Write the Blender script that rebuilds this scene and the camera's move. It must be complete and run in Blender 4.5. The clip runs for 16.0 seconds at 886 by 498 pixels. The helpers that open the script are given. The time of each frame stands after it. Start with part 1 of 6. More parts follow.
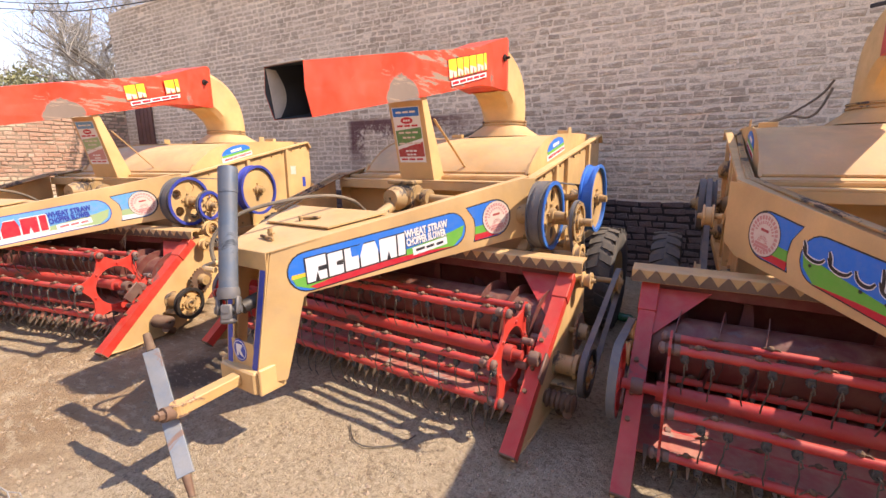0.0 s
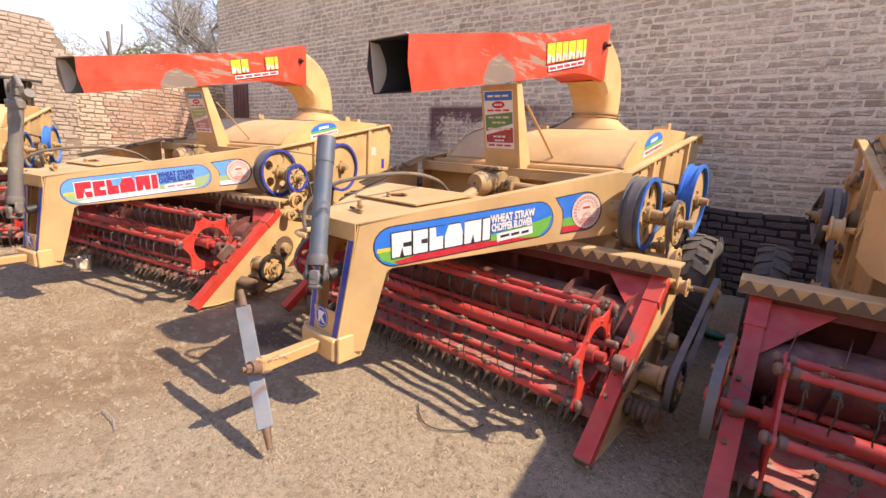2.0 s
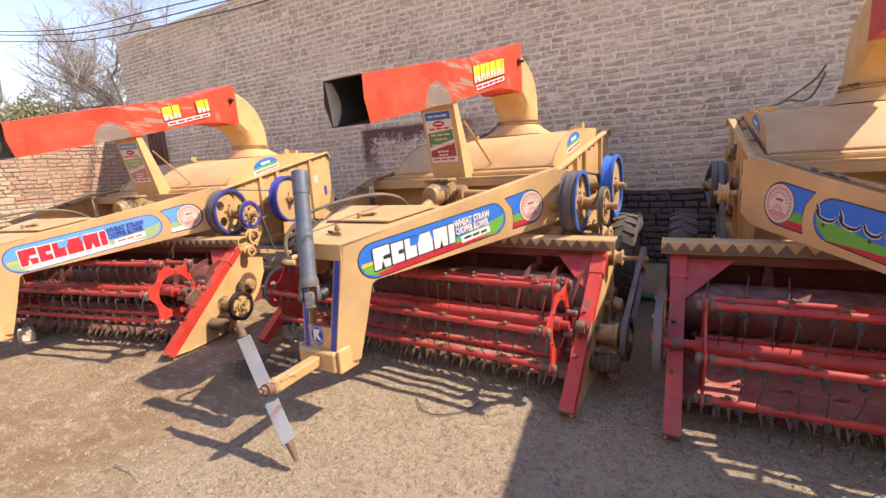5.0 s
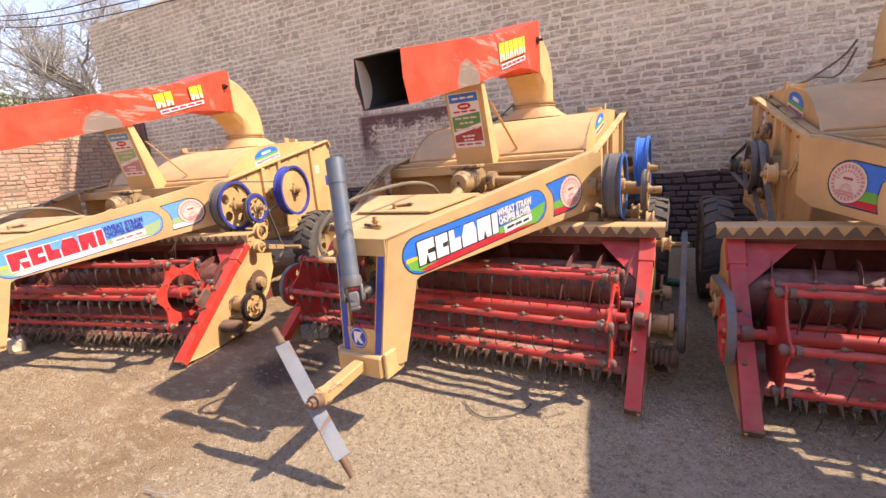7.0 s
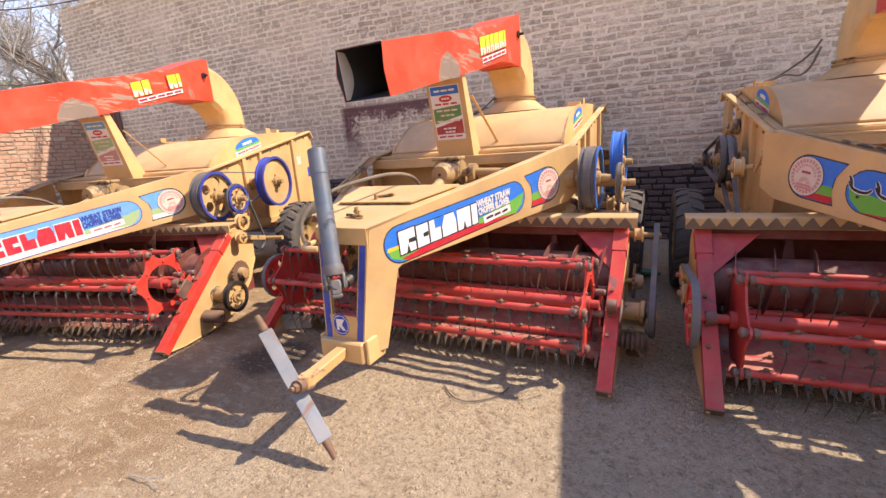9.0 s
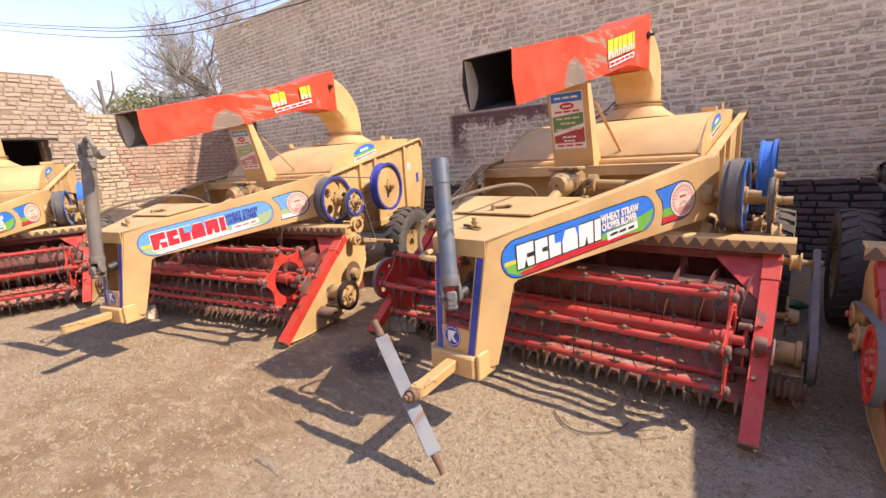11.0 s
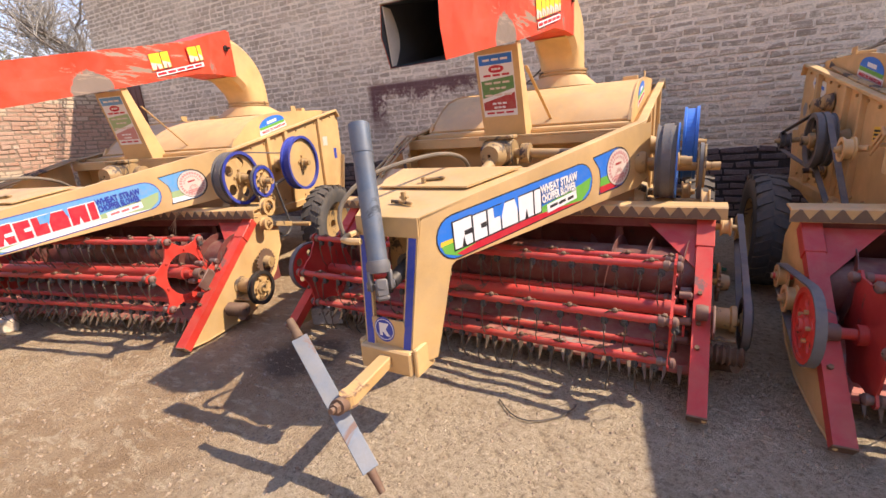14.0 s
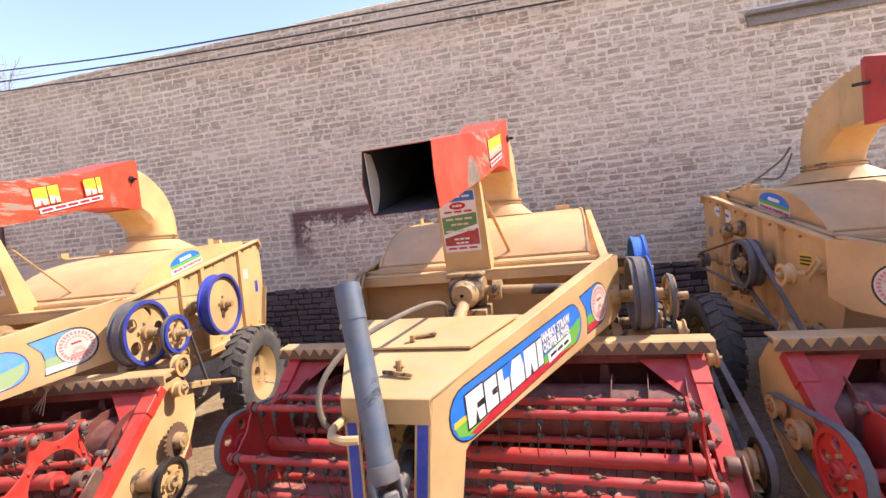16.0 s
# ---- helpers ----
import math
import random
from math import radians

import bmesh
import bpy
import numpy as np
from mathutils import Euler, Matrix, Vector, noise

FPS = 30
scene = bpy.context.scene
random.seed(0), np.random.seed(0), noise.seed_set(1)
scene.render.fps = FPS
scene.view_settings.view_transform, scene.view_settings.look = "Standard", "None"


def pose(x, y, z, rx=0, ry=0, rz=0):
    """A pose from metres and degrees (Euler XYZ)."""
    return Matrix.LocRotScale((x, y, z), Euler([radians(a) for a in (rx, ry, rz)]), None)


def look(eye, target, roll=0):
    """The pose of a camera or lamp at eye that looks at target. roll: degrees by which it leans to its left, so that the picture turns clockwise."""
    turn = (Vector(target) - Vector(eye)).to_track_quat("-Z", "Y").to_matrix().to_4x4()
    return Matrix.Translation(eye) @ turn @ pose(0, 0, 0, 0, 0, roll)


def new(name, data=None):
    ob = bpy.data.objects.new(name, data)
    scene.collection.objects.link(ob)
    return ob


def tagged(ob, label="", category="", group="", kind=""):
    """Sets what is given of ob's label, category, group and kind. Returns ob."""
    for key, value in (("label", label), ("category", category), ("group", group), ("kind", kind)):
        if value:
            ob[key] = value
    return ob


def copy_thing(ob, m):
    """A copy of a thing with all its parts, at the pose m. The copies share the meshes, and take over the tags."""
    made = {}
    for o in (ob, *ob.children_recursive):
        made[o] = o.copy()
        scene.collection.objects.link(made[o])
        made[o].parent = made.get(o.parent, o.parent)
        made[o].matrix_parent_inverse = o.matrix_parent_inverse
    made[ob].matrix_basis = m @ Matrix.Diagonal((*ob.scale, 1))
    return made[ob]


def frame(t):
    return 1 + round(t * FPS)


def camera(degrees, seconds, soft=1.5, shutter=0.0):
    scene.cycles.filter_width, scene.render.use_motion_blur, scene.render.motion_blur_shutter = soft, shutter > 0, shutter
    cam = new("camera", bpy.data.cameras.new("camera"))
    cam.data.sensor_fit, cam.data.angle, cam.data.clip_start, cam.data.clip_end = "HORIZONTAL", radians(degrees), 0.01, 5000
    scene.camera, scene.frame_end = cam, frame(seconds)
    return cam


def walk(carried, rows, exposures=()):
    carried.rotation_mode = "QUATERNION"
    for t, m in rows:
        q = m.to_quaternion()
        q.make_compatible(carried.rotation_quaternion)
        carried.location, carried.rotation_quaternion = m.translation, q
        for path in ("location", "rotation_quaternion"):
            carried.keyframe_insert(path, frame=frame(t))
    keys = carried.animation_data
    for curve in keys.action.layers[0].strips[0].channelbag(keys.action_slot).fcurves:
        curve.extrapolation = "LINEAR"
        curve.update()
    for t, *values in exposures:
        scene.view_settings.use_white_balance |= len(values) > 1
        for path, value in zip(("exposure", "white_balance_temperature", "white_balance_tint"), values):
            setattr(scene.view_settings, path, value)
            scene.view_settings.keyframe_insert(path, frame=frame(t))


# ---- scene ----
cam = camera(91.2, 16.0)
PATH = [
    (0, (-0.031, 1.382, 1.342), (-0.983, 3.094, 0.939), -0.4),
    (0.5, (-0.034, 1.4, 1.335), (-1.013, 3.1, 0.946), -0.6),
    (1, (-0.063, 1.419, 1.329), (-1.058, 3.109, 0.936), -0.3),
    (1.5, (-0.135, 1.375, 1.308), (-1.253, 2.982, 0.898), 1.6),
    (2, (-0.162, 1.353, 1.281), (-1.338, 2.91, 0.843), 3.5),
    (2.5, (-0.106, 1.342, 1.293), (-1.301, 2.879, 0.837), 4.2),
    (3, (0.064, 1.275, 1.308), (-1.132, 2.818, 0.873), 1.7),
    (3.5, (0.125, 1.198, 1.323), (-0.994, 2.811, 0.94), -1.8),
    (4, (0.051, 1.027, 1.283), (-0.959, 2.717, 0.933), -4.8),
    (4.2, (0.02, 0.991, 1.277), (-0.981, 2.676, 0.877), -4.5),
    (6.3, (-0.495, 1.051, 1.331), (-1.381, 2.818, 1.031), -4.0),
    (6.5, (-0.525, 1.013, 1.311), (-1.412, 2.766, 0.938), -4.3),
    (7, (-0.54, 1.021, 1.302), (-1.413, 2.768, 0.87), -4.8),
    (7.5, (-0.548, 1.018, 1.301), (-1.408, 2.764, 0.843), -5.0),
    (8, (-0.544, 0.964, 1.287), (-1.389, 2.712, 0.805), -4.8),
    (8.5, (-0.504, 0.954, 1.292), (-1.332, 2.712, 0.816), -4.4),
    (9, (-0.498, 0.972, 1.296), (-1.303, 2.742, 0.827), -4.3),
    (9.5, (-0.591, 0.966, 1.325), (-1.575, 2.647, 0.87), -3.5),
    (9.7, (-0.648, 0.947, 1.333), (-1.778, 2.537, 0.891), -2.2),
    (11.8, (-0.621, 1.002, 1.317), (-1.785, 2.575, 0.904), -4.1),
    (12, (-0.612, 1.006, 1.306), (-1.735, 2.605, 0.879), -4.4),
    (12.5, (-0.59, 1.018, 1.291), (-1.607, 2.677, 0.826), -5.1),
    (13, (-0.557, 1.038, 1.276), (-1.442, 2.755, 0.758), -6.0),
    (13.5, (-0.603, 1.075, 1.279), (-1.439, 2.812, 0.748), -5.5),
    (14, (-0.809, 1.197, 1.269), (-1.682, 2.916, 0.737), -4.1),
    (14.5, (-0.889, 1.308, 1.246), (-1.747, 3.023, 0.678), -4.3),
    (15, (-1.03, 1.309, 1.247), (-1.703, 3.093, 0.642), -6.8),
    (15.4, (-1.111, 1.277, 1.336), (-1.66, 3.137, 0.848), -7.1),
    (15.5, (-1.137, 1.28, 1.351), (-1.667, 3.164, 0.942), -6.9),
    (15.6, (-1.186, 1.227, 1.372), (-1.695, 3.138, 1.068), -6.2),
    (16, (-1.261, 1.37, 1.454), (-1.722, 3.315, 1.38), -5.6),
]
walk(cam, [(t, look(eye, target, roll)) for t, eye, target, roll in PATH], [(0, 1.72, 7150, 16), (1.5, 1.66, 7150, 16), (3.0, 1.52, 7150, 16), (4.0, 1.56, 7150, 16), (6.5, 1.70, 7150, 16), (7.5, 1.79, 7150, 16), (8.0, 1.74, 7150, 16), (9.2, 1.72, 7150, 16), (12.0, 1.54, 7150, 16), (13.0, 1.62, 7150, 16), (14.5, 1.64, 7150, 16), (15.4, 1.80, 6900, 16), (16, 1.84, 6650, 16)])

# ---- light ----
SUN = Vector((0.80, 0.315, 1.0)).normalized()
world = bpy.data.worlds.new("world")
scene.world = world
world.use_nodes = True
wn, wl = world.node_tree.nodes, world.node_tree.links
wn.clear()
sky = wn.new("ShaderNodeTexSky")
sky.sky_type = "NISHITA"
sky.sun_disc = False
sky.sun_elevation = math.asin(SUN.z)
sky.sun_rotation = math.atan2(SUN.x, SUN.y)
sky.air_density, sky.dust_density, sky.ozone_density = 1.5, 0.05, 3.6
bg = wn.new("ShaderNodeBackground")
bg.inputs["Strength"].default_value = 0.108
wo = wn.new("ShaderNodeOutputWorld")
clear = wn.new("ShaderNodeMix")
clear.data_type, clear.blend_type = "RGBA", "MULTIPLY"
clear.inputs[0].default_value = 1.0
clear.inputs[7].default_value = (0.96, 0.855, 0.98, 1.0)
wl.new(sky.outputs[0], clear.inputs[6])
wl.new(clear.outputs[2], bg.inputs[0])
wl.new(bg.outputs[0], wo.inputs[0])
sun_data = bpy.data.lights.new("sun", "SUN")
sun_data.energy, sun_data.angle, sun_data.color = 2.48, radians(0.55), (1.0, 0.92, 0.81)
sun = new("sun", sun_data)
sun.matrix_world = look(SUN * 30, (0, 0, 0))

# ---- materials ----
def nodes_of(name):
    m = bpy.data.materials.new(name)
    m.use_nodes = True
    n, l = m.node_tree.nodes, m.node_tree.links
    return m, n, l, n["Principled BSDF"]


def noise_node(n, l, coord, scale, detail=5.0, rough=0.6, dist=0.0):
    t = n.new("ShaderNodeTexNoise")
    t.inputs["Scale"].default_value, t.inputs["Detail"].default_value = scale, detail
    t.inputs["Roughness"].default_value, t.inputs["Distortion"].default_value = rough, dist
    l.new(coord, t.inputs["Vector"])
    return t.outputs["Fac"]


def ramp(n, l, fac, a, b, va=0.0, vb=1.0):
    r = n.new("ShaderNodeMapRange")
    r.inputs["From Min"].default_value, r.inputs["From Max"].default_value = a, b
    r.inputs["To Min"].default_value, r.inputs["To Max"].default_value = va, vb
    l.new(fac, r.inputs["Value"])
    return r.outputs["Result"]


def mix(n, l, fac, a, b):
    x = n.new("ShaderNodeMix")
    x.data_type = "RGBA"
    if isinstance(fac, float):
        x.inputs[0].default_value = fac
    else:
        l.new(fac, x.inputs[0])
    for k, v in ((6, a), (7, b)):
        if isinstance(v, tuple):
            x.inputs[k].default_value = (*v, 1)
        else:
            l.new(v, x.inputs[k])
    return x.outputs[2]


def maths(n, l, op, a, b):
    x = n.new("ShaderNodeMath")
    x.operation = op
    x.use_clamp = True
    for k, v in ((0, a), (1, b)):
        if isinstance(v, float):
            x.inputs[k].default_value = v
        else:
            l.new(v, x.inputs[k])
    return x.outputs[0]


def bump(n, l, bsdf, height, strength, distance):
    b = n.new("ShaderNodeBump")
    b.inputs["Strength"].default_value, b.inputs["Distance"].default_value = strength, distance
    l.new(height, b.inputs["Height"])
    l.new(b.outputs[0], bsdf.inputs["Normal"])


DUST = (0.46, 0.345, 0.215)


def paint(name, col, rough=0.45, metal=0.0, dust=0.35, wear=0.0, wear_col=(0.12, 0.07, 0.05), grain=0.08, big=2.2):
    """Painted or bare metal with dust, faded blotches and worn spots."""
    m, n, l, b = nodes_of(name)
    co = n.new("ShaderNodeTexCoord").outputs["Object"]
    big_n = noise_node(n, l, co, big, 4.0, 0.55)
    mid_n = noise_node(n, l, co, 11.0, 6.0, 0.65, 0.4)
    fine = noise_node(n, l, co, 90.0, 3.0, 0.7)
    dark = tuple(c * 0.78 for c in col)
    pale = tuple(min(1.0, c * 1.12 + 0.01) for c in col)
    base = mix(n, l, ramp(n, l, big_n, 0.35, 0.65), dark, pale)
    base = mix(n, l, ramp(n, l, fine, 0.3, 0.7, 0.0, grain), base, (0.05, 0.04, 0.03))
    # dust settles on what faces up
    geo = n.new("ShaderNodeNewGeometry")
    sep = n.new("ShaderNodeSeparateXYZ")
    l.new(geo.outputs["Normal"], sep.inputs[0])
    up = ramp(n, l, sep.outputs[2], -0.1, 0.9, 0.45, 1.0)
    d = maths(n, l, "MULTIPLY", ramp(n, l, mid_n, 0.36, 0.68, 0.1, 1.0), up)
    d = maths(n, l, "MULTIPLY", d, float(dust))
    base = mix(n, l, d, base, DUST)
    if wear:
        w = noise_node(n, l, co, 4.0, 9.0, 0.72, 0.8)
        base = mix(n, l, ramp(n, l, w, 0.66 - wear * 0.2, 0.70 - wear * 0.2), base, wear_col)
    l.new(base, b.inputs["Base Color"])
    l.new(ramp(n, l, mid_n, 0.3, 0.7, rough, min(0.95, rough + 0.25)), b.inputs["Roughness"])
    b.inputs["Metallic"].default_value = metal
    bump(n, l, b, mid_n, 0.12, 0.004)
    return m


def plain(name, col, rough=0.5, fade=0.12):
    """A printed or simple surface, with a little fading."""
    m, n, l, b = nodes_of(name)
    co = n.new("ShaderNodeTexCoord").outputs["Object"]
    f = noise_node(n, l, co, 25.0, 6.0, 0.7)
    base = mix(n, l, ramp(n, l, f, 0.4, 0.75, 0.0, fade), col, DUST)
    l.new(base, b.inputs["Base Color"])
    b.inputs["Roughness"].default_value = rough
    return m


M_TAN = paint("tan_paint", (0.65, 0.40, 0.155), 0.42, dust=0.46, grain=0.06)
M_TAN_DIRTY = paint("tan_paint_greasy", (0.44, 0.27, 0.10), 0.5, dust=0.42, wear=0.62, wear_col=(0.06, 0.042, 0.03))
M_CHUTE = paint("orange_red_paint", (0.74, 0.055, 0.018), 0.32, dust=0.14, wear=0.2, wear_col=(0.25, 0.16, 0.115), grain=0.05)
def scraped_chute(m):
    """Adds the bare patch by the post and scuffed upper edges to the chute's paint."""
    n, l = m.node_tree.nodes, m.node_tree.links
    b = [q for q in n if q.type == "BSDF_PRINCIPLED"][0]
    base = b.inputs["Base Color"].links[0].from_socket
    co = n.new("ShaderNodeTexCoord").outputs["Object"]
    w = noise_node(n, l, co, 5.0, 7.0, 0.66, 0.6)
    d = n.new("ShaderNodeVectorMath")
    d.operation = "DISTANCE"
    l.new(co, d.inputs[0])
    d.inputs[1].default_value = (0.16, 1.16, 1.72)
    near = maths(n, l, "ADD", d.outputs["Value"], maths(n, l, "MULTIPLY", w, 0.30))
    bare = mix(n, l, w, (0.27, 0.19, 0.135), (0.16, 0.12, 0.095))
    base = mix(n, l, ramp(n, l, near, 0.29, 0.31, 1.0, 0.0), base, bare)
    turn = n.new("ShaderNodeMapping")
    turn.inputs["Scale"].default_value = (1.0, 1.0, 7.0)
    l.new(co, turn.inputs["Vector"])
    s = noise_node(n, l, turn.outputs[0], 3.2, 8.0, 0.7, 0.4)
    dd = n.new("ShaderNodeVectorMath")
    dd.operation = "DISTANCE"
    l.new(co, dd.inputs[0])
    dd.inputs[1].default_value = (0.12, 1.50, 2.02)
    zone = ramp(n, l, dd.outputs["Value"], 0.15, 0.75, 0.16, 0.0)
    base = mix(n, l, ramp(n, l, maths(n, l, "ADD", s, zone), 0.65, 0.68), base, (0.33, 0.23, 0.16))
    l.new(base, b.inputs["Base Color"])


scraped_chute(M_CHUTE)
M_RED = paint("red_paint", (0.50, 0.022, 0.019), 0.36, dust=0.22, wear=0.24, wear_col=(0.15, 0.07, 0.055))
# dusty red, darkened to carry the shade deep in the head
M_RED_SHADED = paint("dusty_dark_red_paint", (0.17, 0.012, 0.014), 0.5, dust=0.32, wear=0.25, wear_col=(0.07, 0.04, 0.035))
M_REDBRIGHT = paint("bright_red_paint", (0.62, 0.03, 0.018), 0.33, dust=0.18, wear=0.14, wear_col=(0.20, 0.10, 0.08))
M_BLUE = paint("blue_paint", (0.012, 0.16, 0.58), 0.35, dust=0.12, wear=0.1, wear_col=(0.03, 0.04, 0.08))
M_NAVY = paint("navy_paint", (0.02, 0.045, 0.34), 0.4, dust=0.14, wear=0.15, wear_col=(0.10, 0.08, 0.06))
M_BEARING = paint("dusty_pink_bearing", (0.17, 0.075, 0.06), 0.5, metal=0.2, dust=0.32, wear=0.45, wear_col=(0.17, 0.14, 0.12))
M_PAN = paint("dusty_scoured_pan", (0.38, 0.075, 0.06), 0.6, dust=0.50, wear=0.35, wear_col=(0.30, 0.25, 0.21))
# rubbed drum red, with the shade behind the reel put into the colour
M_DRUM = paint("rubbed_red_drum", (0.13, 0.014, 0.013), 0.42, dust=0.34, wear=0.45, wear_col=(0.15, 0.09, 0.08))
M_TONGUE = paint("rubbed_tan_paint", (0.60, 0.36, 0.13), 0.45, dust=0.35, wear=0.64, wear_col=(0.20, 0.11, 0.07), grain=0.1)
M_BARSTEEL = paint("stained_bare_steel", (0.21, 0.24, 0.27), 0.42, metal=0.3, dust=0.28, wear=0.30, wear_col=(0.24, 0.15, 0.11), grain=0.15)
M_TUBE_DUSTY = paint("dust_covered_tube", (0.17, 0.155, 0.135), 0.55, metal=0.2, dust=0.5, wear=0.3, wear_col=(0.09, 0.08, 0.07))
M_YOKE = paint("dusty_forged_steel", (0.13, 0.13, 0.135), 0.5, metal=0.3, dust=0.35, wear=0.4, wear_col=(0.05, 0.05, 0.052))
M_TUBE = paint("grey_blue_tube", (0.10, 0.135, 0.175), 0.42, metal=0.3, dust=0.34, wear=0.42, wear_col=(0.055, 0.062, 0.07))
M_RUST = paint("rusty_iron", (0.17, 0.085, 0.05), 0.7, metal=0.3, dust=0.4, grain=0.25)
M_DARK = paint("greasy_dark_iron", (0.030, 0.027, 0.026), 0.42, metal=0.4, dust=0.16)
M_BLADE = paint("brown_blade_steel", (0.16, 0.11, 0.08), 0.45, metal=0.5, dust=0.4)
M_BELT = paint("grey_rubber_belt", (0.10, 0.10, 0.105), 0.7, dust=0.30)
M_TYRE = paint("black_tyre_rubber", (0.045, 0.045, 0.048), 0.7, dust=0.30, grain=0.15)
M_HOSE = paint("dusty_hose_rubber", (0.12, 0.10, 0.075), 0.65, dust=0.5)
# lit and shaded versions of the chute's inside, light put into the colour
M_LINING = paint("dusty_chute_inside", (0.26, 0.21, 0.15), 0.7, dust=0.4)
M_CHUTE_SHADE = paint("sooty_chute_inside", (0.045, 0.045, 0.05), 0.7, dust=0.08)
# worn bare lip, and the painted patch of sun inside the mouth
M_INSIDE = paint("bare_chute_inside", (0.62, 0.53, 0.43), 0.6, metal=0.0, dust=0.25, wear=0.2, wear_col=(0.2, 0.12, 0.08))
M_TINE = paint("tine_spring_wire", (0.10, 0.09, 0.075), 0.45, metal=0.7, dust=0.3)
M_PLASTIC = paint("black_clip_plastic", (0.020, 0.020, 0.021), 0.55, dust=0.16)
P_BLACK = plain("print_black", (0.015, 0.015, 0.018))
P_BLUE = plain("print_blue", (0.01, 0.17, 0.62))
P_GREEN = plain("print_green", (0.13, 0.42, 0.05))
P_RED = plain("print_red", (0.55, 0.012, 0.03))
P_WHITE = plain("print_white", (0.78, 0.76, 0.72))
P_YELLOW = plain("print_yellow", (0.80, 0.52, 0.04))
P_LETTER_YELLOW = plain("print_letter_yellow", (0.85, 0.62, 0.02), 0.5, 0.3)
P_PINK = plain("print_pink", (0.62, 0.16, 0.16))
P_NAVY = plain("print_navy", (0.02, 0.05, 0.34))
P_GREYTAG = plain("print_grey", (0.26, 0.27, 0.28))
P_OLIVE = plain("print_olive", (0.09, 0.24, 0.07), 0.5, 0.3)
P_MAROON = plain("print_maroon", (0.40, 0.03, 0.035), 0.5, 0.25)
P_CREAM = plain("print_cream", (0.70, 0.58, 0.47), 0.5, 0.3)
P_ROSE = plain("print_rose", (0.58, 0.24, 0.22), 0.5, 0.4)
P_SKYBLUE = plain("print_faded_blue", (0.10, 0.36, 0.66), 0.5, 0.35)
P_SAGE = plain("print_faded_green", (0.33, 0.47, 0.21), 0.5, 0.35)


def wall_stain(n, l, pos, base):
    """Old maroon paint on the tall wall: strongest along its top and one end."""
    sep = n.new("ShaderNodeSeparateXYZ")
    l.new(pos, sep.inputs[0])
    big = noise_node(n, l, pos, 2.6, 5.0, 0.65, 0.6)
    spots = noise_node(n, l, pos, 21.0, 6.0, 0.75, 0.4)
    inside = maths(n, l, "MULTIPLY", ramp(n, l, sep.outputs[0], -4.66, -4.56), ramp(n, l, sep.outputs[0], -2.3, -3.1))
    inside = maths(n, l, "MULTIPLY", inside, maths(n, l, "MULTIPLY", ramp(n, l, sep.outputs[2], 1.96, 1.91), ramp(n, l, sep.outputs[2], 1.12, 1.55)))
    edge = maths(n, l, "MAXIMUM", ramp(n, l, sep.outputs[0], -4.20, -4.58), ramp(n, l, sep.outputs[2], 1.62, 1.90))
    amount = maths(n, l, "ADD", maths(n, l, "MULTIPLY", edge, 0.22), maths(n, l, "MULTIPLY", big, 0.50))
    amount = maths(n, l, "ADD", amount, maths(n, l, "MULTIPLY", spots, 0.50))
    mask = maths(n, l, "MULTIPLY", ramp(n, l, amount, 0.55, 0.64, 0.0, 0.9), inside)
    return mix(n, l, mask, base, (0.115, 0.035, 0.035))


def brick_material(name, a, b_, c, blotch, blotch_amount, obj=False):
    m, n, l, b = nodes_of(name)
    geo = n.new("ShaderNodeNewGeometry")
    pos = geo.outputs["Position"]
    if obj:
        rnd = n.new("ShaderNodeObjectInfo").outputs["Random"]
    else:
        rnd = geo.outputs["Random Per Island"]
    base = mix(n, l, ramp(n, l, rnd, 0.0, 0.75), a, b_)
    base = mix(n, l, ramp(n, l, rnd, 0.85, 1.0), base, c)
    # mortar wiped along the courses
    flat = n.new("ShaderNodeMapping")
    flat.inputs["Scale"].default_value = (1.0, 1.0, 2.3)
    l.new(pos, flat.inputs["Vector"])
    mid = noise_node(n, l, flat.outputs[0], 9.0, 9.0, 0.74, 0.6)
    where = n.new("ShaderNodeSeparateXYZ")
    l.new(pos, where.inputs[0])
    wiped = maths(n, l, "MULTIPLY", ramp(n, l, mid, 0.47, 0.58, 0.0, blotch_amount), ramp(n, l, where.outputs[0], -7.0, -2.0, 0.45, 1.0))
    base = mix(n, l, wiped, base, blotch)
    large = noise_node(n, l, pos, 0.9, 5.0, 0.6)
    base = mix(n, l, ramp(n, l, large, 0.42, 0.68, 0.0, blotch_amount * 0.6), base, blotch)
    fine = noise_node(n, l, pos, 70.0, 5.0, 0.8)
    base = mix(n, l, ramp(n, l, fine, 0.45, 0.62, 0.0, 0.42), base, tuple(v * 0.42 for v in b_))
    if name.startswith("weathered"):
        base = wall_stain(n, l, pos, base)
    l.new(base, b.inputs["Base Color"])
    b.inputs["Roughness"].default_value = 0.92
    bump(n, l, b, maths(n, l, "ADD", mid, fine), 0.9, 0.010)
    return m


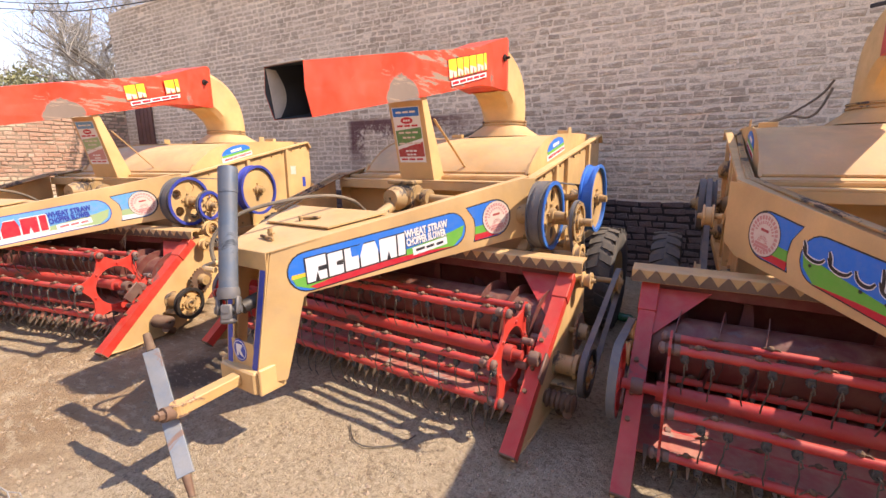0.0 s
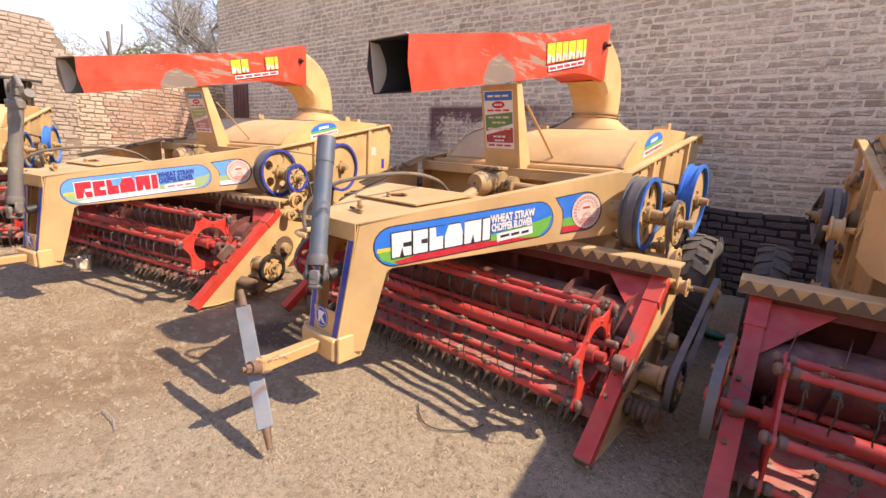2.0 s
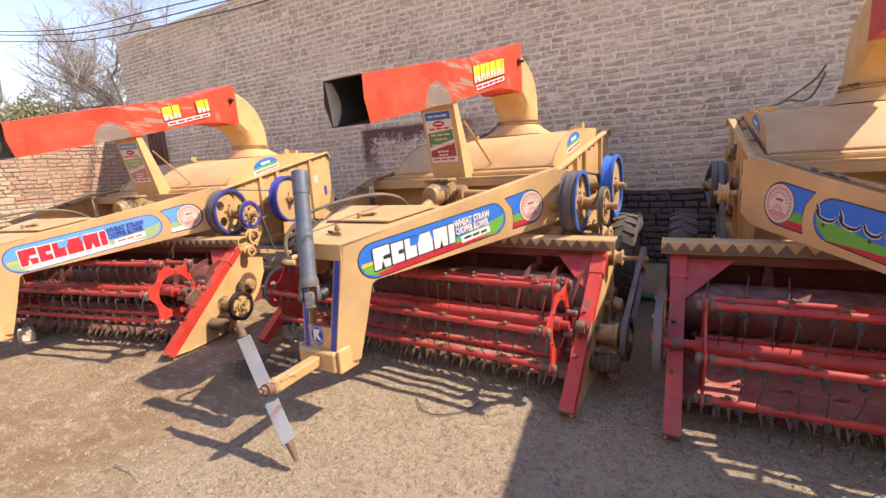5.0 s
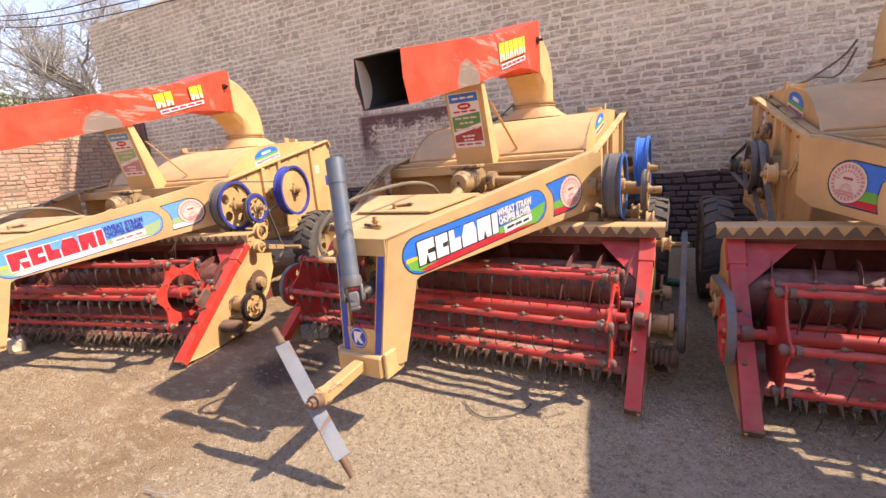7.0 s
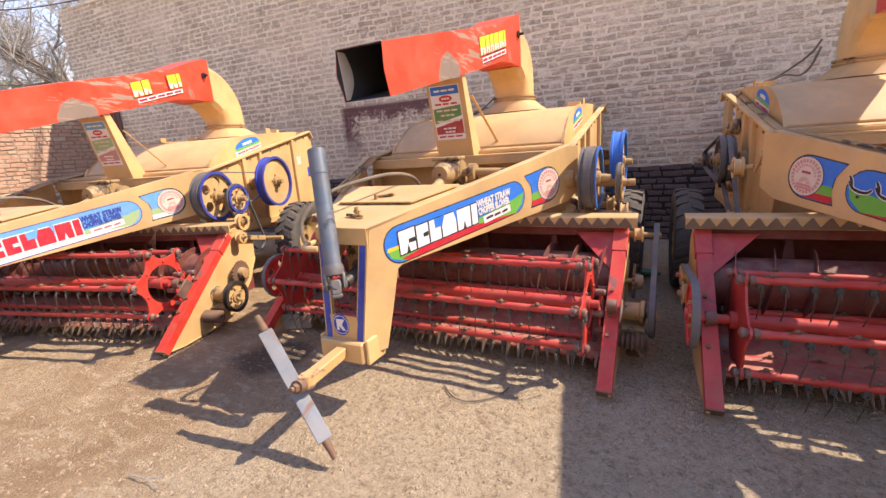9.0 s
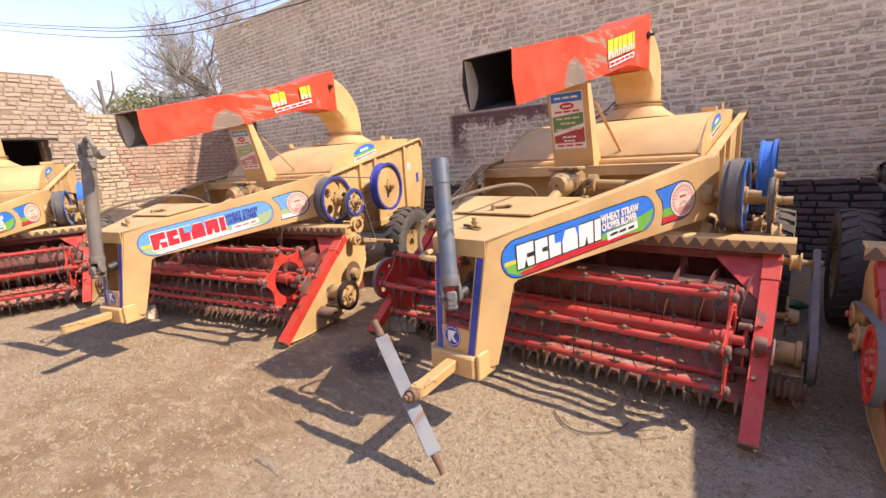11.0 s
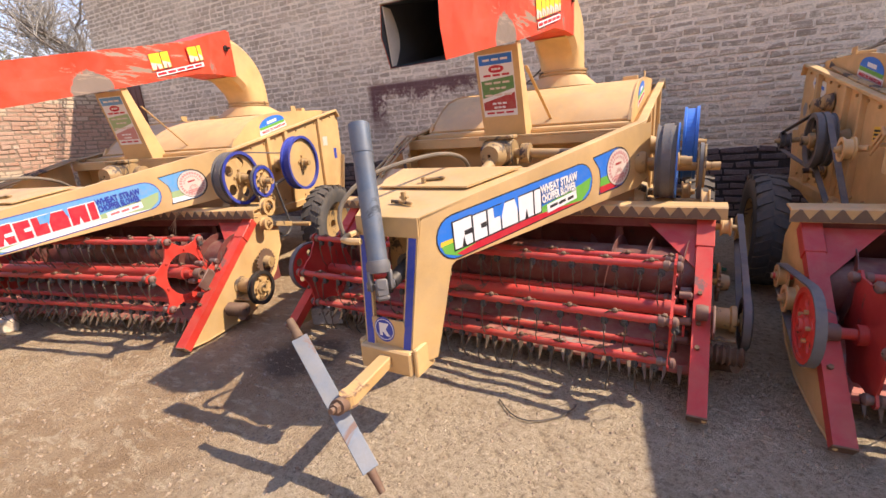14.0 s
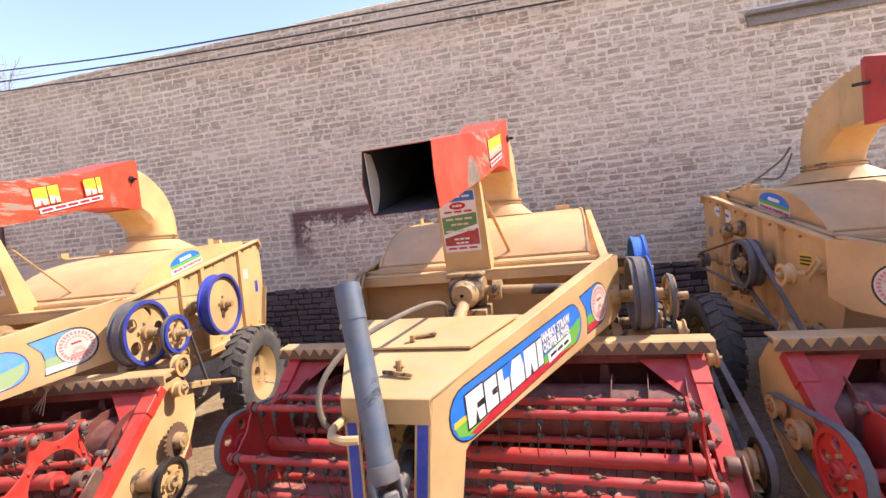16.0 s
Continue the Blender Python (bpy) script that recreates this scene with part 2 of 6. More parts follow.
GREY_BRICK = ((0.52, 0.395, 0.27), (0.37, 0.28, 0.19), (0.62, 0.48, 0.33), (0.83, 0.68, 0.49), 0.85)
M_BRICK = brick_material("weathered_grey_brick", *GREY_BRICK)
M_BRICK_ONE = brick_material("weathered_grey_brick_single", *GREY_BRICK, obj=True)
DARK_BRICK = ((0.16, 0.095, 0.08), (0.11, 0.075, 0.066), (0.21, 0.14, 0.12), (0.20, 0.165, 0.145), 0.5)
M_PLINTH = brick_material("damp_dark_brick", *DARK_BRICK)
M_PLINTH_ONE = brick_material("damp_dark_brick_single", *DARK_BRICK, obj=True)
M_YARD = brick_material("sunlit_buff_brick", (0.60, 0.455, 0.30), (0.53, 0.385, 0.245), (0.68, 0.54, 0.38), (0.68, 0.56, 0.40), 0.7)
M_YARD_RED = brick_material("orange_brick", (0.50, 0.29, 0.19), (0.45, 0.24, 0.15), (0.56, 0.39, 0.27), (0.60, 0.46, 0.33), 0.6)
M_SHED = brick_material("pale_shed_brick", (0.50, 0.37, 0.26), (0.44, 0.32, 0.22), (0.56, 0.43, 0.32), (0.54, 0.45, 0.34), 0.7)


def mortar_material(name, a, b_):
    m, n, l, b = nodes_of(name)
    pos = n.new("ShaderNodeNewGeometry").outputs["Position"]
    f = noise_node(n, l, pos, 1.3, 6.0, 0.65)
    g = noise_node(n, l, pos, 60.0, 4.0, 0.7)
    base = mix(n, l, ramp(n, l, f, 0.35, 0.65), a, b_)
    flat = n.new("ShaderNodeMapping")
    flat.inputs["Scale"].default_value = (1.0, 1.0, 2.3)
    l.new(pos, flat.inputs["Vector"])
    h = noise_node(n, l, flat.outputs[0], 11.0, 8.0, 0.74, 0.6)
    base = mix(n, l, ramp(n, l, h, 0.50, 0.62, 0.0, 0.55), base, tuple(v * 0.52 for v in a))
    base = mix(n, l, ramp(n, l, g, 0.42, 0.70, 0.0, 0.40), base, tuple(v * 0.35 for v in a))
    if name.startswith("grey"):
        base = wall_stain(n, l, pos, base)
    l.new(base, b.inputs["Base Color"])
    b.inputs["Roughness"].default_value = 0.95
    bump(n, l, b, maths(n, l, "ADD", g, h), 0.8, 0.008)
    return m


M_MORTAR = mortar_material("grey_mortar", (0.88, 0.73, 0.53), (0.76, 0.62, 0.45))
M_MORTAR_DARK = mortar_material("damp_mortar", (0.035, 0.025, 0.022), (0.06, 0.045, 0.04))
M_MORTAR_MUD = mortar_material("mud_mortar", (0.36, 0.26, 0.17), (0.25, 0.18, 0.12))
# pale buff, chosen so the unseen south wall reflects light into the yard
M_BOUNCE_WALL = mortar_material("buff_facing_wall", (0.72, 0.58, 0.42), (0.62, 0.49, 0.35))
M_COPING = mortar_material("cement_coping", (0.33, 0.30, 0.27), (0.24, 0.215, 0.19))


def ground_material():
    m, n, l, b = nodes_of("dry_yard_soil")
    pos = n.new("ShaderNodeNewGeometry").outputs["Position"]
    a = noise_node(n, l, pos, 0.6, 6.0, 0.62, 0.5)
    c = noise_node(n, l, pos, 3.0, 9.0, 0.74, 0.7)
    e = noise_node(n, l, pos, 24.0, 7.0, 0.78)
    g = noise_node(n, l, pos, 130.0, 4.0, 0.75)
    # trodden flakes, drawn out along the way that wheels roll
    turn = n.new("ShaderNodeMapping")
    turn.inputs["Rotation"].default_value = (0, 0, 0.55)
    turn.inputs["Scale"].default_value = (1.0, 2.4, 1.0)
    l.new(pos, turn.inputs["Vector"])
    f = noise_node(n, l, turn.outputs[0], 7.0, 8.0, 0.66, 0.35)
    chips = noise_node(n, l, pos, 36.0, 6.0, 0.82, 0.3)
    base = mix(n, l, ramp(n, l, a, 0.36, 0.64), (0.52, 0.394, 0.246), (0.61, 0.478, 0.308))
    base = mix(n, l, ramp(n, l, c, 0.48, 0.66, 0.0, 0.5), base, (0.4, 0.281, 0.163))
    base = mix(n, l, ramp(n, l, e, 0.53, 0.62, 0.0, 0.6), base, (0.66, 0.532, 0.352))
    base = mix(n, l, ramp(n, l, e, 0.46, 0.38, 0.0, 0.5), base, (0.28, 0.192, 0.11))
    base = mix(n, l, ramp(n, l, chips, 0.53, 0.60, 0.0, 0.6), base, (0.72, 0.585, 0.40))
    base = mix(n, l, ramp(n, l, chips, 0.46, 0.39, 0.0, 0.75), base, (0.19, 0.13, 0.075))
    base = mix(n, l, ramp(n, l, g, 0.54, 0.70, 0.0, 0.5), base, (0.15, 0.103, 0.0616))
    sepx = n.new("ShaderNodeSeparateXYZ")
    l.new(pos, sepx.inputs[0])
    band = maths(n, l, "MULTIPLY", ramp(n, l, sepx.outputs[0], -2.65, -1.95, 1.0, 0.0), ramp(n, l, sepx.outputs[0], -4.6, -3.5, 0.55, 1.0))
    side = maths(n, l, "ADD", band, ramp(n, l, c, 0.3, 0.7, -0.3, 0.2))
    brown = mix(n, l, ramp(n, l, c, 0.35, 0.62), (0.5, 0.345, 0.194), (0.35, 0.222, 0.114))
    brown = mix(n, l, ramp(n, l, f, 0.54, 0.60, 0.0, 0.55), brown, (0.66, 0.522, 0.334))
    brown = mix(n, l, ramp(n, l, chips, 0.44, 0.36, 0.0, 0.5), brown, (0.17, 0.108, 0.0572))
    base = mix(n, l, side, base, brown)
    # a damp oil stain
    tc = n.new("ShaderNodeVectorMath")
    tc.operation = "DISTANCE"
    flat = n.new("ShaderNodeVectorMath")
    flat.operation = "MULTIPLY"
    flat.inputs[1].default_value = (1.0, 1.0, 0.0)
    l.new(pos, flat.inputs[0])
    l.new(flat.outputs[0], tc.inputs[0])
    tc.inputs[1].default_value = (-2.72, 2.92, 0.0)
    dist = maths(n, l, "ADD", tc.outputs["Value"], maths(n, l, "MULTIPLY", c, 0.55))
    base = mix(n, l, ramp(n, l, dist, 0.46, 0.58, 0.80, 0.0), base, (0.075, 0.0542, 0.0352))
    l.new(base, b.inputs["Base Color"])
    b.inputs["Roughness"].default_value = 0.95
    h = maths(n, l, "ADD", maths(n, l, "MULTIPLY", e, 0.7), maths(n, l, "MULTIPLY", g, 0.5))
    h = maths(n, l, "ADD", maths(n, l, "MULTIPLY", h, 0.6), maths(n, l, "MULTIPLY", chips, 0.6))
    bump(n, l, b, h, 1.0, 0.05)
    return m


M_GROUND = ground_material()
M_STRAW = plain("dry_straw", (0.42, 0.32, 0.20), 0.9, 0.5)
M_STONE = plain("soil_clod", (0.30, 0.22, 0.145), 0.95, 0.3)
M_BARK = plain("grey_bark", (0.19, 0.165, 0.14), 0.9, 0.3)
M_TWIG = plain("pale_twig", (0.31, 0.285, 0.245), 0.9, 0.2)
M_LEAF = plain("dusty_olive_leaf", (0.22, 0.225, 0.10), 0.8, 0.5)
M_HEAP = paint("dark_brown_dung", (0.045, 0.028, 0.022), 0.9, dust=0.12, grain=0.3)
M_SHUTTER = paint("brown_shutter_iron", (0.13, 0.045, 0.03), 0.6, dust=0.2, wear=0.3)
M_WIRE = plain("black_cable", (0.02, 0.02, 0.022), 0.6)
M_VOID = plain("dark_room_plaster", (0.04, 0.035, 0.03), 0.9)
M_GLASSGREEN = plain("green_bottle_plastic", (0.01, 0.14, 0.05), 0.25)

# ---- mesh helpers ----
def part(name, bm, material, parent=None, label="", smooth=False):
    """Links a bmesh as one mesh object, under a thing or a part."""
    me = bpy.data.meshes.new(name)
    bmesh.ops.recalc_face_normals(bm, faces=bm.faces)
    bm.to_mesh(me)
    bm.free()
    me.materials.append(material)
    if smooth:
        for p in me.polygons:
            p.use_smooth = True
        me.set_sharp_from_angle(angle=radians(38))
    ob = new(name, me)
    if parent:
        ob.parent = parent
    if label:
        ob["label"] = label
    return ob


def again(ob, m, parent=None):
    """One more object on the same mesh, at its own pose."""
    o = new(ob.name.split(".")[0], ob.data)
    o.parent = parent or ob.parent
    o.matrix_local = m
    return o


def box(bm, lo, hi, bevel=0.0, m=None):
    s = [hi[k] - lo[k] for k in range(3)]
    c = [(hi[k] + lo[k]) / 2 for k in range(3)]
    mat = Matrix.Translation(c) @ Matrix.Diagonal((*s, 1))
    r = bmesh.ops.create_cube(bm, size=1, matrix=(m @ mat) if m else mat)
    if bevel:
        edges = {e for v in r["verts"] for e in v.link_edges}
        bmesh.ops.bevel(bm, geom=list(edges), offset=bevel, segments=1, affect="EDGES", profile=0.5)
    return bm


def frame_on(p0, p1, up=(0, 0, 1)):
    """A matrix whose x runs from p0 to p1, z as near up as it can."""
    x = (Vector(p1) - Vector(p0)).normalized()
    y = Vector(up).cross(x).normalized()
    z = x.cross(y)
    return Matrix.Translation(p0) @ Matrix((x, y, z)).transposed().to_4x4()


def bar(bm, p0, p1, w, h, bevel=0.0, up=(0, 0, 1)):
    n = (Vector(p1) - Vector(p0)).length
    return box(bm, (0, -w / 2, -h / 2), (n, w / 2, h / 2), bevel, frame_on(p0, p1, up))


def tube(bm, p0, p1, r, seg=12, r2=None):
    d = Vector(p1) - Vector(p0)
    m = Matrix.Translation((Vector(p0) + Vector(p1)) / 2) @ d.to_track_quat("Z", "Y").to_matrix().to_4x4()
    bmesh.ops.create_cone(bm, cap_ends=True, segments=seg, radius1=r, radius2=r if r2 is None else r2, depth=d.length, matrix=m)
    return bm


def sweep(bm, pts, r, seg=8, taper=1.0):
    """A round hose along points."""
    pts = [Vector(p) for p in pts]
    rings = []
    ref = Vector((0.31, 0.17, 0.94))
    for k, p in enumerate(pts):
        d = (pts[min(k + 1, len(pts) - 1)] - pts[max(k - 1, 0)]).normalized()
        a = d.cross(ref)
        if a.length < 1e-3:
            a = d.cross(Vector((1, 0, 0)))
        a.normalize()
        b = d.cross(a)
        rr = r * (1 + (taper - 1) * k / max(1, len(pts) - 1))
        rings.append([bm.verts.new(p + rr * (math.cos(t) * a + math.sin(t) * b)) for t in [2 * math.pi * q / seg for q in range(seg)]])
    for u, v in zip(rings, rings[1:]):
        for q in range(seg):
            bm.faces.new((u[q], u[(q + 1) % seg], v[(q + 1) % seg], v[q]))
    bm.faces.new(rings[0])
    bm.faces.new(rings[-1])
    return bm


def smooth_path(pts, n=6):
    """A rounded path through points."""
    p = [Vector(q) for q in pts]
    p = [p[0] * 2 - p[1]] + p + [p[-1] * 2 - p[-2]]
    out = []
    for k in range(1, len(p) - 2):
        for j in range(n):
            t = j / n
            out.append(0.5 * (2 * p[k] + (p[k + 1] - p[k - 1]) * t + (2 * p[k - 1] - 5 * p[k] + 4 * p[k + 1] - p[k + 2]) * t * t + (3 * p[k] - p[k - 1] - 3 * p[k + 1] + p[k + 2]) * t ** 3))
    return out + [p[-2]]


def lathe(bm, prof, m, seg=32, closed=True):
    """Turns (radius, height) points about the z axis of m."""
    cols = []
    for q in range(seg):
        a = 2 * math.pi * q / seg
        cols.append([bm.verts.new(m @ Vector((r * math.cos(a), r * math.sin(a), h))) for r, h in prof])
    n = len(prof)
    for q in range(seg):
        u, v = cols[q], cols[(q + 1) % seg]
        for k in range(n if closed else n - 1):
            bm.faces.new((u[k], v[k], v[(k + 1) % n], u[(k + 1) % n]))
    return bm


def prism(bm, pts, m, depth):
    """A flat outline in the xy plane of m, thickened along its z."""
    lo = [bm.verts.new(m @ Vector((x, y, 0))) for x, y in pts]
    hi = [bm.verts.new(m @ Vector((x, y, depth))) for x, y in pts]
    bm.faces.new(lo)
    bm.faces.new(hi)
    n = len(pts)
    for k in range(n):
        bm.faces.new((lo[k], lo[(k + 1) % n], hi[(k + 1) % n], hi[k]))
    return bm


def stadium(u0, u1, v0, v1, n=10):
    r, c = (v1 - v0) / 2, (v0 + v1) / 2
    out = [(u1 - r + r * math.cos(a), c + r * math.sin(a)) for a in [math.pi * (k / n - 0.5) for k in range(n + 1)]]
    return out + [(u0 + r - r * math.cos(a), c - r * math.sin(a)) for a in [math.pi * (k / n - 0.5) for k in range(n + 1)]]


def ellipse(u, v, a, b, n=28):
    return [(u + a * math.cos(t), v + b * math.sin(t)) for t in [2 * math.pi * k / n for k in range(n)]]


def bm_new():
    return bmesh.new()


def words(text, size, material, parent, m, name="lettering", squeeze=1.0):
    """Real lettering with the built-in font, as a thin mesh."""
    cu = bpy.data.curves.new(name, "FONT")
    cu.body, cu.size, cu.extrude = text, size, 0.0004
    cu.resolution_u = 2
    cu.offset = size * 0.045
    tmp = bpy.data.objects.new(name, cu)
    scene.collection.objects.link(tmp)
    me = bpy.data.meshes.new_from_object(tmp.evaluated_get(bpy.context.evaluated_depsgraph_get()))
    bpy.data.objects.remove(tmp)
    me.name = name
    me.materials.clear()
    me.materials.append(material)
    ob = new(name, me)
    ob.parent = parent
    ob.matrix_local = m @ Matrix.Diagonal((squeeze, 1, 1, 1))
    return ob

# ---- ground ----
def soil(x, y):
    p = Vector((x, y, 0))
    return 0.016 * noise.noise(p * 0.9) + 0.010 * noise.noise(p * 4.0) + 0.005 * noise.noise(p * 14.0) + 0.0035 * noise.noise(p * 37.0) - 0.008


def ground_sheet():
    """One sheet: a fine middle, stretched outwards to the horizon."""
    def axis(a, b, step, far):
        core = list(np.arange(a, b + 1e-6, step))
        out, d, v = [], step * 2, b
        while v < far:
            v += d
            d *= 1.6
            out.append(v)
        left, d, v = [], step * 2, a
        while v > -far:
            v -= d
            d *= 1.6
            left.append(v)
        return left[::-1] + core + out
    xs, ys = axis(-5.2, 1.2, 0.014, 900), axis(1.4, 3.9, 0.014, 900)
    nx = len(xs)
    me = bpy.data.meshes.new("ground")
    me.from_pydata([(x, y, soil(x, y) if -30 < x < 30 and -30 < y < 30 else -0.01) for y in ys for x in xs], [],
                   [(j * nx + i, j * nx + i + 1, (j + 1) * nx + i + 1, (j + 1) * nx + i) for j in range(len(ys) - 1) for i in range(nx - 1)])
    me.materials.append(M_GROUND)
    me.polygons.foreach_set("use_smooth", [True] * len(me.polygons))
    return tagged(new("ground", me), "dry trodden yard soil with straw dust and stains", "ground", kind="structure")


ground_sheet()

# ---- the machine ----
# x to the machine's right, y from the hitch back to the body, z up; origin under the hitch.
RX90 = pose(0, 0, 0, 90, 0, 0)
TO_X = pose(0, 0, 0, 0, 90, 0)          # turns a lathe's axis onto x


def yz(x):
    """A plane of constant x, whose own x is the machine's y and own y is up; thickens towards +x."""
    return Matrix(((0, 0, 1, x), (1, 0, 0, 0), (0, 1, 0, 0), (0, 0, 0, 1)))


def axle(x, y, z):
    return Matrix.Translation((x, y, z)) @ TO_X


BEAM0, BEAMD = Vector((0.160, 0.095, 0)), Vector((0.45, 0.893, 0)).normalized()


def beam_frame(side, off=0.0):
    """The beam's outer face: own x back along it, own y up, own z outwards."""
    d = Vector((BEAMD.x * side, BEAMD.y, 0))
    out = Vector((BEAMD.y * side, -BEAMD.x, 0))
    o = Vector((BEAM0.x * side, BEAM0.y, 0)) + out * off
    return Matrix(((d.x, 0, out.x, o.x), (d.y, 0, out.y, o.y), (0, 1, 0, 0), (0, 0, 0, 1)))


def beam_top(s):
    return 0.935 + 0.195 * s


def pulley(name, x, y, z, r, width, grooves, mat, parent, rim_mat=None, spokes=5, solid=False, label=""):
    """A grooved belt wheel: ribbed tread, dished disc with holes, hub, bolts, painted rim."""
    m = axle(x, y, z)
    s = 1.0 if x > 0 else -1.0
    m = m if s > 0 else m @ Matrix.Scale(-1, 4, (0, 0, 1))
    bm = bm_new()
    h = width / 2
    prof = [(r - 0.022, -h), (r, -h)]
    for g in range(grooves):
        a = -h + width * (g + 0.16) / grooves
        b = -h + width * (g + 0.84) / grooves
        prof += [(r, a), (r - 0.012, a + 0.003), (r - 0.012, b - 0.003), (r, b)]
    prof += [(r, h), (r - 0.022, h)]
    lathe(bm, prof, m, 48)
    wheel = part(name, bm, M_BELT if grooves > 1 else (rim_mat or mat), parent, label, False)
    bm = bm_new()
    face = h - min(0.02, width * 0.3)
    hub = min(0.05, r * 0.42)
    lathe(bm, [(0.012, -h), (hub * 0.9, -h), (hub, face), (hub * 0.92, h * 1.15), (hub * 0.6, h * 1.2), (hub * 0.55, h * 1.9), (0.012, h * 1.9)], m, 20)
    web = part("hub", bm, M_TAN_DIRTY, wheel, "", True)
    ro = r - 0.02
    bm = bm_new()
    if solid or r < 0.09:
        lathe(bm, [(hub * 0.9, face - 0.008), (ro, face - 0.008), (ro, face), (hub * 0.9, face)], m, 40)
    else:
        # a disc pierced by round holes: one wedge of plate for each spoke
        rin, n = hub * 0.9, spokes
        for k in range(n):
            c0 = 2 * math.pi * k / n + 0.4
            w = math.pi / n
            rh, hc = (ro - rin) * 0.30, (ro + rin) * 0.53
            ring_o, ring_i = [], []
            for q in range(24):
                t = 2 * math.pi * q / 24
                dx, dy = math.cos(t), math.sin(t)
                ring_i.append((hc + rh * dx, rh * dy))
                # push out to the wedge's edge
                f = 1.0
                while f < 12:
                    px, py = hc + rh * dx * f, rh * dy * f
                    rad, ang = math.hypot(px, py), math.atan2(py, px)
                    if rad >= ro or rad <= rin or abs(ang) >= w:
                        break
                    f += 0.06
                ring_o.append((px, py))
            co, si = math.cos(c0), math.sin(c0)
            vs = [[bm.verts.new(m @ Vector((p[0] * co - p[1] * si, p[0] * si + p[1] * co, hh))) for p in ring] for ring, hh in ((ring_o, face), (ring_i, face), (ring_i, face - 0.010), (ring_o, face - 0.010))]
            for u, v in zip(vs, vs[1:]):
                for q in range(24):
                    bm.faces.new((u[q], u[(q + 1) % 24], v[(q + 1) % 24], v[q]))
    part("disc", bm, M_TAN if rim_mat else mat, wheel)
    if r >= 0.09:
        for k in range(5):
            a = k * 2 * math.pi / 5 + 0.75
            rb = hub * 1.25
            part("disc_bolt", lathe(bm_new(), [(0.001, face), (0.010, face), (0.010, face + 0.014), (0.001, face + 0.016)], m @ Matrix.Translation((rb * math.cos(a), rb * math.sin(a), 0)), 6), M_TAN_DIRTY, web)
    if rim_mat:
        bm = bm_new()
        lathe(bm, [(r - 0.024, h - 0.004), (r + 0.001, h - 0.004), (r + 0.002, h + 0.004), (r - 0.022, h + 0.004)], m, 48)
        part("painted_rim", bm, rim_mat, wheel, "" if rim_mat is M_DARK else "glossy blue painted rim", True)
    return wheel


def belt(x, c0, r0, c1, r1, width, parent, label="grey rubber drive belt"):
    """An open belt round two wheels in a plane of constant x."""
    d = math.hypot(c1[0] - c0[0], c1[1] - c0[1])
    th = math.atan2(c1[1] - c0[1], c1[0] - c0[0])
    be = math.acos(max(-1, min(1, (r0 - r1) / d)))
    pts = []
    for k in range(13):
        a = th + be + (2 * math.pi - 2 * be) * k / 12
        pts.append((c0[0] + r0 * math.cos(a), c0[1] + r0 * math.sin(a)))
    for k in range(13):
        a = th - be + 2 * be * k / 12
        pts.append((c1[0] + r1 * math.cos(a), c1[1] + r1 * math.sin(a)))
    bm = bm_new()
    n, t = len(pts), 0.008
    cen = [(p[0], p[1]) for p in pts]
    rows = []
    for k in range(n):
        p, q = Vector(cen[k - 1]), Vector(cen[(k + 1) % n])
        nor = Vector((q.y - p.y, p.x - q.x)).normalized() * t
        c = Vector(cen[k])
        rows.append([bm.verts.new((x + w, c.x + s * nor.x, c.y + s * nor.y)) for w, s in ((-width / 2, 0), (width / 2, 0), (width / 2, 1), (-width / 2, 1))])
    for k in range(n):
        u, v = rows[k], rows[(k + 1) % n]
        for q in range(4):
            bm.faces.new((u[q], u[(q + 1) % 4], v[(q + 1) % 4], v[q]))
    return part("drive_belt", bm, M_BELT, parent, label, True)


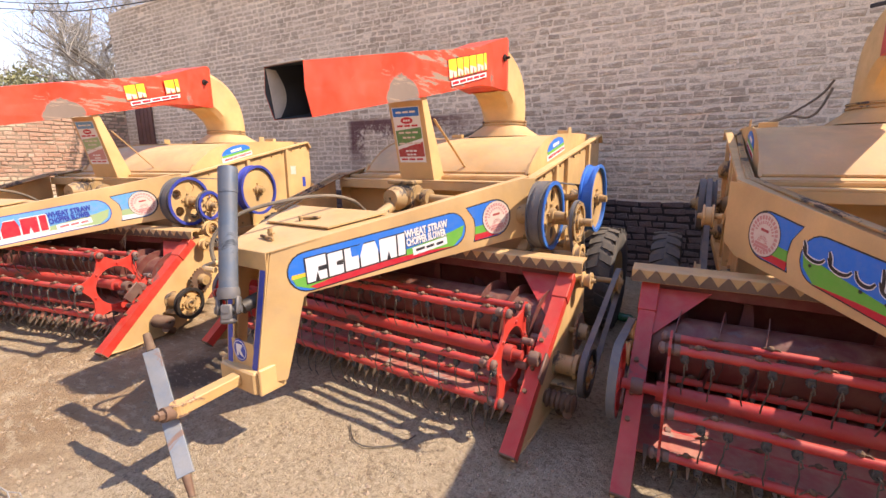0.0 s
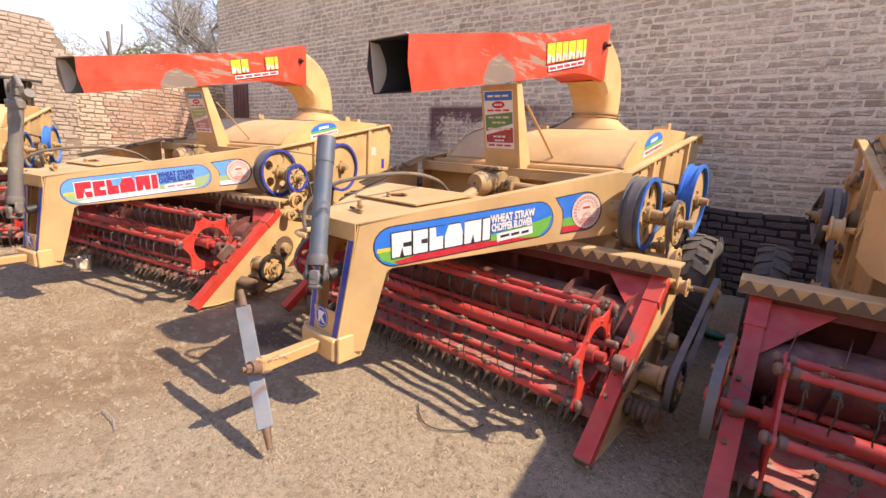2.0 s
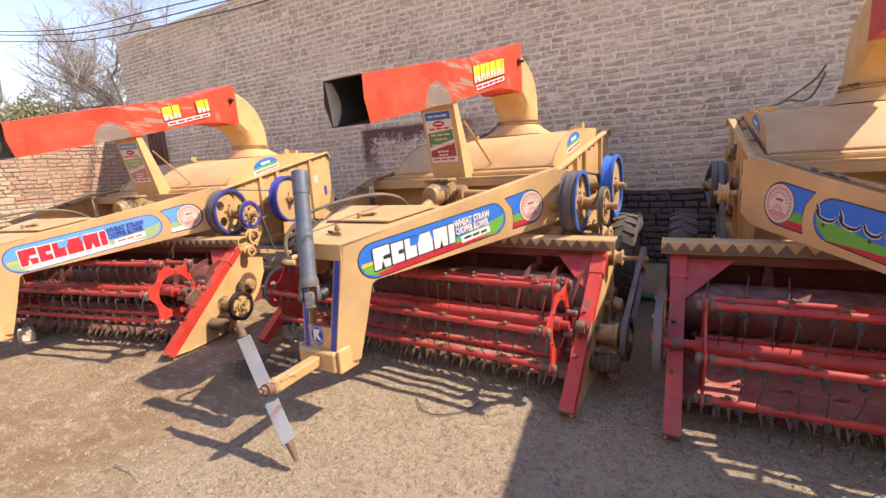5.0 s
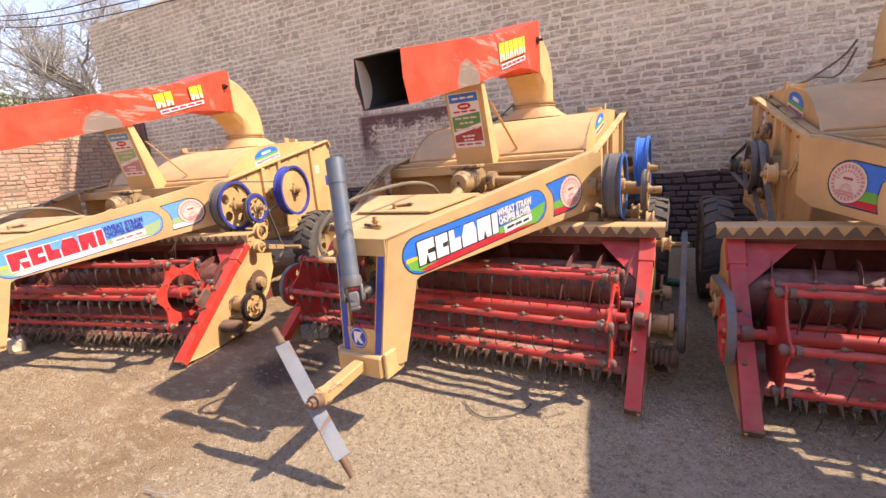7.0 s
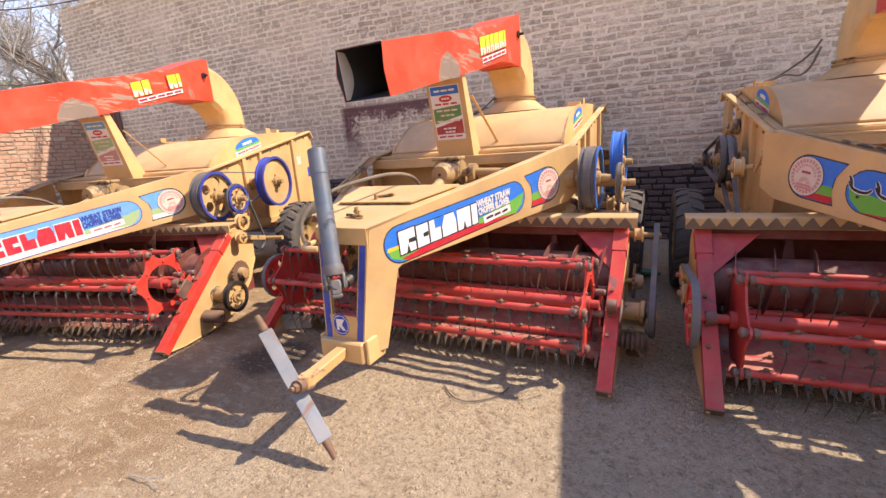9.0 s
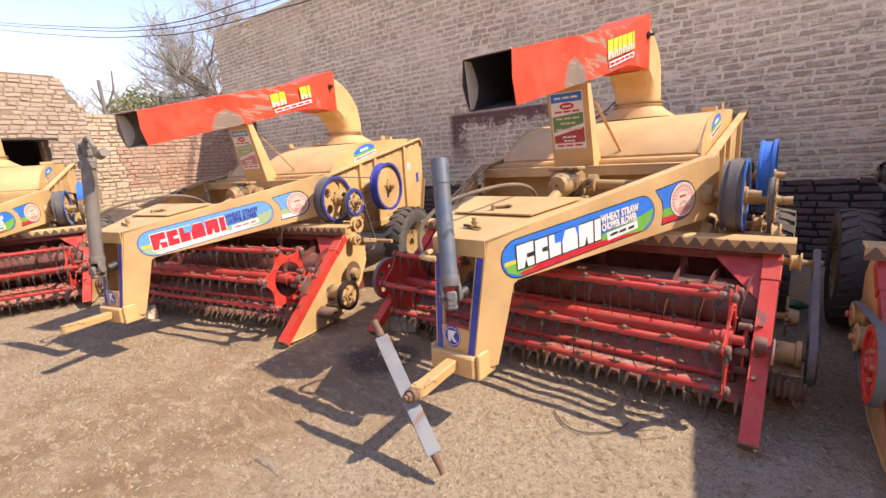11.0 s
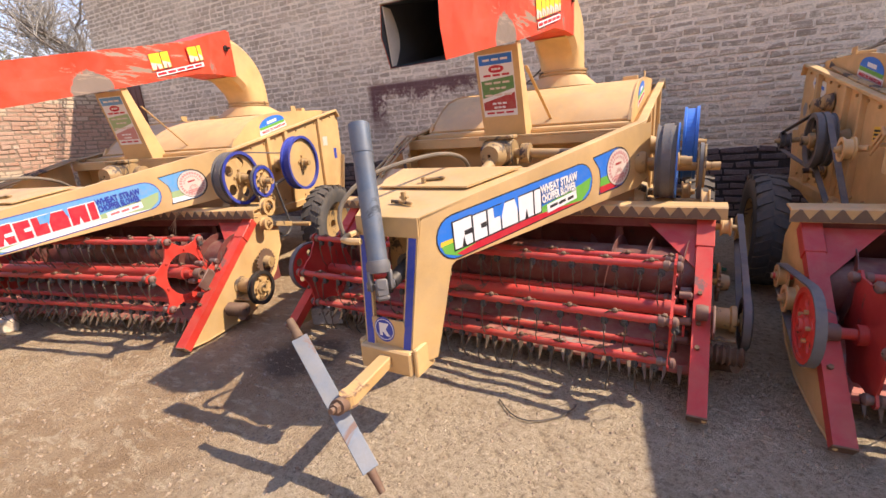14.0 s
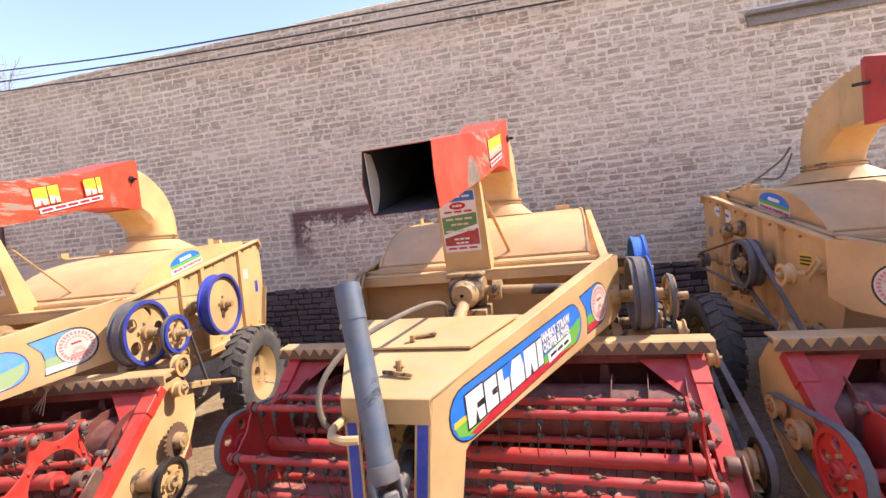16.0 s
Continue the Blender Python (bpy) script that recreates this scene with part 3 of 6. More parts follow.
def wheel(side, root):
    """A road wheel with a lugged tyre."""
    x, y, z, r, w = 1.165 * side, 2.46, 0.40, 0.405, 0.20
    m = axle(x, y, z)
    bm = bm_new()
    lathe(bm, [(0.23, -w * 0.42), (0.30, -w * 0.5), (0.360, -w * 0.48), (r - 0.020, -w * 0.40), (r - 0.008, -w * 0.25), (r - 0.006, 0), (r - 0.008, w * 0.25), (r - 0.020, w * 0.40), (0.360, w * 0.48), (0.30, w * 0.5), (0.23, w * 0.42), (0.215, w * 0.3), (0.215, -w * 0.3)], m, 44)
    tyre_parent = part("wheel", lathe(bm_new(), [(0.05, -0.05), (0.14, -0.05), (0.17, -0.01), (0.21, -w * 0.36), (0.235, -w * 0.42), (0.235, -w * 0.38), (0.215, -w * 0.3), (0.215, w * 0.3), (0.235, w * 0.38), (0.235, w * 0.42), (0.21, w * 0.36), (0.17, 0.03), (0.14, 0.02), (0.05, 0.02)], m, 32), M_TAN_DIRTY, root, "tan steel wheel disc", True)
    part("tyre", bm, M_TYRE, tyre_parent, "black lugged tyre grey with dust", True)
    first = None
    for k in range(24):
        for sgn in (-1, 1):
            a = 360 * (k + (0.5 if sgn > 0 else 0)) / 24
            mm = m @ pose(0, 0, 0, 0, 0, a)
            if first is None:
                bm = bm_new()
                prism(bm, [(-0.005, -0.034), (0.016, -0.031), (0.016, 0.031), (-0.005, 0.034)], Matrix.Translation((0.010, 0.0, 0.004)), 0.062)
                prism(bm, [(-0.034, -0.030), (0.016, -0.031), (0.016, 0.031), (-0.034, 0.030)], Matrix.Translation((0.006, 0.0, 0.066)), 0.026)
                bmesh.ops.remove_doubles(bm, verts=bm.verts, dist=0.0001)
                for v in bm.verts:
                    v.co.y += v.co.z * 0.45
                first = part("tread_lug", bm, M_TYRE, tyre_parent)
                first.matrix_local = mm @ Matrix.Translation((r - 0.028, 0, 0)) @ Matrix.Diagonal((1, 1, sgn, 1))
            else:
                again(first, mm @ Matrix.Translation((r - 0.028, 0, 0)) @ Matrix.Diagonal((1, 1, sgn, 1)), tyre_parent)


def star_plate(m, ri, ro, tip, count, phase, half, thick):
    """A flat ring with short arms that flow out of it in concave curves."""
    outer, inner = [], []
    step = 2 * math.pi / count
    for k in range(count):
        c = phase + k * step
        w = half / tip
        prof = [(-0.5, ro), (-0.38, ro + 0.003), (-0.27, ro + 0.016)]
        side = [(t * step, r) for t, r in prof] + [(-w * 1.12, ro + (tip - ro) * 0.62), (-w, tip - 0.008), (-w * 0.72, tip + half * 0.72), (0, tip + half)]
        for t, r in side + [(-t, r) for t, r in side[-2:0:-1]]:
            outer.append((r * math.cos(c + t), r * math.sin(c + t)))
            inner.append((ri * math.cos(c + t), ri * math.sin(c + t)))
    bm = bm_new()
    n = len(outer)
    vs = [[bm.verts.new(m @ Vector((p[0], p[1], h))) for p in ring] for ring, h in ((outer, 0), (outer, thick), (inner, thick), (inner, 0))]
    for u, v in zip(vs, vs[1:] + vs[:1]):
        for q in range(n):
            bm.faces.new((u[q], u[(q + 1) % n], v[(q + 1) % n], v[q]))
    return bm


def reel(root):
    """The pick-up reel: shaft, six bats with wire tines, and end plates."""
    yc, zc, R, n = 0.775, 0.390, 0.250, 6
    bm = bm_new()
    tube(bm, (-1.24, yc, zc), (1.12, yc, zc), 0.024, 14)
    tube(bm, (-1.05, yc, zc), (1.05, yc, zc), 0.034, 20)
    part("reel_shaft", bm, M_RED, root, "", True)
    first = None
    angles = [math.radians(110 + 60 * k) for k in range(n)]
    clip0 = tine0 = bolt0 = None
    for k, a in enumerate(angles):
        y, z = yc + R * math.cos(a), zc + R * math.sin(a)
        bm = bm_new()
        tube(bm, (-1.06, 0, 0), (1.05, 0, 0), 0.0185, 12)
        if first is None:
            first = part("reel_bat", bm, M_RED, root, "red tube bat carrying wire tines", True)
            first.matrix_local = Matrix.Translation((0, y, z))
            bat = first
        else:
            bm.free()
            bat = again(first, Matrix.Translation((0, y, z)), root)
            bat["label"] = first["label"]
        for q in range(11):
            x = -0.97 + q * 0.194 + (0.07 if k % 2 else 0.0)
            if tine0 is None:
                b2 = bm_new()
                sweep(b2, [(0, -0.014, -0.030), (0.003, -0.030, -0.036), (0, -0.031, -0.055), (0.003, -0.024, -0.10), (-0.003, -0.014, -0.15), (0, 0.010, -0.190)], 0.0029, 5)
                sweep(b2, [(0.006, -0.028, -0.038), (0.011, -0.032, -0.060), (0.004, -0.026, -0.070)], 0.0026, 5)
                tine0 = part("tine", b2, M_TINE, bat)
                b2 = bm_new()
                lathe(b2, [(0.005, -0.014), (0.012, -0.014), (0.0155, -0.010), (0.0155, 0.010), (0.012, 0.014), (0.005, 0.014)], Matrix.Translation((0, -0.006, -0.032)) @ RX90, 12)
                box(b2, (-0.013, -0.018, -0.036), (0.013, 0.006, -0.008), 0.004)
                clip0 = part("tine_clip", b2, M_PLASTIC, bat)
                b2 = bm_new()
                sweep(b2, [(-0.042, -0.004, 0.008), (-0.024, -0.004, 0.023), (0.0, 0, 0.022), (0.024, 0.004, 0.023), (0.042, 0.004, 0.008)], 0.0036, 6)
                lathe(b2, [(0.001, 0.018), (0.013, 0.018), (0.013, 0.027), (0.007, 0.033), (0.001, 0.034)], Matrix.Identity(4), 8)
                bolt0 = part("clip_bolt", b2, M_RUST, bat)
                for o in (tine0, clip0, bolt0):
                    o.matrix_local = Matrix.Translation((x - (0.0 if o is bolt0 else 0.041), 0, 0))
            else:
                again(bolt0, Matrix.Translation((x, 0, 0)) @ pose(0, 0, 0, random.uniform(-14, 14), 0, random.uniform(-20, 20)), bat)
                again(tine0, Matrix.Translation((x - 0.041, 0, 0)) @ pose(0, 0, 0, random.uniform(-9, 9), random.uniform(-6, 6), random.uniform(-12, 12)), bat)
                again(clip0, Matrix.Translation((x - 0.041, 0, 0)) @ pose(0, 0, 0, random.uniform(-9, 9), 0, 0), bat)
            again(tine0, Matrix.Translation((x + 0.043, 0, 0)) @ pose(0, 0, 0, random.uniform(-9, 9), random.uniform(-6, 6), random.uniform(-12, 12)), bat)
            again(clip0, Matrix.Translation((x + 0.043, 0, 0)) @ pose(0, 0, 0, random.uniform(-9, 9), 0, 0), bat)
    # end plates: an open ring with six arms on the right, a closed disc on the left
    for x, side in ((1.060, 1), (-1.072, -1)):
        m = yz(x) @ Matrix.Translation((yc, zc, 0))
        plate = part("reel_end_plate", star_plate(m, 0.138 if side > 0 else 0.04, 0.182 if side > 0 else 0.205, R + 0.006, n, angles[0], 0.028, 0.010), M_REDBRIGHT if side > 0 else M_RED, root, "red ring plate with six arms" if side > 0 else "red disc plate with six arms")
        part("plate_hub", lathe(bm_new(), [(0.022, -0.03), (0.042, -0.03), (0.042, 0.014), (0.022, 0.014)], axle(x, yc, zc), 20), M_RED, plate, "", True)
        if side > 0:
            for k, a in enumerate(angles):
                b = a + math.radians(30)
                for r in (0.160,):
                    part("rivet", lathe(bm_new(), [(0.001, 0.010), (0.010, 0.010), (0.008, 0.017), (0.001, 0.018)], m @ Matrix.Translation((r * math.cos(b), r * math.sin(b), 0)), 8), M_RED, plate)
        for a in angles:
            t = (yc + R * math.cos(a), zc + R * math.sin(a))
            part("bat_bearing", lathe(bm_new(), [(0.006, -0.042), (0.023, -0.042), (0.025, -0.02), (0.019, -0.014), (0.019, 0.010), (0.024, 0.012), (0.024, 0.026), (0.015, 0.034), (0.006, 0.036)], axle(x, *t) if side > 0 else axle(x, *t) @ Matrix.Scale(-1, 4, (0, 0, 1)), 14), M_BEARING, plate, "", True)
    # feathering star, set off from the reel's own axis
    dy, dz, r2 = 0.125, -0.075, 0.125
    m = yz(1.112) @ Matrix.Translation((yc + dy, zc + dz, 0))
    star = part("feather_star", star_plate(m, 0.040, 0.060, r2, n, angles[0], 0.016, 0.010), M_REDBRIGHT, root, "red six-armed feathering plate")
    part("star_hub", lathe(bm_new(), [(0.01, -0.01), (0.064, -0.01), (0.060, 0.012), (0.036, 0.020), (0.034, 0.040), (0.01, 0.040)], axle(1.118, yc + dy, zc + dz), 18), M_BEARING, star, "", True)
    for a in angles:
        q = (1.128, yc + dy + r2 * math.cos(a), zc + dz + r2 * math.sin(a))
        part("star_pin", lathe(bm_new(), [(0.004, -0.03), (0.018, -0.03), (0.020, 0.018), (0.013, 0.026), (0.004, 0.026)], axle(1.118, q[1], q[2]), 12), M_BEARING, star, "", True)


def cutter_teeth(root):
    first = None
    for k in range(42):
        x = -1.12 + k * 0.0545
        if first is None:
            bm = bm_new()
            prism(bm, [(-0.011, 0), (0.011, 0), (0.009, 0.045), (0.004, 0.085), (-0.001, 0.098), (-0.007, 0.045)], Matrix(((1, 0, 0, 0), (0, -0.8, 0, 0), (0, -0.55, 1, 0), (0, 0, 0, 1))), 0.010)
            first = part("cutter_finger", bm, M_BLADE, root)
            first.matrix_local = Matrix.Translation((x, 0.745, 0.115))
        else:
            again(first, Matrix.Translation((x + random.uniform(-0.008, 0.008), 0.745 + random.uniform(-0.012, 0.012), 0.115)) @ pose(0, 0, 0, random.uniform(-14, 22), 0, random.uniform(-14, 14)), root)


def side_plate(side):
    return [(0.46, 0.045), (0.64, 0.022), (1.02, 0.022), (1.25, 0.10), (1.43, 0.26), (1.54, 0.44), (1.55, 0.58), (1.42, 0.715), (1.25, 0.705)]


def header(root):
    """The red gathering head between its side plates."""
    for side in (1, -1):
        x = 1.185 * side
        bm = bm_new()
        prism(bm, side_plate(side), yz(x + (0.022 if side > 0 else -0.030)), 0.008)
        sweep(bm, [(x + side * 0.026, p[0], p[1]) for p in side_plate(side)[:6]], 0.009, 6)
        part("side_sheet", bm, M_TAN, root, "tan sheet with a curved skid edge")
        bm = bm_new()
        prism(bm, [(0.50, 0.10), (1.22, 0.14), (1.34, 0.30), (1.36, 0.70), (1.25, 0.69)], yz(x - 0.012), 0.006)
        part("inner_side", bm, M_RED, root)
        bm = bm_new()
        # arm: a folded channel from the ground tip up to the knife bar
        p0, p1 = (x, 0.455, 0.062), (x, 1.255, 0.715)
        fr = frame_on(p0, p1)
        chan = [(-0.036, 0.004), (0.036, 0.004), (0.036, -0.055), (0.029, -0.055), (0.029, -0.003), (-0.029, -0.003), (-0.029, -0.055), (-0.036, -0.055)]
        prism(bm, chan, fr @ Matrix(((0, 0, 1, 0), (1, 0, 0, 0), (0, 1, 0, 0), (0, 0, 0, 1))), 1.03)
        arm = part("arm_rail", bm, M_REDBRIGHT, root, "bright red folded steel arm rail")
        part("rail_cap", box(bm_new(), (0.86, -0.042, -0.06), (1.035, 0.042, 0.009), 0.003, fr), M_REDBRIGHT, arm)
        part("rail_foot", box(bm_new(), (-0.006, -0.038, -0.057), (0.002, 0.038, 0.006), 0.002, fr), M_RUST, arm)
        for s in (0.30, 0.42, 0.58):
            part("rail_bolt", tube(bm_new(), fr @ Vector((s, 0.012, 0)), fr @ Vector((s, 0.012, 0.020)), 0.011, 6), M_RUST, arm)
        # bearing bracket of the reel on the arm
        bm = bm_new()
        box(bm, (0.36, -0.052, -0.02), (0.50, -0.040, 0.055), 0.004, fr) if side > 0 else box(bm, (0.36, 0.040, -0.02), (0.50, 0.052, 0.055), 0.004, fr)
        lathe(bm, [(0.018, -0.022), (0.034, -0.022), (0.038, 0), (0.034, 0.026), (0.018, 0.026)], axle(x - side * 0.004, 0.775, 0.390), 18)
        part("reel_bearing", bm, M_BEARING, root, "", True)
        # gusset behind the arm's top
        bm = bm_new()
        tri = [Vector((x - side * 0.03, 1.25, 0.69)), Vector((x - side * 0.03, 1.03, 0.51)), Vector((x - side * 0.27, 1.25, 0.69))]
        nrm = (tri[1] - tri[0]).cross(tri[2] - tri[0]).normalized() * 0.006
        lo, hi = [bm.verts.new(v) for v in tri], [bm.verts.new(v + nrm) for v in tri]
        bm.faces.new(lo)
        bm.faces.new(hi)
        for q in range(3):
            bm.faces.new((lo[q], lo[(q + 1) % 3], hi[(q + 1) % 3], hi[q]))
        part("gusset", bm, M_RED, root)
    # sheets, throat and ribs behind the reel take the shade-darkened red
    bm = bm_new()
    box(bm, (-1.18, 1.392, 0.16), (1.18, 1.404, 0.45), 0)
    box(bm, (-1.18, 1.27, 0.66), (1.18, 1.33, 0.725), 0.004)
    part("back_sheet", bm, M_RED_SHADED, root)
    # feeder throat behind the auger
    part("throat_floor", box(bm_new(), (-1.18, 1.404, 0.438), (1.18, 1.515, 0.450)), M_RED_SHADED, root)
    part("throat_roof", box(bm_new(), (-1.18, 1.33, 0.664), (1.18, 1.527, 0.674)), M_RED_SHADED, root)
    part("throat_back", box(bm_new(), (-1.18, 1.515, 0.438), (1.18, 1.527, 0.664)), M_RED_SHADED, root)
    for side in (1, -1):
        part("throat_side", box(bm_new(), (1.176 * side - 0.004, 1.404, 0.16), (1.176 * side + 0.004, 1.515, 0.664)), M_RED_SHADED, root)
    bm = bm_new()
    prof = [(0.735, 0.10), (0.76, 0.120), (0.85, 0.135), (0.95, 0.16), (1.10, 0.20), (1.20, 0.195), (1.392, 0.19), (1.392, 0.175), (1.20, 0.180), (1.10, 0.185), (0.95, 0.145), (0.85, 0.12), (0.76, 0.105), (0.735, 0.085)]
    prism(bm, prof, yz(-1.18), 2.36)
    part("floor_pan", bm, M_PAN, root)
    bm = bm_new()
    tube(bm, (-1.17, 1.178, 0.425), (1.17, 1.178, 0.425), 0.148, 36)
    for sgn in (1, -1):
        n = 120
        prev = None
        for k in range(n + 1):
            x = sgn * (1.16 - 0.55 * k / n)
            a = sgn * 2 * math.pi * 3.2 * k / n
            cur = [bm.verts.new((x + e, 1.178 + r * math.cos(a), 0.425 + r * math.sin(a))) for r, e in ((0.146, 0.002), (0.200, 0.002), (0.200, -0.002), (0.146, -0.002))]
            if prev:
                for q in range(4):
                    bm.faces.new((prev[q], prev[(q + 1) % 4], cur[(q + 1) % 4], cur[q]))
            prev = cur
    part("auger", bm, M_DRUM, root, "red auger drum with spiral flighting, darkened for shade", True)
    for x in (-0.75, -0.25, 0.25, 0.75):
        part("feed_rib", prism(bm_new(), [(-0.034, 0), (0.034, 0), (0.016, 0.14), (-0.016, 0.14)], Matrix.Translation((x, 1.36, 0.50)) @ pose(0, 0, 0, 80, 0, 0), 0.02), M_RED_SHADED, root)
    # knife guard along the top: tan sheet, brown saw blades
    bm = bm_new()
    prism(bm, [(1.215, 0.725), (1.215, 0.785), (1.225, 0.793), (1.315, 0.80), (1.315, 0.79), (1.23, 0.78), (1.225, 0.725)], yz(-1.275), 2.55)
    lip = part("knife_guard", bm, M_TAN, root, "tan folded sheet lined with saw blades")
    first = None
    for k in range(33):
        x = -1.24 + k * 0.0765
        if first is None:
            bm = bm_new()
            prism(bm, [(-0.038, 0), (0.038, 0), (0.038, 0.012), (0.004, 0.060), (-0.004, 0.060), (-0.038, 0.012)], RX90, 0.004)
            first = part("knife_blade", bm, M_BLADE, lip)
            first.matrix_local = Matrix.Translation((x, 1.2125, 0.728))
        else:
            again(first, Matrix.Translation((x, 1.2125, 0.728)), lip)
    cutter_teeth(root)
    reel(root)


def drives(root):
    """Gear, clutches, wheels and belts beside the head and body."""
    # right side of the head
    bm = bm_new()
    lathe(bm, [(0.02, -0.075), (0.066, -0.075), (0.066, -0.055), (0.052, -0.048), (0.052, 0.035), (0.066, 0.042), (0.066, 0.062), (0.03, 0.068), (0.02, 0.068)], axle(1.275, 1.02, 0.275), 22)
    part("gear_housing", bm, M_TAN_DIRTY, root, "greasy tan gear housing", True)
    part("housing_bracket", box(bm_new(), (1.22, 0.93, 0.190), (1.34, 1.11, 0.202), 0.003), M_TAN_DIRTY, root)
    bm = bm_new()
    lathe(bm, [(0.012, -0.08), (0.034, -0.08)] + [(0.034 + 0.016 * (q % 2), -0.07 + 0.0127 * q) for q in range(12)] + [(0.034, 0.08), (0.012, 0.08)], axle(1.29, 0.86, 0.155), 18)
    part("slip_clutch", bm, M_RUST, root, "oily brown spring clutch", True)
    part("clutch_foot", tube(bm_new(), (1.34, 0.84, 0.11), (1.27, 0.95, 0.05), 0.026, 10), M_RUST, root, "", True)
    m = axle(1.265, 1.27, 0.375)
    outer = []
    for k in range(44):
        outer.append(0.106 if k % 2 == 0 else 0.092)
    bm = bm_new()
    prism(bm, [(r * math.cos(2 * math.pi * k / 44), r * math.sin(2 * math.pi * k / 44)) for k, r in enumerate(outer)], m @ Matrix.Translation((0, 0, -0.006)), 0.012)
    spr = part("sprocket", bm, M_RUST, root, "rusty chain sprocket")
    part("hub", lathe(bm_new(), [(0.01, 0.004), (0.05, 0.004), (0.04, 0.05), (0.01, 0.05)], m, 16), M_TAN_DIRTY, spr, "", True)
    pulley("side_pulley", 1.375, 1.035, 0.255, 0.122, 0.036, 1, M_TAN_DIRTY, root, M_DARK, 4)
    pulley("idler_pulley", 1.28, 1.33, 0.665, 0.048, 0.05, 1, M_TAN, root)
    pulley("rear_pulley", 1.375, 1.74, 0.57, 0.075, 0.034, 1, M_TAN_DIRTY, root, None, 4)
    belt(1.375, (1.035, 0.255), 0.125, (1.74, 0.57), 0.078, 0.030, root)
    for a, b, y, z in ((1.20, 1.32, 1.27, 0.375), (1.10, 1.39, 1.74, 0.57), (1.20, 1.30, 1.33, 0.665), (1.22, 1.39, 1.035, 0.255)):
        part("axle", tube(bm_new(), (a, y, z), (b, y, z), 0.018, 10), M_TAN_DIRTY, root, "", True)
    part("tension_arm", bar(bm_new(), (1.235, 1.33, 0.665), (1.235, 1.70, 0.58), 0.02, 0.04, 0.003), M_TAN_DIRTY, root)
    # right side of the body
    pulley("triple_pulley", 0.975, 1.46, 1.005, 0.207, 0.105, 3, M_BELT, root, M_BLUE, 5, label="grey three-groove belt wheel")
    pulley("small_pulley", 1.145, 1.54, 0.965, 0.122, 0.036, 1, M_TAN_DIRTY, root, M_NAVY, 5)
    pulley("fan_pulley", 1.08, 2.20, 1.055, 0.245, 0.085, 1, M_TAN, root, M_BLUE, 5, True, label="tan disc wheel with a blue rim")
    belt(0.975, (1.46, 1.005), 0.199, (2.20, 1.055), 0.09, 0.05, root)
    pulley("idler_pulley", 1.08, 1.66, 0.80, 0.062, 0.05, 1, M_TAN, root)
    pulley("idler_pulley", 1.18, 1.50, 0.765, 0.072, 0.045, 1, M_TAN, root)
    belt(1.145, (1.54, 0.965), 0.124, (1.72, 0.56), 0.085, 0.018, root)
    for y, z, a, b in ((1.46, 1.005, 0.78, 1.10), (1.54, 0.965, 0.78, 1.24), (2.20, 1.055, 0.78, 1.18), (1.66, 0.80, 0.78, 1.1), (1.50, 0.765, 0.78, 1.2), (2.62, 1.02, 0.78, 0.95)):
        ax = part("axle", tube(bm_new(), (a, y, z), (b, y, z), 0.024, 12), M_TAN_DIRTY, root, "", True)
        part("bearing_housing", lathe(bm_new(), [(0.02, -0.03), (0.075, -0.03), (0.055, 0.02), (0.02, 0.03)], axle(0.845, y, z), 16), M_TAN_DIRTY, ax, "", True)
    # left side of the body
    pulley("double_pulley", -0.95, 2.28, 1.035, 0.165, 0.10, 3, M_DARK, root)
    pulley("rear_small_pulley", -0.97, 3.10, 0.99, 0.06, 0.07, 2, M_DARK, root)
    pulley("idler_pulley", -0.95, 1.787, 1.012, 0.066, 0.055, 1, M_TAN, root)
    pulley("lower_pulley", -0.97, 1.74, 0.66, 0.085, 0.045, 1, M_TAN, root)
    belt(-0.985, (2.28, 1.035), 0.166, (3.10, 0.99), 0.062, 0.03, root)
    belt(-0.945, (2.28, 1.035), 0.166, (1.74, 0.66), 0.087, 0.03, root)
    for y, z, b in ((2.28, 1.035, 1.02), (3.10, 0.99, 1.02), (1.74, 0.66, 1.0), (2.75, 0.98, 0.93), (2.65, 0.80, 0.93), (2.95, 1.24, 0.86), (2.70, 1.26, 0.86)):
        ax = part("axle", tube(bm_new(), (-0.78, y, z), (-b, y, z), 0.020, 12), M_TAN_DIRTY, root, "", True)
        part("bearing_housing", lathe(bm_new(), [(0.02, -0.03), (0.05, -0.02), (0.065, 0.03), (0.02, 0.03)], axle(-0.845, y, z), 16), M_TAN_DIRTY, ax, "", True)
    bm = bm_new()
    tube(bm, (-0.93, 1.787, 1.012), (-0.875, 1.72, 1.02), 0.017, 10)
    bar(bm, (-0.875, 1.74, 1.005), (-0.86, 1.63, 1.12), 0.012, 0.018, 0.003)
    bar(bm, (-0.875, 1.71, 0.985), (-0.86, 1.60, 1.10), 0.012, 0.018, 0.003)
    bar(bm, (-0.866, 1.645, 1.125), (-0.866, 1.59, 1.085), 0.014, 0.02, 0.003)
    box(bm, (-0.865, 1.64, 1.03), (-0.80, 1.72, 1.045), 0.003)
    part("tension_arm", bm, M_TAN, root, "slotted tan tension arm")
    # left side of the head
    pulley("reel_pulley", -1.262, 0.775, 0.385, 0.160, 0.036, 1, M_REDBRIGHT, root, None, 5, label="red spoked belt wheel")
    pulley("idler_pulley", -1.262, 1.08, 0.385, 0.066, 0.05, 1, M_TAN, root)
    pulley("idler_pulley", -1.262, 1.28, 0.43, 0.058, 0.045, 1, M_TAN, root)
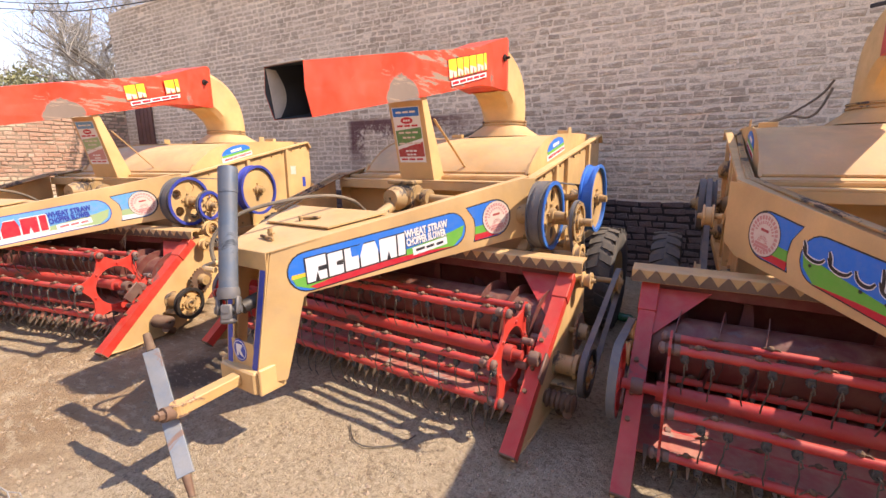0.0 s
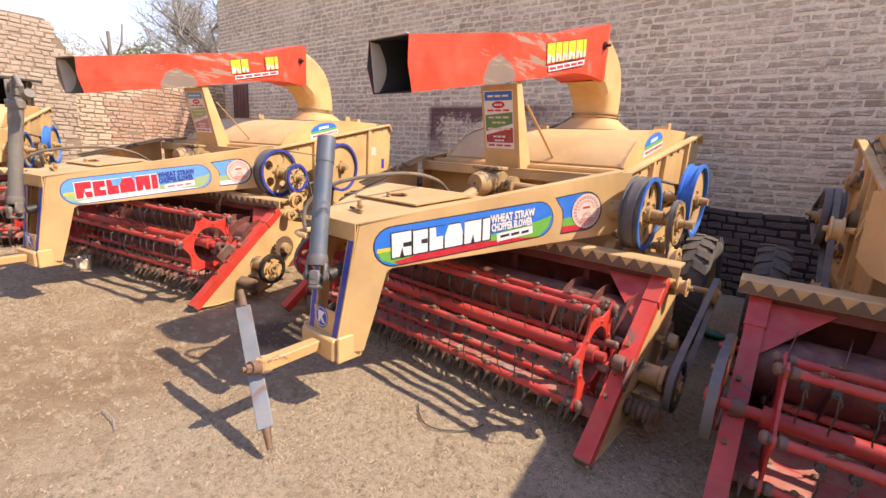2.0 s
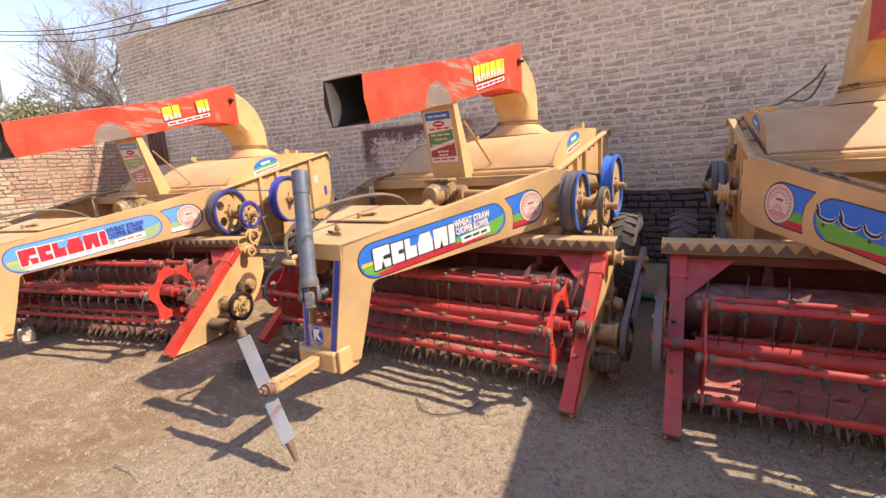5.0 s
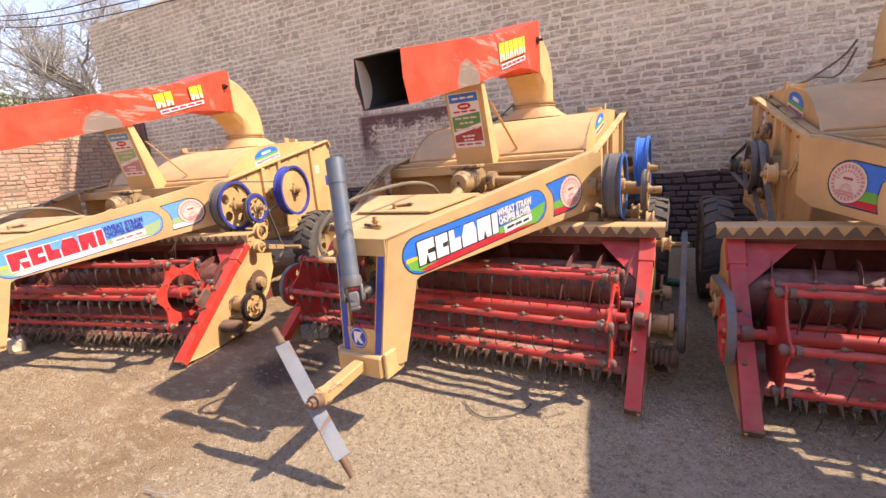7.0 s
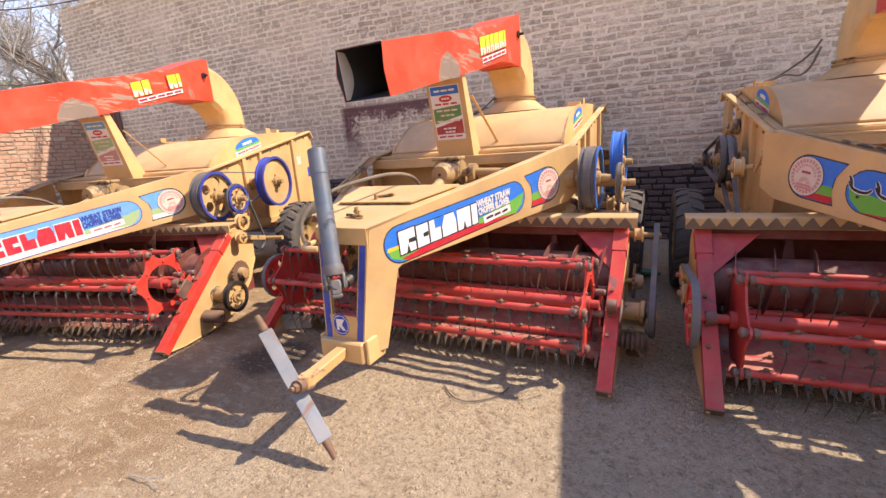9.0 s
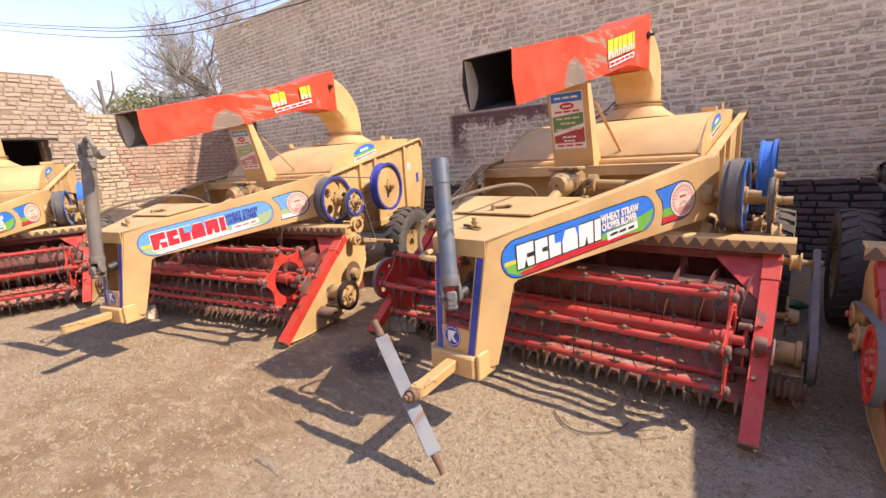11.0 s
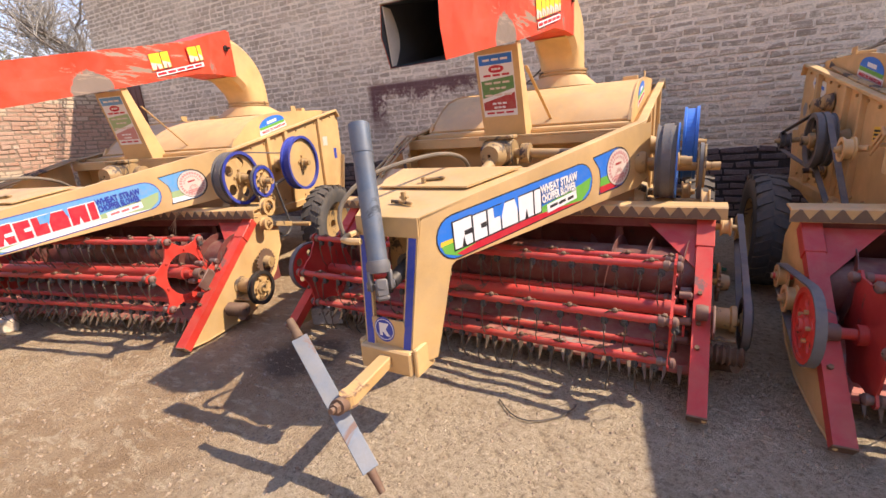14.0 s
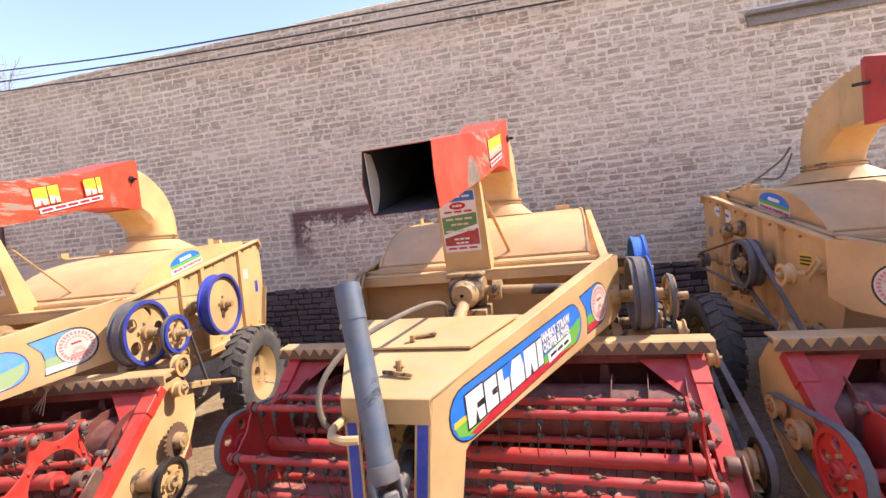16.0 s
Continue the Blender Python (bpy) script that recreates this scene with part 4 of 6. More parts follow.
    belt(-1.262, (0.775, 0.385), 0.163, (1.28, 0.43), 0.060, 0.036, root)
    for y, z, r in ((1.08, 0.385, 0.016), (1.28, 0.43, 0.016)):
        part("axle", tube(bm_new(), (-1.12, y, z), (-1.30, y, z), r, 12), M_REDBRIGHT, root, "", True)


def body(root):
    """The threshing box behind, its drum cover, outlet neck, elbow and chute."""
    outline = [(1.60, 0.62), (1.52, 0.90), (1.52, 1.14), (1.55, 1.205), (3.46, 1.572), (3.52, 1.50), (3.52, 1.05), (3.40, 0.60), (2.9, 0.52)]
    for side in (1, -1):
        bm = bm_new()
        x = 0.80 * side
        prism(bm, outline, yz(x - 0.004), 0.008)
        part("side_wall", bm, M_TAN, root)
        bm = bm_new()
        # folded edge frame round the side wall, and stiffening ribs
        for p, q in zip(outline[3:7], outline[4:8]):
            bar(bm, (x + side * 0.014, p[0], p[1]), (x + side * 0.014, q[0], q[1]), 0.052, 0.022, 0.003)
        for y, z1 in ((2.10, 1.30), (2.38, 1.355), (3.02, 1.475)):
            box(bm, (min(x, x + side * 0.035), y, 0.60), (max(x, x + side * 0.035), y + 0.05, z1), 0.003)
        box(bm, (min(x, x + side * 0.05), 1.62, 0.60), (max(x, x + side * 0.05), 3.40, 0.66), 0.003)
        part("edge_frame", bm, M_TAN, root)
        first = None
        for k in range(9):
            y = 1.9 + k * 0.18
            for z in (0.70, 1.205 + 0.192 * (y - 1.55) - 0.05):
                if first is None:
                    first = part("side_bolt", tube(bm_new(), (0, 0, 0), (side * 0.016, 0, 0), 0.010, 6), M_TAN_DIRTY, root)
                    first.matrix_local = Matrix.Translation((x, y, z))
                else:
                    again(first, Matrix.Translation((x, y, z)), root)
    part("paper_label", box(bm_new(), (0.8045, 3.12, 1.18), (0.8055, 3.22, 1.28)), P_CREAM, root, "torn white paper label")
    part("blue_tag", box(bm_new(), (0.8045, 3.34, 1.02), (0.8055, 3.40, 1.14)), P_NAVY, root, "small blue printed tag")
    tag = part("warning_tag", box(bm_new(), (-0.8055, 1.795, 1.04), (-0.8045, 1.935, 1.118)), P_YELLOW, root, "small yellow and black warning tag")
    for z in (1.055, 1.078, 1.098):
        part("writing_bar", box(bm_new(), (-0.8064, 1.805, z - 0.007), (-0.8056, 1.925, z + 0.005)), P_BLACK, tag)
    torn = part("torn_label", prism(bm_new(), [(2.90, 1.33), (2.98, 1.30), (3.06, 1.315), (3.22, 1.375), (3.27, 1.42), (3.24, 1.455), (3.05, 1.43), (2.92, 1.40)], yz(-0.8055), 0.001), P_WHITE, root, "torn white paper label with blue print")
    part("writing_bar", prism(bm_new(), [(2.95, 1.37), (3.22, 1.425), (3.22, 1.405), (2.95, 1.345)], yz(-0.8064), 0.0008), P_BLUE, torn)
    part("round_tag", prism(bm_new(), ellipse(3.386, 1.218, 0.055, 0.055), yz(-0.8055), 0.001), P_GREYTAG, root, "round grey printed tag")
    part("front_sheet", box(bm_new(), (-0.796, 1.62, 0.62), (0.796, 1.63, 1.23)), M_TAN, root)
    part("rear_sheet", box(bm_new(), (-0.796, 3.47, 0.62), (0.796, 3.48, 1.54)), M_TAN, root)
    part("well_floor", box(bm_new(), (-0.36, 0.72, 0.80), (0.36, 1.62, 0.81)), M_TAN, root)
    part("belly_sheet", box(bm_new(), (-0.796, 1.63, 0.62), (0.796, 3.47, 0.63)), M_TAN, root)
    # cross channel that carries the post
    bm = bm_new()
    box(bm, (-0.77, 1.47, 1.185), (0.77, 1.60, 1.20), 0.003)
    box(bm, (-0.77, 1.47, 1.13), (0.77, 1.482, 1.185), 0.003)
    box(bm, (-0.77, 1.60, 1.20), (0.77, 1.615, 1.225), 0.003)
    part("cross_channel", bm, M_TAN, root)
    # drum cover
    prof = [(1.64, 1.205), (1.68, 1.228), (1.755, 1.240), (1.775, 1.262), (1.82, 1.305), (1.89, 1.358), (1.98, 1.420), (2.09, 1.470), (2.22, 1.503), (2.40, 1.528), (2.8, 1.552), (3.46, 1.572)]
    thick = prof + [(y, z - 0.008) for y, z in reversed(prof)]
    bm = bm_new()
    prism(bm, thick, yz(-0.735), 1.47)
    part("drum_cover", bm, M_TAN, root, "tan rolled sheet cover, dusty on top", True)
    bm = bm_new()
    for side in (1, -1):
        x = 0.735 * side
        prism(bm, [(1.76, 1.20), (1.768, 1.27), (1.82, 1.314), (1.89, 1.368), (1.98, 1.430), (2.09, 1.480), (2.22, 1.513), (2.40, 1.538), (2.8, 1.562), (3.3, 1.576), (3.3, 1.45), (2.6, 1.32), (2.0, 1.20)], yz(x - 0.004), 0.008)
        prism(bm, [(1.74, 1.245), (1.79, 1.315), (1.79, 1.245)], yz(x - 0.01), 0.02)
    bar(bm, (-0.725, 1.765, 1.250), (0.725, 1.765, 1.250), 0.03, 0.018, 0.004)
    part("cover_edges", bm, M_TAN, root)
    # shelf between cover and side walls
    for side in (1, -1):
        bm = bm_new()
        a, b = 0.735 * side, 0.805 * side
        for (y0, z0), (y1, z1) in zip([(1.60, 1.210), (2.42, 1.367)], [(2.42, 1.367), (3.46, 1.566)]):
            vs = [bm.verts.new(v) for v in ((a, y0, z0 - 0.05), (b, y0, z0), (b, y1, z1), (a, y1, z1 - 0.05))]
            bm.faces.new(vs)
        bmesh.ops.solidify(bm, geom=bm.faces[:], thickness=0.008)
        part("side_shelf", bm, M_TAN, root)
    for side in (1, -1):
        part("lug", box(bm_new(), (0.72 * side - 0.004, 2.72, 1.45), (0.72 * side + 0.004, 2.80, 1.61), 0.002), M_TAN, root)
        part("lug", box(bm_new(), (0.58 * side - 0.06, 3.05, 1.565), (0.58 * side + 0.06, 3.10, 1.605), 0.003), M_TAN, root)
    # neck, flange, elbow
    bm = bm_new()
    n = 24
    cols = []
    for k in range(n):
        a = 2 * math.pi * (k + 0.5) / n
        c, s = math.cos(a), math.sin(a)
        sq = 1 / max(abs(c), abs(s))
        cols.append([bm.verts.new(v) for v in ((0.31 * c * sq, 2.99 + 0.28 * s * sq, 1.555), (0.200 * c, 2.99 + 0.205 * s, 1.665), (0.195 * c, 2.99 + 0.20 * s, 1.71))])
    for k in range(n):
        u, v = cols[k], cols[(k + 1) % n]
        for q in range(2):
            bm.faces.new((u[q], v[q], v[q + 1], u[q + 1]))
    part("outlet_neck", bm, M_TAN, root, "", True)
    bm = bm_new()
    for z in (1.672, 1.70):
        lathe(bm, [(0.18, z - 0.007), (0.218, z - 0.007), (0.218, z + 0.007), (0.18, z + 0.007)], Matrix.Translation((0, 2.99, 0)), 36)
    part("clamp_ring", bm, M_TAN_DIRTY, root, "", True)
    bm = bm_new()
    rings = []
    steps = 12
    for k in range(steps + 1):
        t = k / steps
        a = math.radians(90 * t)
        # the inner and outer bends, in the y-z plane
        inner = Vector((2.55 + 0.24 * math.cos(a), 1.705 + 0.225 * math.sin(a)))
        outer = Vector((2.55 + 0.645 * math.cos(a), 1.705 + 0.625 * math.sin(a)))
        w = 0.190 - 0.025 * t
        sq = 0.25 + 0.75 * min(1, t * 2.2)
        mid, half = (inner + outer) / 2, (outer - inner) / 2
        ring = []
        for q in range(24):
            b = 2 * math.pi * (q + 0.5) / 24
            c, s = math.cos(b), math.sin(b)
            f = (1 - sq) + sq / max(abs(c), abs(s))
            ring.append(bm.verts.new((w * c * f, mid.x + half.x * s * f, mid.y + half.y * s * f)))
        rings.append(ring)
    for u, v in zip(rings, rings[1:]):
        for q in range(24):
            bm.faces.new((u[q], u[(q + 1) % 24], v[(q + 1) % 24], v[q]))
    part("elbow", bm, M_TAN, root, "tan bent sheet duct", True)


def chute(root, turn=0.0, shift=(0, 0, 0)):
    """The red discharge chute: a tapering sheet duct with a flared hood."""
    secs = [(2.66, -0.175, 0.175, 1.945, 2.365), (2.60, -0.185, 0.185, 1.935, 2.375), (2.38, -0.16, 0.165, 1.945, 2.30), (2.16, -0.145, 0.150, 1.93, 2.215), (1.6, -0.14, 0.152, 1.80, 2.085), (1.15, -0.137, 0.155, 1.705, 1.985), (0.36, -0.125, 0.160, 1.548, 1.80)]
    # the shifted chute's unseen underside is lowered to widen its ground shadow
    if shift[1]:
        secs = [(y, x0, x1, z0 - 0.16 * min(1.0, max(0.0, (2.2 - y) / 0.6)), z1) for y, x0, x1, z0, z1 in secs]
    pivot = Matrix.Translation(shift) @ pose(0, 2.99, 0, 0, 0, turn) @ Matrix.Translation((0, -2.99, 0))
    if shift[1]:
        bm = bm_new()
        prism(bm, [(-0.165, 2.25), (0.165, 2.25), (0.275, 2.82), (-0.055, 2.82)], Matrix.Translation((0, 0, 1.94)), 0.38)
        part("elbow_sleeve", bm, M_TAN, root)
    dent = {4: 0.008, 5: -0.006}
    # the lining's near-black colour stands for shade inside the duct
    for name, inset, mat in (("chute", 0.0, M_CHUTE), ("chute_lining", 0.004, M_CHUTE_SHADE)):
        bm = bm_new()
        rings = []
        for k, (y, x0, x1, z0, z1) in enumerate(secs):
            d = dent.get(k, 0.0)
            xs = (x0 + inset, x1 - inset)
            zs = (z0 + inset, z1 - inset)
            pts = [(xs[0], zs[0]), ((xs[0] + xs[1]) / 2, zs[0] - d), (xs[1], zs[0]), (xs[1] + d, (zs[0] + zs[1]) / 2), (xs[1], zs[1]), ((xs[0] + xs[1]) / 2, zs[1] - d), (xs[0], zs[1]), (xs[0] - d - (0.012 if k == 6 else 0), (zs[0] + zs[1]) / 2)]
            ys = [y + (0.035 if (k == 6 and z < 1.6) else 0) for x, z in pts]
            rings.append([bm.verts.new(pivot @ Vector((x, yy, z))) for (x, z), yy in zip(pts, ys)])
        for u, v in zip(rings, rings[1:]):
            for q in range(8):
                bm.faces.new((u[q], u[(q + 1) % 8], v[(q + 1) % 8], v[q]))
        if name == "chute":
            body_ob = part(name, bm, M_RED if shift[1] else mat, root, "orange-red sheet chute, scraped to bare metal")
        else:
            part(name, bm, mat, body_ob, "chute inside with its shade painted in")
    # sunlit near end of the left wall, painted pale up to a curved line
    bm = bm_new()
    edge = [(0.358 + 0.035 * (1 - k / 10) + 0.005, 1.556 + 0.238 * k / 10) for k in range(11)]
    curve = [(0.40 + 0.075 * math.sin(math.pi * (0.12 + 0.80 * k / 12)), 1.562 + 0.232 * k / 12) for k in range(12, -1, -1)]
    prism(bm, edge + curve, pivot @ yz(-0.118), 0.003)
    part("rubbed_edge", bm, M_INSIDE, body_ob, "pale panel painted as the sunlit left wall inside the mouth")
    bm = bm_new()
    bar(bm, pivot @ Vector((-0.128, 0.352, 1.803)), pivot @ Vector((0.162, 0.352, 1.803)), 0.012, 0.006, 0.001)
    part("mouth_lip", bm, M_INSIDE, body_ob, "worn pale lip")
    bm = bm_new()
    for x in (0.184,):
        tube(bm, pivot @ Vector((x, 2.56, 2.20)), pivot @ Vector((x + 0.012, 2.56, 2.20)), 0.03, 10)
        tube(bm, pivot @ Vector((x, 2.56, 2.20)), pivot @ Vector((x + 0.05, 2.56, 2.20)), 0.012, 8)
    part("hinge_bolt", bm, M_DARK, body_ob)
    bm = bm_new()
    bar(bm, pivot @ Vector((-0.185, 2.56, 2.2)), pivot @ Vector((-0.26, 2.6, 2.2)), 0.02, 0.02, 0.003)
    part("hinge_tab", bm, M_DARK, body_ob)
    return body_ob, pivot


LEAN = Matrix(((1, 0, 0, 0), (0, 1, -0.24, 0.24 * 1.2 + 0.085), (0, 0, 1, 0), (0, 0, 0, 1)))


def post(root):
    bm = bm_new()
    box(bm, (-0.15, 1.415, 1.20), (0.125, 1.423, 1.735), 0.002)
    prism(bm, [(1.405, 1.845), (1.45, 1.845), (1.56, 1.20), (1.415, 1.20)], yz(0.125), 0.010)
    prism(bm, [(1.415, 1.735), (1.43, 1.735), (1.52, 1.20), (1.415, 1.20)], yz(-0.158), 0.008)
    bm.transform(LEAN)
    bar(bm, (0.14, 1.50, 1.62), (0.22, 1.82, 1.27), 0.022, 0.006, 0.001)
    part("chute_post", bm, M_TAN, root, "tan folded post under the chute")


def drawbar(root):
    """The tapering frame from body to hitch, with its drop leg."""
    for side in (1, -1):
        f = beam_frame(side)
        bm = bm_new()
        web = [(0.0, beam_top(0)), (0.5, beam_top(0.5)), (1.45, beam_top(1.45)), (1.60, 1.225), (1.60, 0.92), (1.50, 0.865), (1.31, 0.845), (0.17, 0.722), (0.135, 0.70), (0.085, 0.50), (0.03, 0.30), (-0.105, 0.30), (-0.065, 0.55)]
        prism(bm, web, f @ Matrix.Translation((0, 0, -0.008)), 0.008)
        # flanges turned inwards along the top and the leg's front
        for p, q, w in (((0.0, beam_top(0)), (1.55, beam_top(1.55)), 0.06), ((0.16, 0.722), (1.5, 0.868), 0.05), ((-0.105, 0.30), (-0.065, 0.55), 0.045), ((-0.065, 0.55), (0.0, beam_top(0)), 0.045)):
            d = Vector((q[0] - p[0], q[1] - p[1], 0))
            mm = f @ Matrix.Translation((p[0], p[1], 0)) @ pose(0, 0, 0, 0, 0, math.degrees(math.atan2(d.y, d.x)))
            box(bm, (0, -0.007, -w), (d.length, 0.001, -0.0005), 0.002, mm)
        part("drawbar_beam", bm, M_TAN, root, "tan pressed steel beam")
        # front flange of the leg, with a blue stripe laid on it
        p, q = Vector((0.090 * side, -0.004, 0.30)), Vector((0.132 * side, 0.088, 0.935))
        fl = part("leg_flange", bar(bm_new(), p, q, 0.054, 0.007, 0.001, up=(0, -1, 0)), M_TAN, root)
        d = (q - p).normalized()
        p2_, q2_ = p + d * 0.035 + Vector((0, -0.0045, 0)), p + d * 0.56 + Vector((0, -0.0045, 0))
        part("blue_stripe", bar(bm_new(), p2_, q2_, 0.036, 0.0015, 0, up=(0, -1, 0)), P_NAVY, fl)
    bm = bm_new()
    # deck plate with a turned-down lip
    s1 = 0.68
    y0, y1 = 0.075, BEAM0.y + s1 * BEAMD.y
    w0, w1 = BEAM0.x - 0.002, BEAM0.x + s1 * BEAMD.x - 0.01
    z0, z1 = beam_top(0) + 0.002, beam_top(s1) - 0.004
    prism_pts = [(-w0, y0, z0), (w0, y0, z0), (w1, y1, z1), (-w1, y1, z1)]
    lo = [bm.verts.new((x, y, z - 0.006)) for x, y, z in prism_pts]
    hi = [bm.verts.new(p) for p in prism_pts]
    bm.faces.new(lo)
    bm.faces.new(hi)
    for k in range(4):
        bm.faces.new((lo[k], lo[(k + 1) % 4], hi[(k + 1) % 4], hi[k]))
    box(bm, (-w0, 0.068, z0 - 0.085), (w0, 0.075, z0), 0.002)
    part("deck_plate", bm, M_TAN, root)
    # hatch lying on the deck
    bm = bm_new()
    def on_deck(x, y, up):
        return (x, y, z0 + (z1 - z0) * (y - y0) / (y1 - y0) + up)
    a, b = (0.385, 0.215), (0.665, 0.365)
    pts = [(-a[1] - 0.03, a[0]), (a[1] + 0.015, a[0]), (b[1] + 0.02, b[0]), (-b[1], b[0])]
    lo = [bm.verts.new(on_deck(x, y, 0.010)) for x, y in pts]
    hi = [bm.verts.new(on_deck(x, y, 0.018)) for x, y in pts]
    bm.faces.new(lo)
    bm.faces.new(hi)
    for k in range(4):
        bm.faces.new((lo[k], lo[(k + 1) % 4], hi[(k + 1) % 4], hi[k]))
    hatch = part("hatch", bm, M_TAN, root, "tan loose hatch plate")
    bm = bm_new()
    bar(bm, on_deck(-0.03, 0.46, 0.024), on_deck(0.07, 0.48, 0.03), 0.03, 0.012, 0.003)
    tube(bm, on_deck(-0.02, 0.43, 0.018), on_deck(-0.02, 0.43, 0.045), 0.012, 8)
    part("latch", bm, M_TAN_DIRTY, hatch)
    bm = bm_new()
    bar(bm, on_deck(-0.06, 0.21, 0.012), on_deck(0.06, 0.19, 0.012), 0.012, 0.014, 0.002)
    tube(bm, on_deck(0, 0.22, 0), on_deck(0.0, 0.22, 0.05), 0.012, 8)
    box(bm, (-0.02, 0.215, z0 + 0.05), (0.02, 0.235, z0 + 0.06), 0.002)
    part("deck_clip", bm, M_TAN_DIRTY, root)
    # hitch box and the plate between the legs
    bm = bm_new()
    box(bm, (-0.138, -0.030, 0.268), (0.128, 0.125, 0.378), 0.008)
    hb = part("hitch_box", bm, M_TAN, root, "tan welded hitch box")
    for sx in (1, -1):
        part("end_plate", box(bm_new(), (sx * 0.141 - 0.010, -0.012, 0.262), (sx * 0.141 + 0.010, 0.13, 0.392), 0.005), M_TAN, hb)
    bm = bm_new()
    box(bm, (-0.085, 0.012, 0.31), (0.085, 0.020, 0.50), 0.002)
    part("leg_plate", bm, M_TAN, root)
    bm = bm_new()
    prism(bm, ellipse(0, 0.45, 0.052, 0.058), Matrix.Translation((-0.02, 0.0115, 0)) @ RX90, 0.001)
    badge = part("round_badge", bm, P_NAVY, root, "blue round badge with a pale shape")
    bm = bm_new()
    prism(bm, [(-0.026, -0.030), (-0.012, -0.030), (-0.012, -0.008), (0.010, -0.030), (0.028, -0.030), (0.006, 0.0), (0.026, 0.030), (-0.026, 0.030)], Matrix.Translation((-0.02, 0.010, 0.45)) @ RX90, 0.001)
    lathe(bm, [(0.046, 0), (0.049, 0), (0.049, 0.001), (0.046, 0.001)], Matrix.Translation((-0.02, 0.010, 0.45)) @ RX90, 28)
    part("badge_shape", bm, P_WHITE, badge)
    # tongue, pin and the flat draft bar that leans on the soil
    bm = bm_new()
    bar(bm, (0.0, -0.02, 0.325), (0.045, -0.320, 0.335), 0.060, 0.052, 0.005)
    lathe(bm, [(0.001, -0.030), (0.034, -0.030), (0.034, 0.022), (0.001, 0.022)], Matrix.Translation((0.045, -0.320, 0.339)), 18)
    part("tongue", bm, M_TONGUE, root, "rubbed tan tongue bar")
    p0, p1 = Vector((-0.205, -0.290, 0.520)), Vector((0.165, -0.384, 0.110))
    fr = frame_on(p0, p1, (0.735, -0.54, 0.41))
    n = (p1 - p0).length
    bm = bm_new()
    box(bm, (0, -0.032, -0.009), (n, 0.032, 0.009), 0.002, fr)
    draft = part("draft_bar", bm, M_BARSTEEL, root, "bare grey flat steel draft bar")
    for p, q, r1, r2 in ((-0.085, 0.0, 0.016, 0.02), (n, n + 0.085, 0.018, 0.012)):
        part("bar_pin", tube(bm_new(), fr @ Vector((p, 0, -0.004)), fr @ Vector((q, 0, -0.004)), r1, 12, r2), M_RUST, draft, "rusty round pin end", True)
    bm = bm_new()
    b0, bd = Vector((0.040, -0.335, 0.325)), Vector((0.15, -0.95, 0.25)).normalized()
    tube(bm, b0, b0 + bd * 0.055, 0.030, 16)
    tube(bm, b0 + bd * 0.055, b0 + bd * 0.078, 0.020, 6)
    tube(bm, b0 + bd * 0.078, b0 + bd * 0.095, 0.011, 10)
    part("hitch_bolt", bm, M_RUST, draft, "", True)


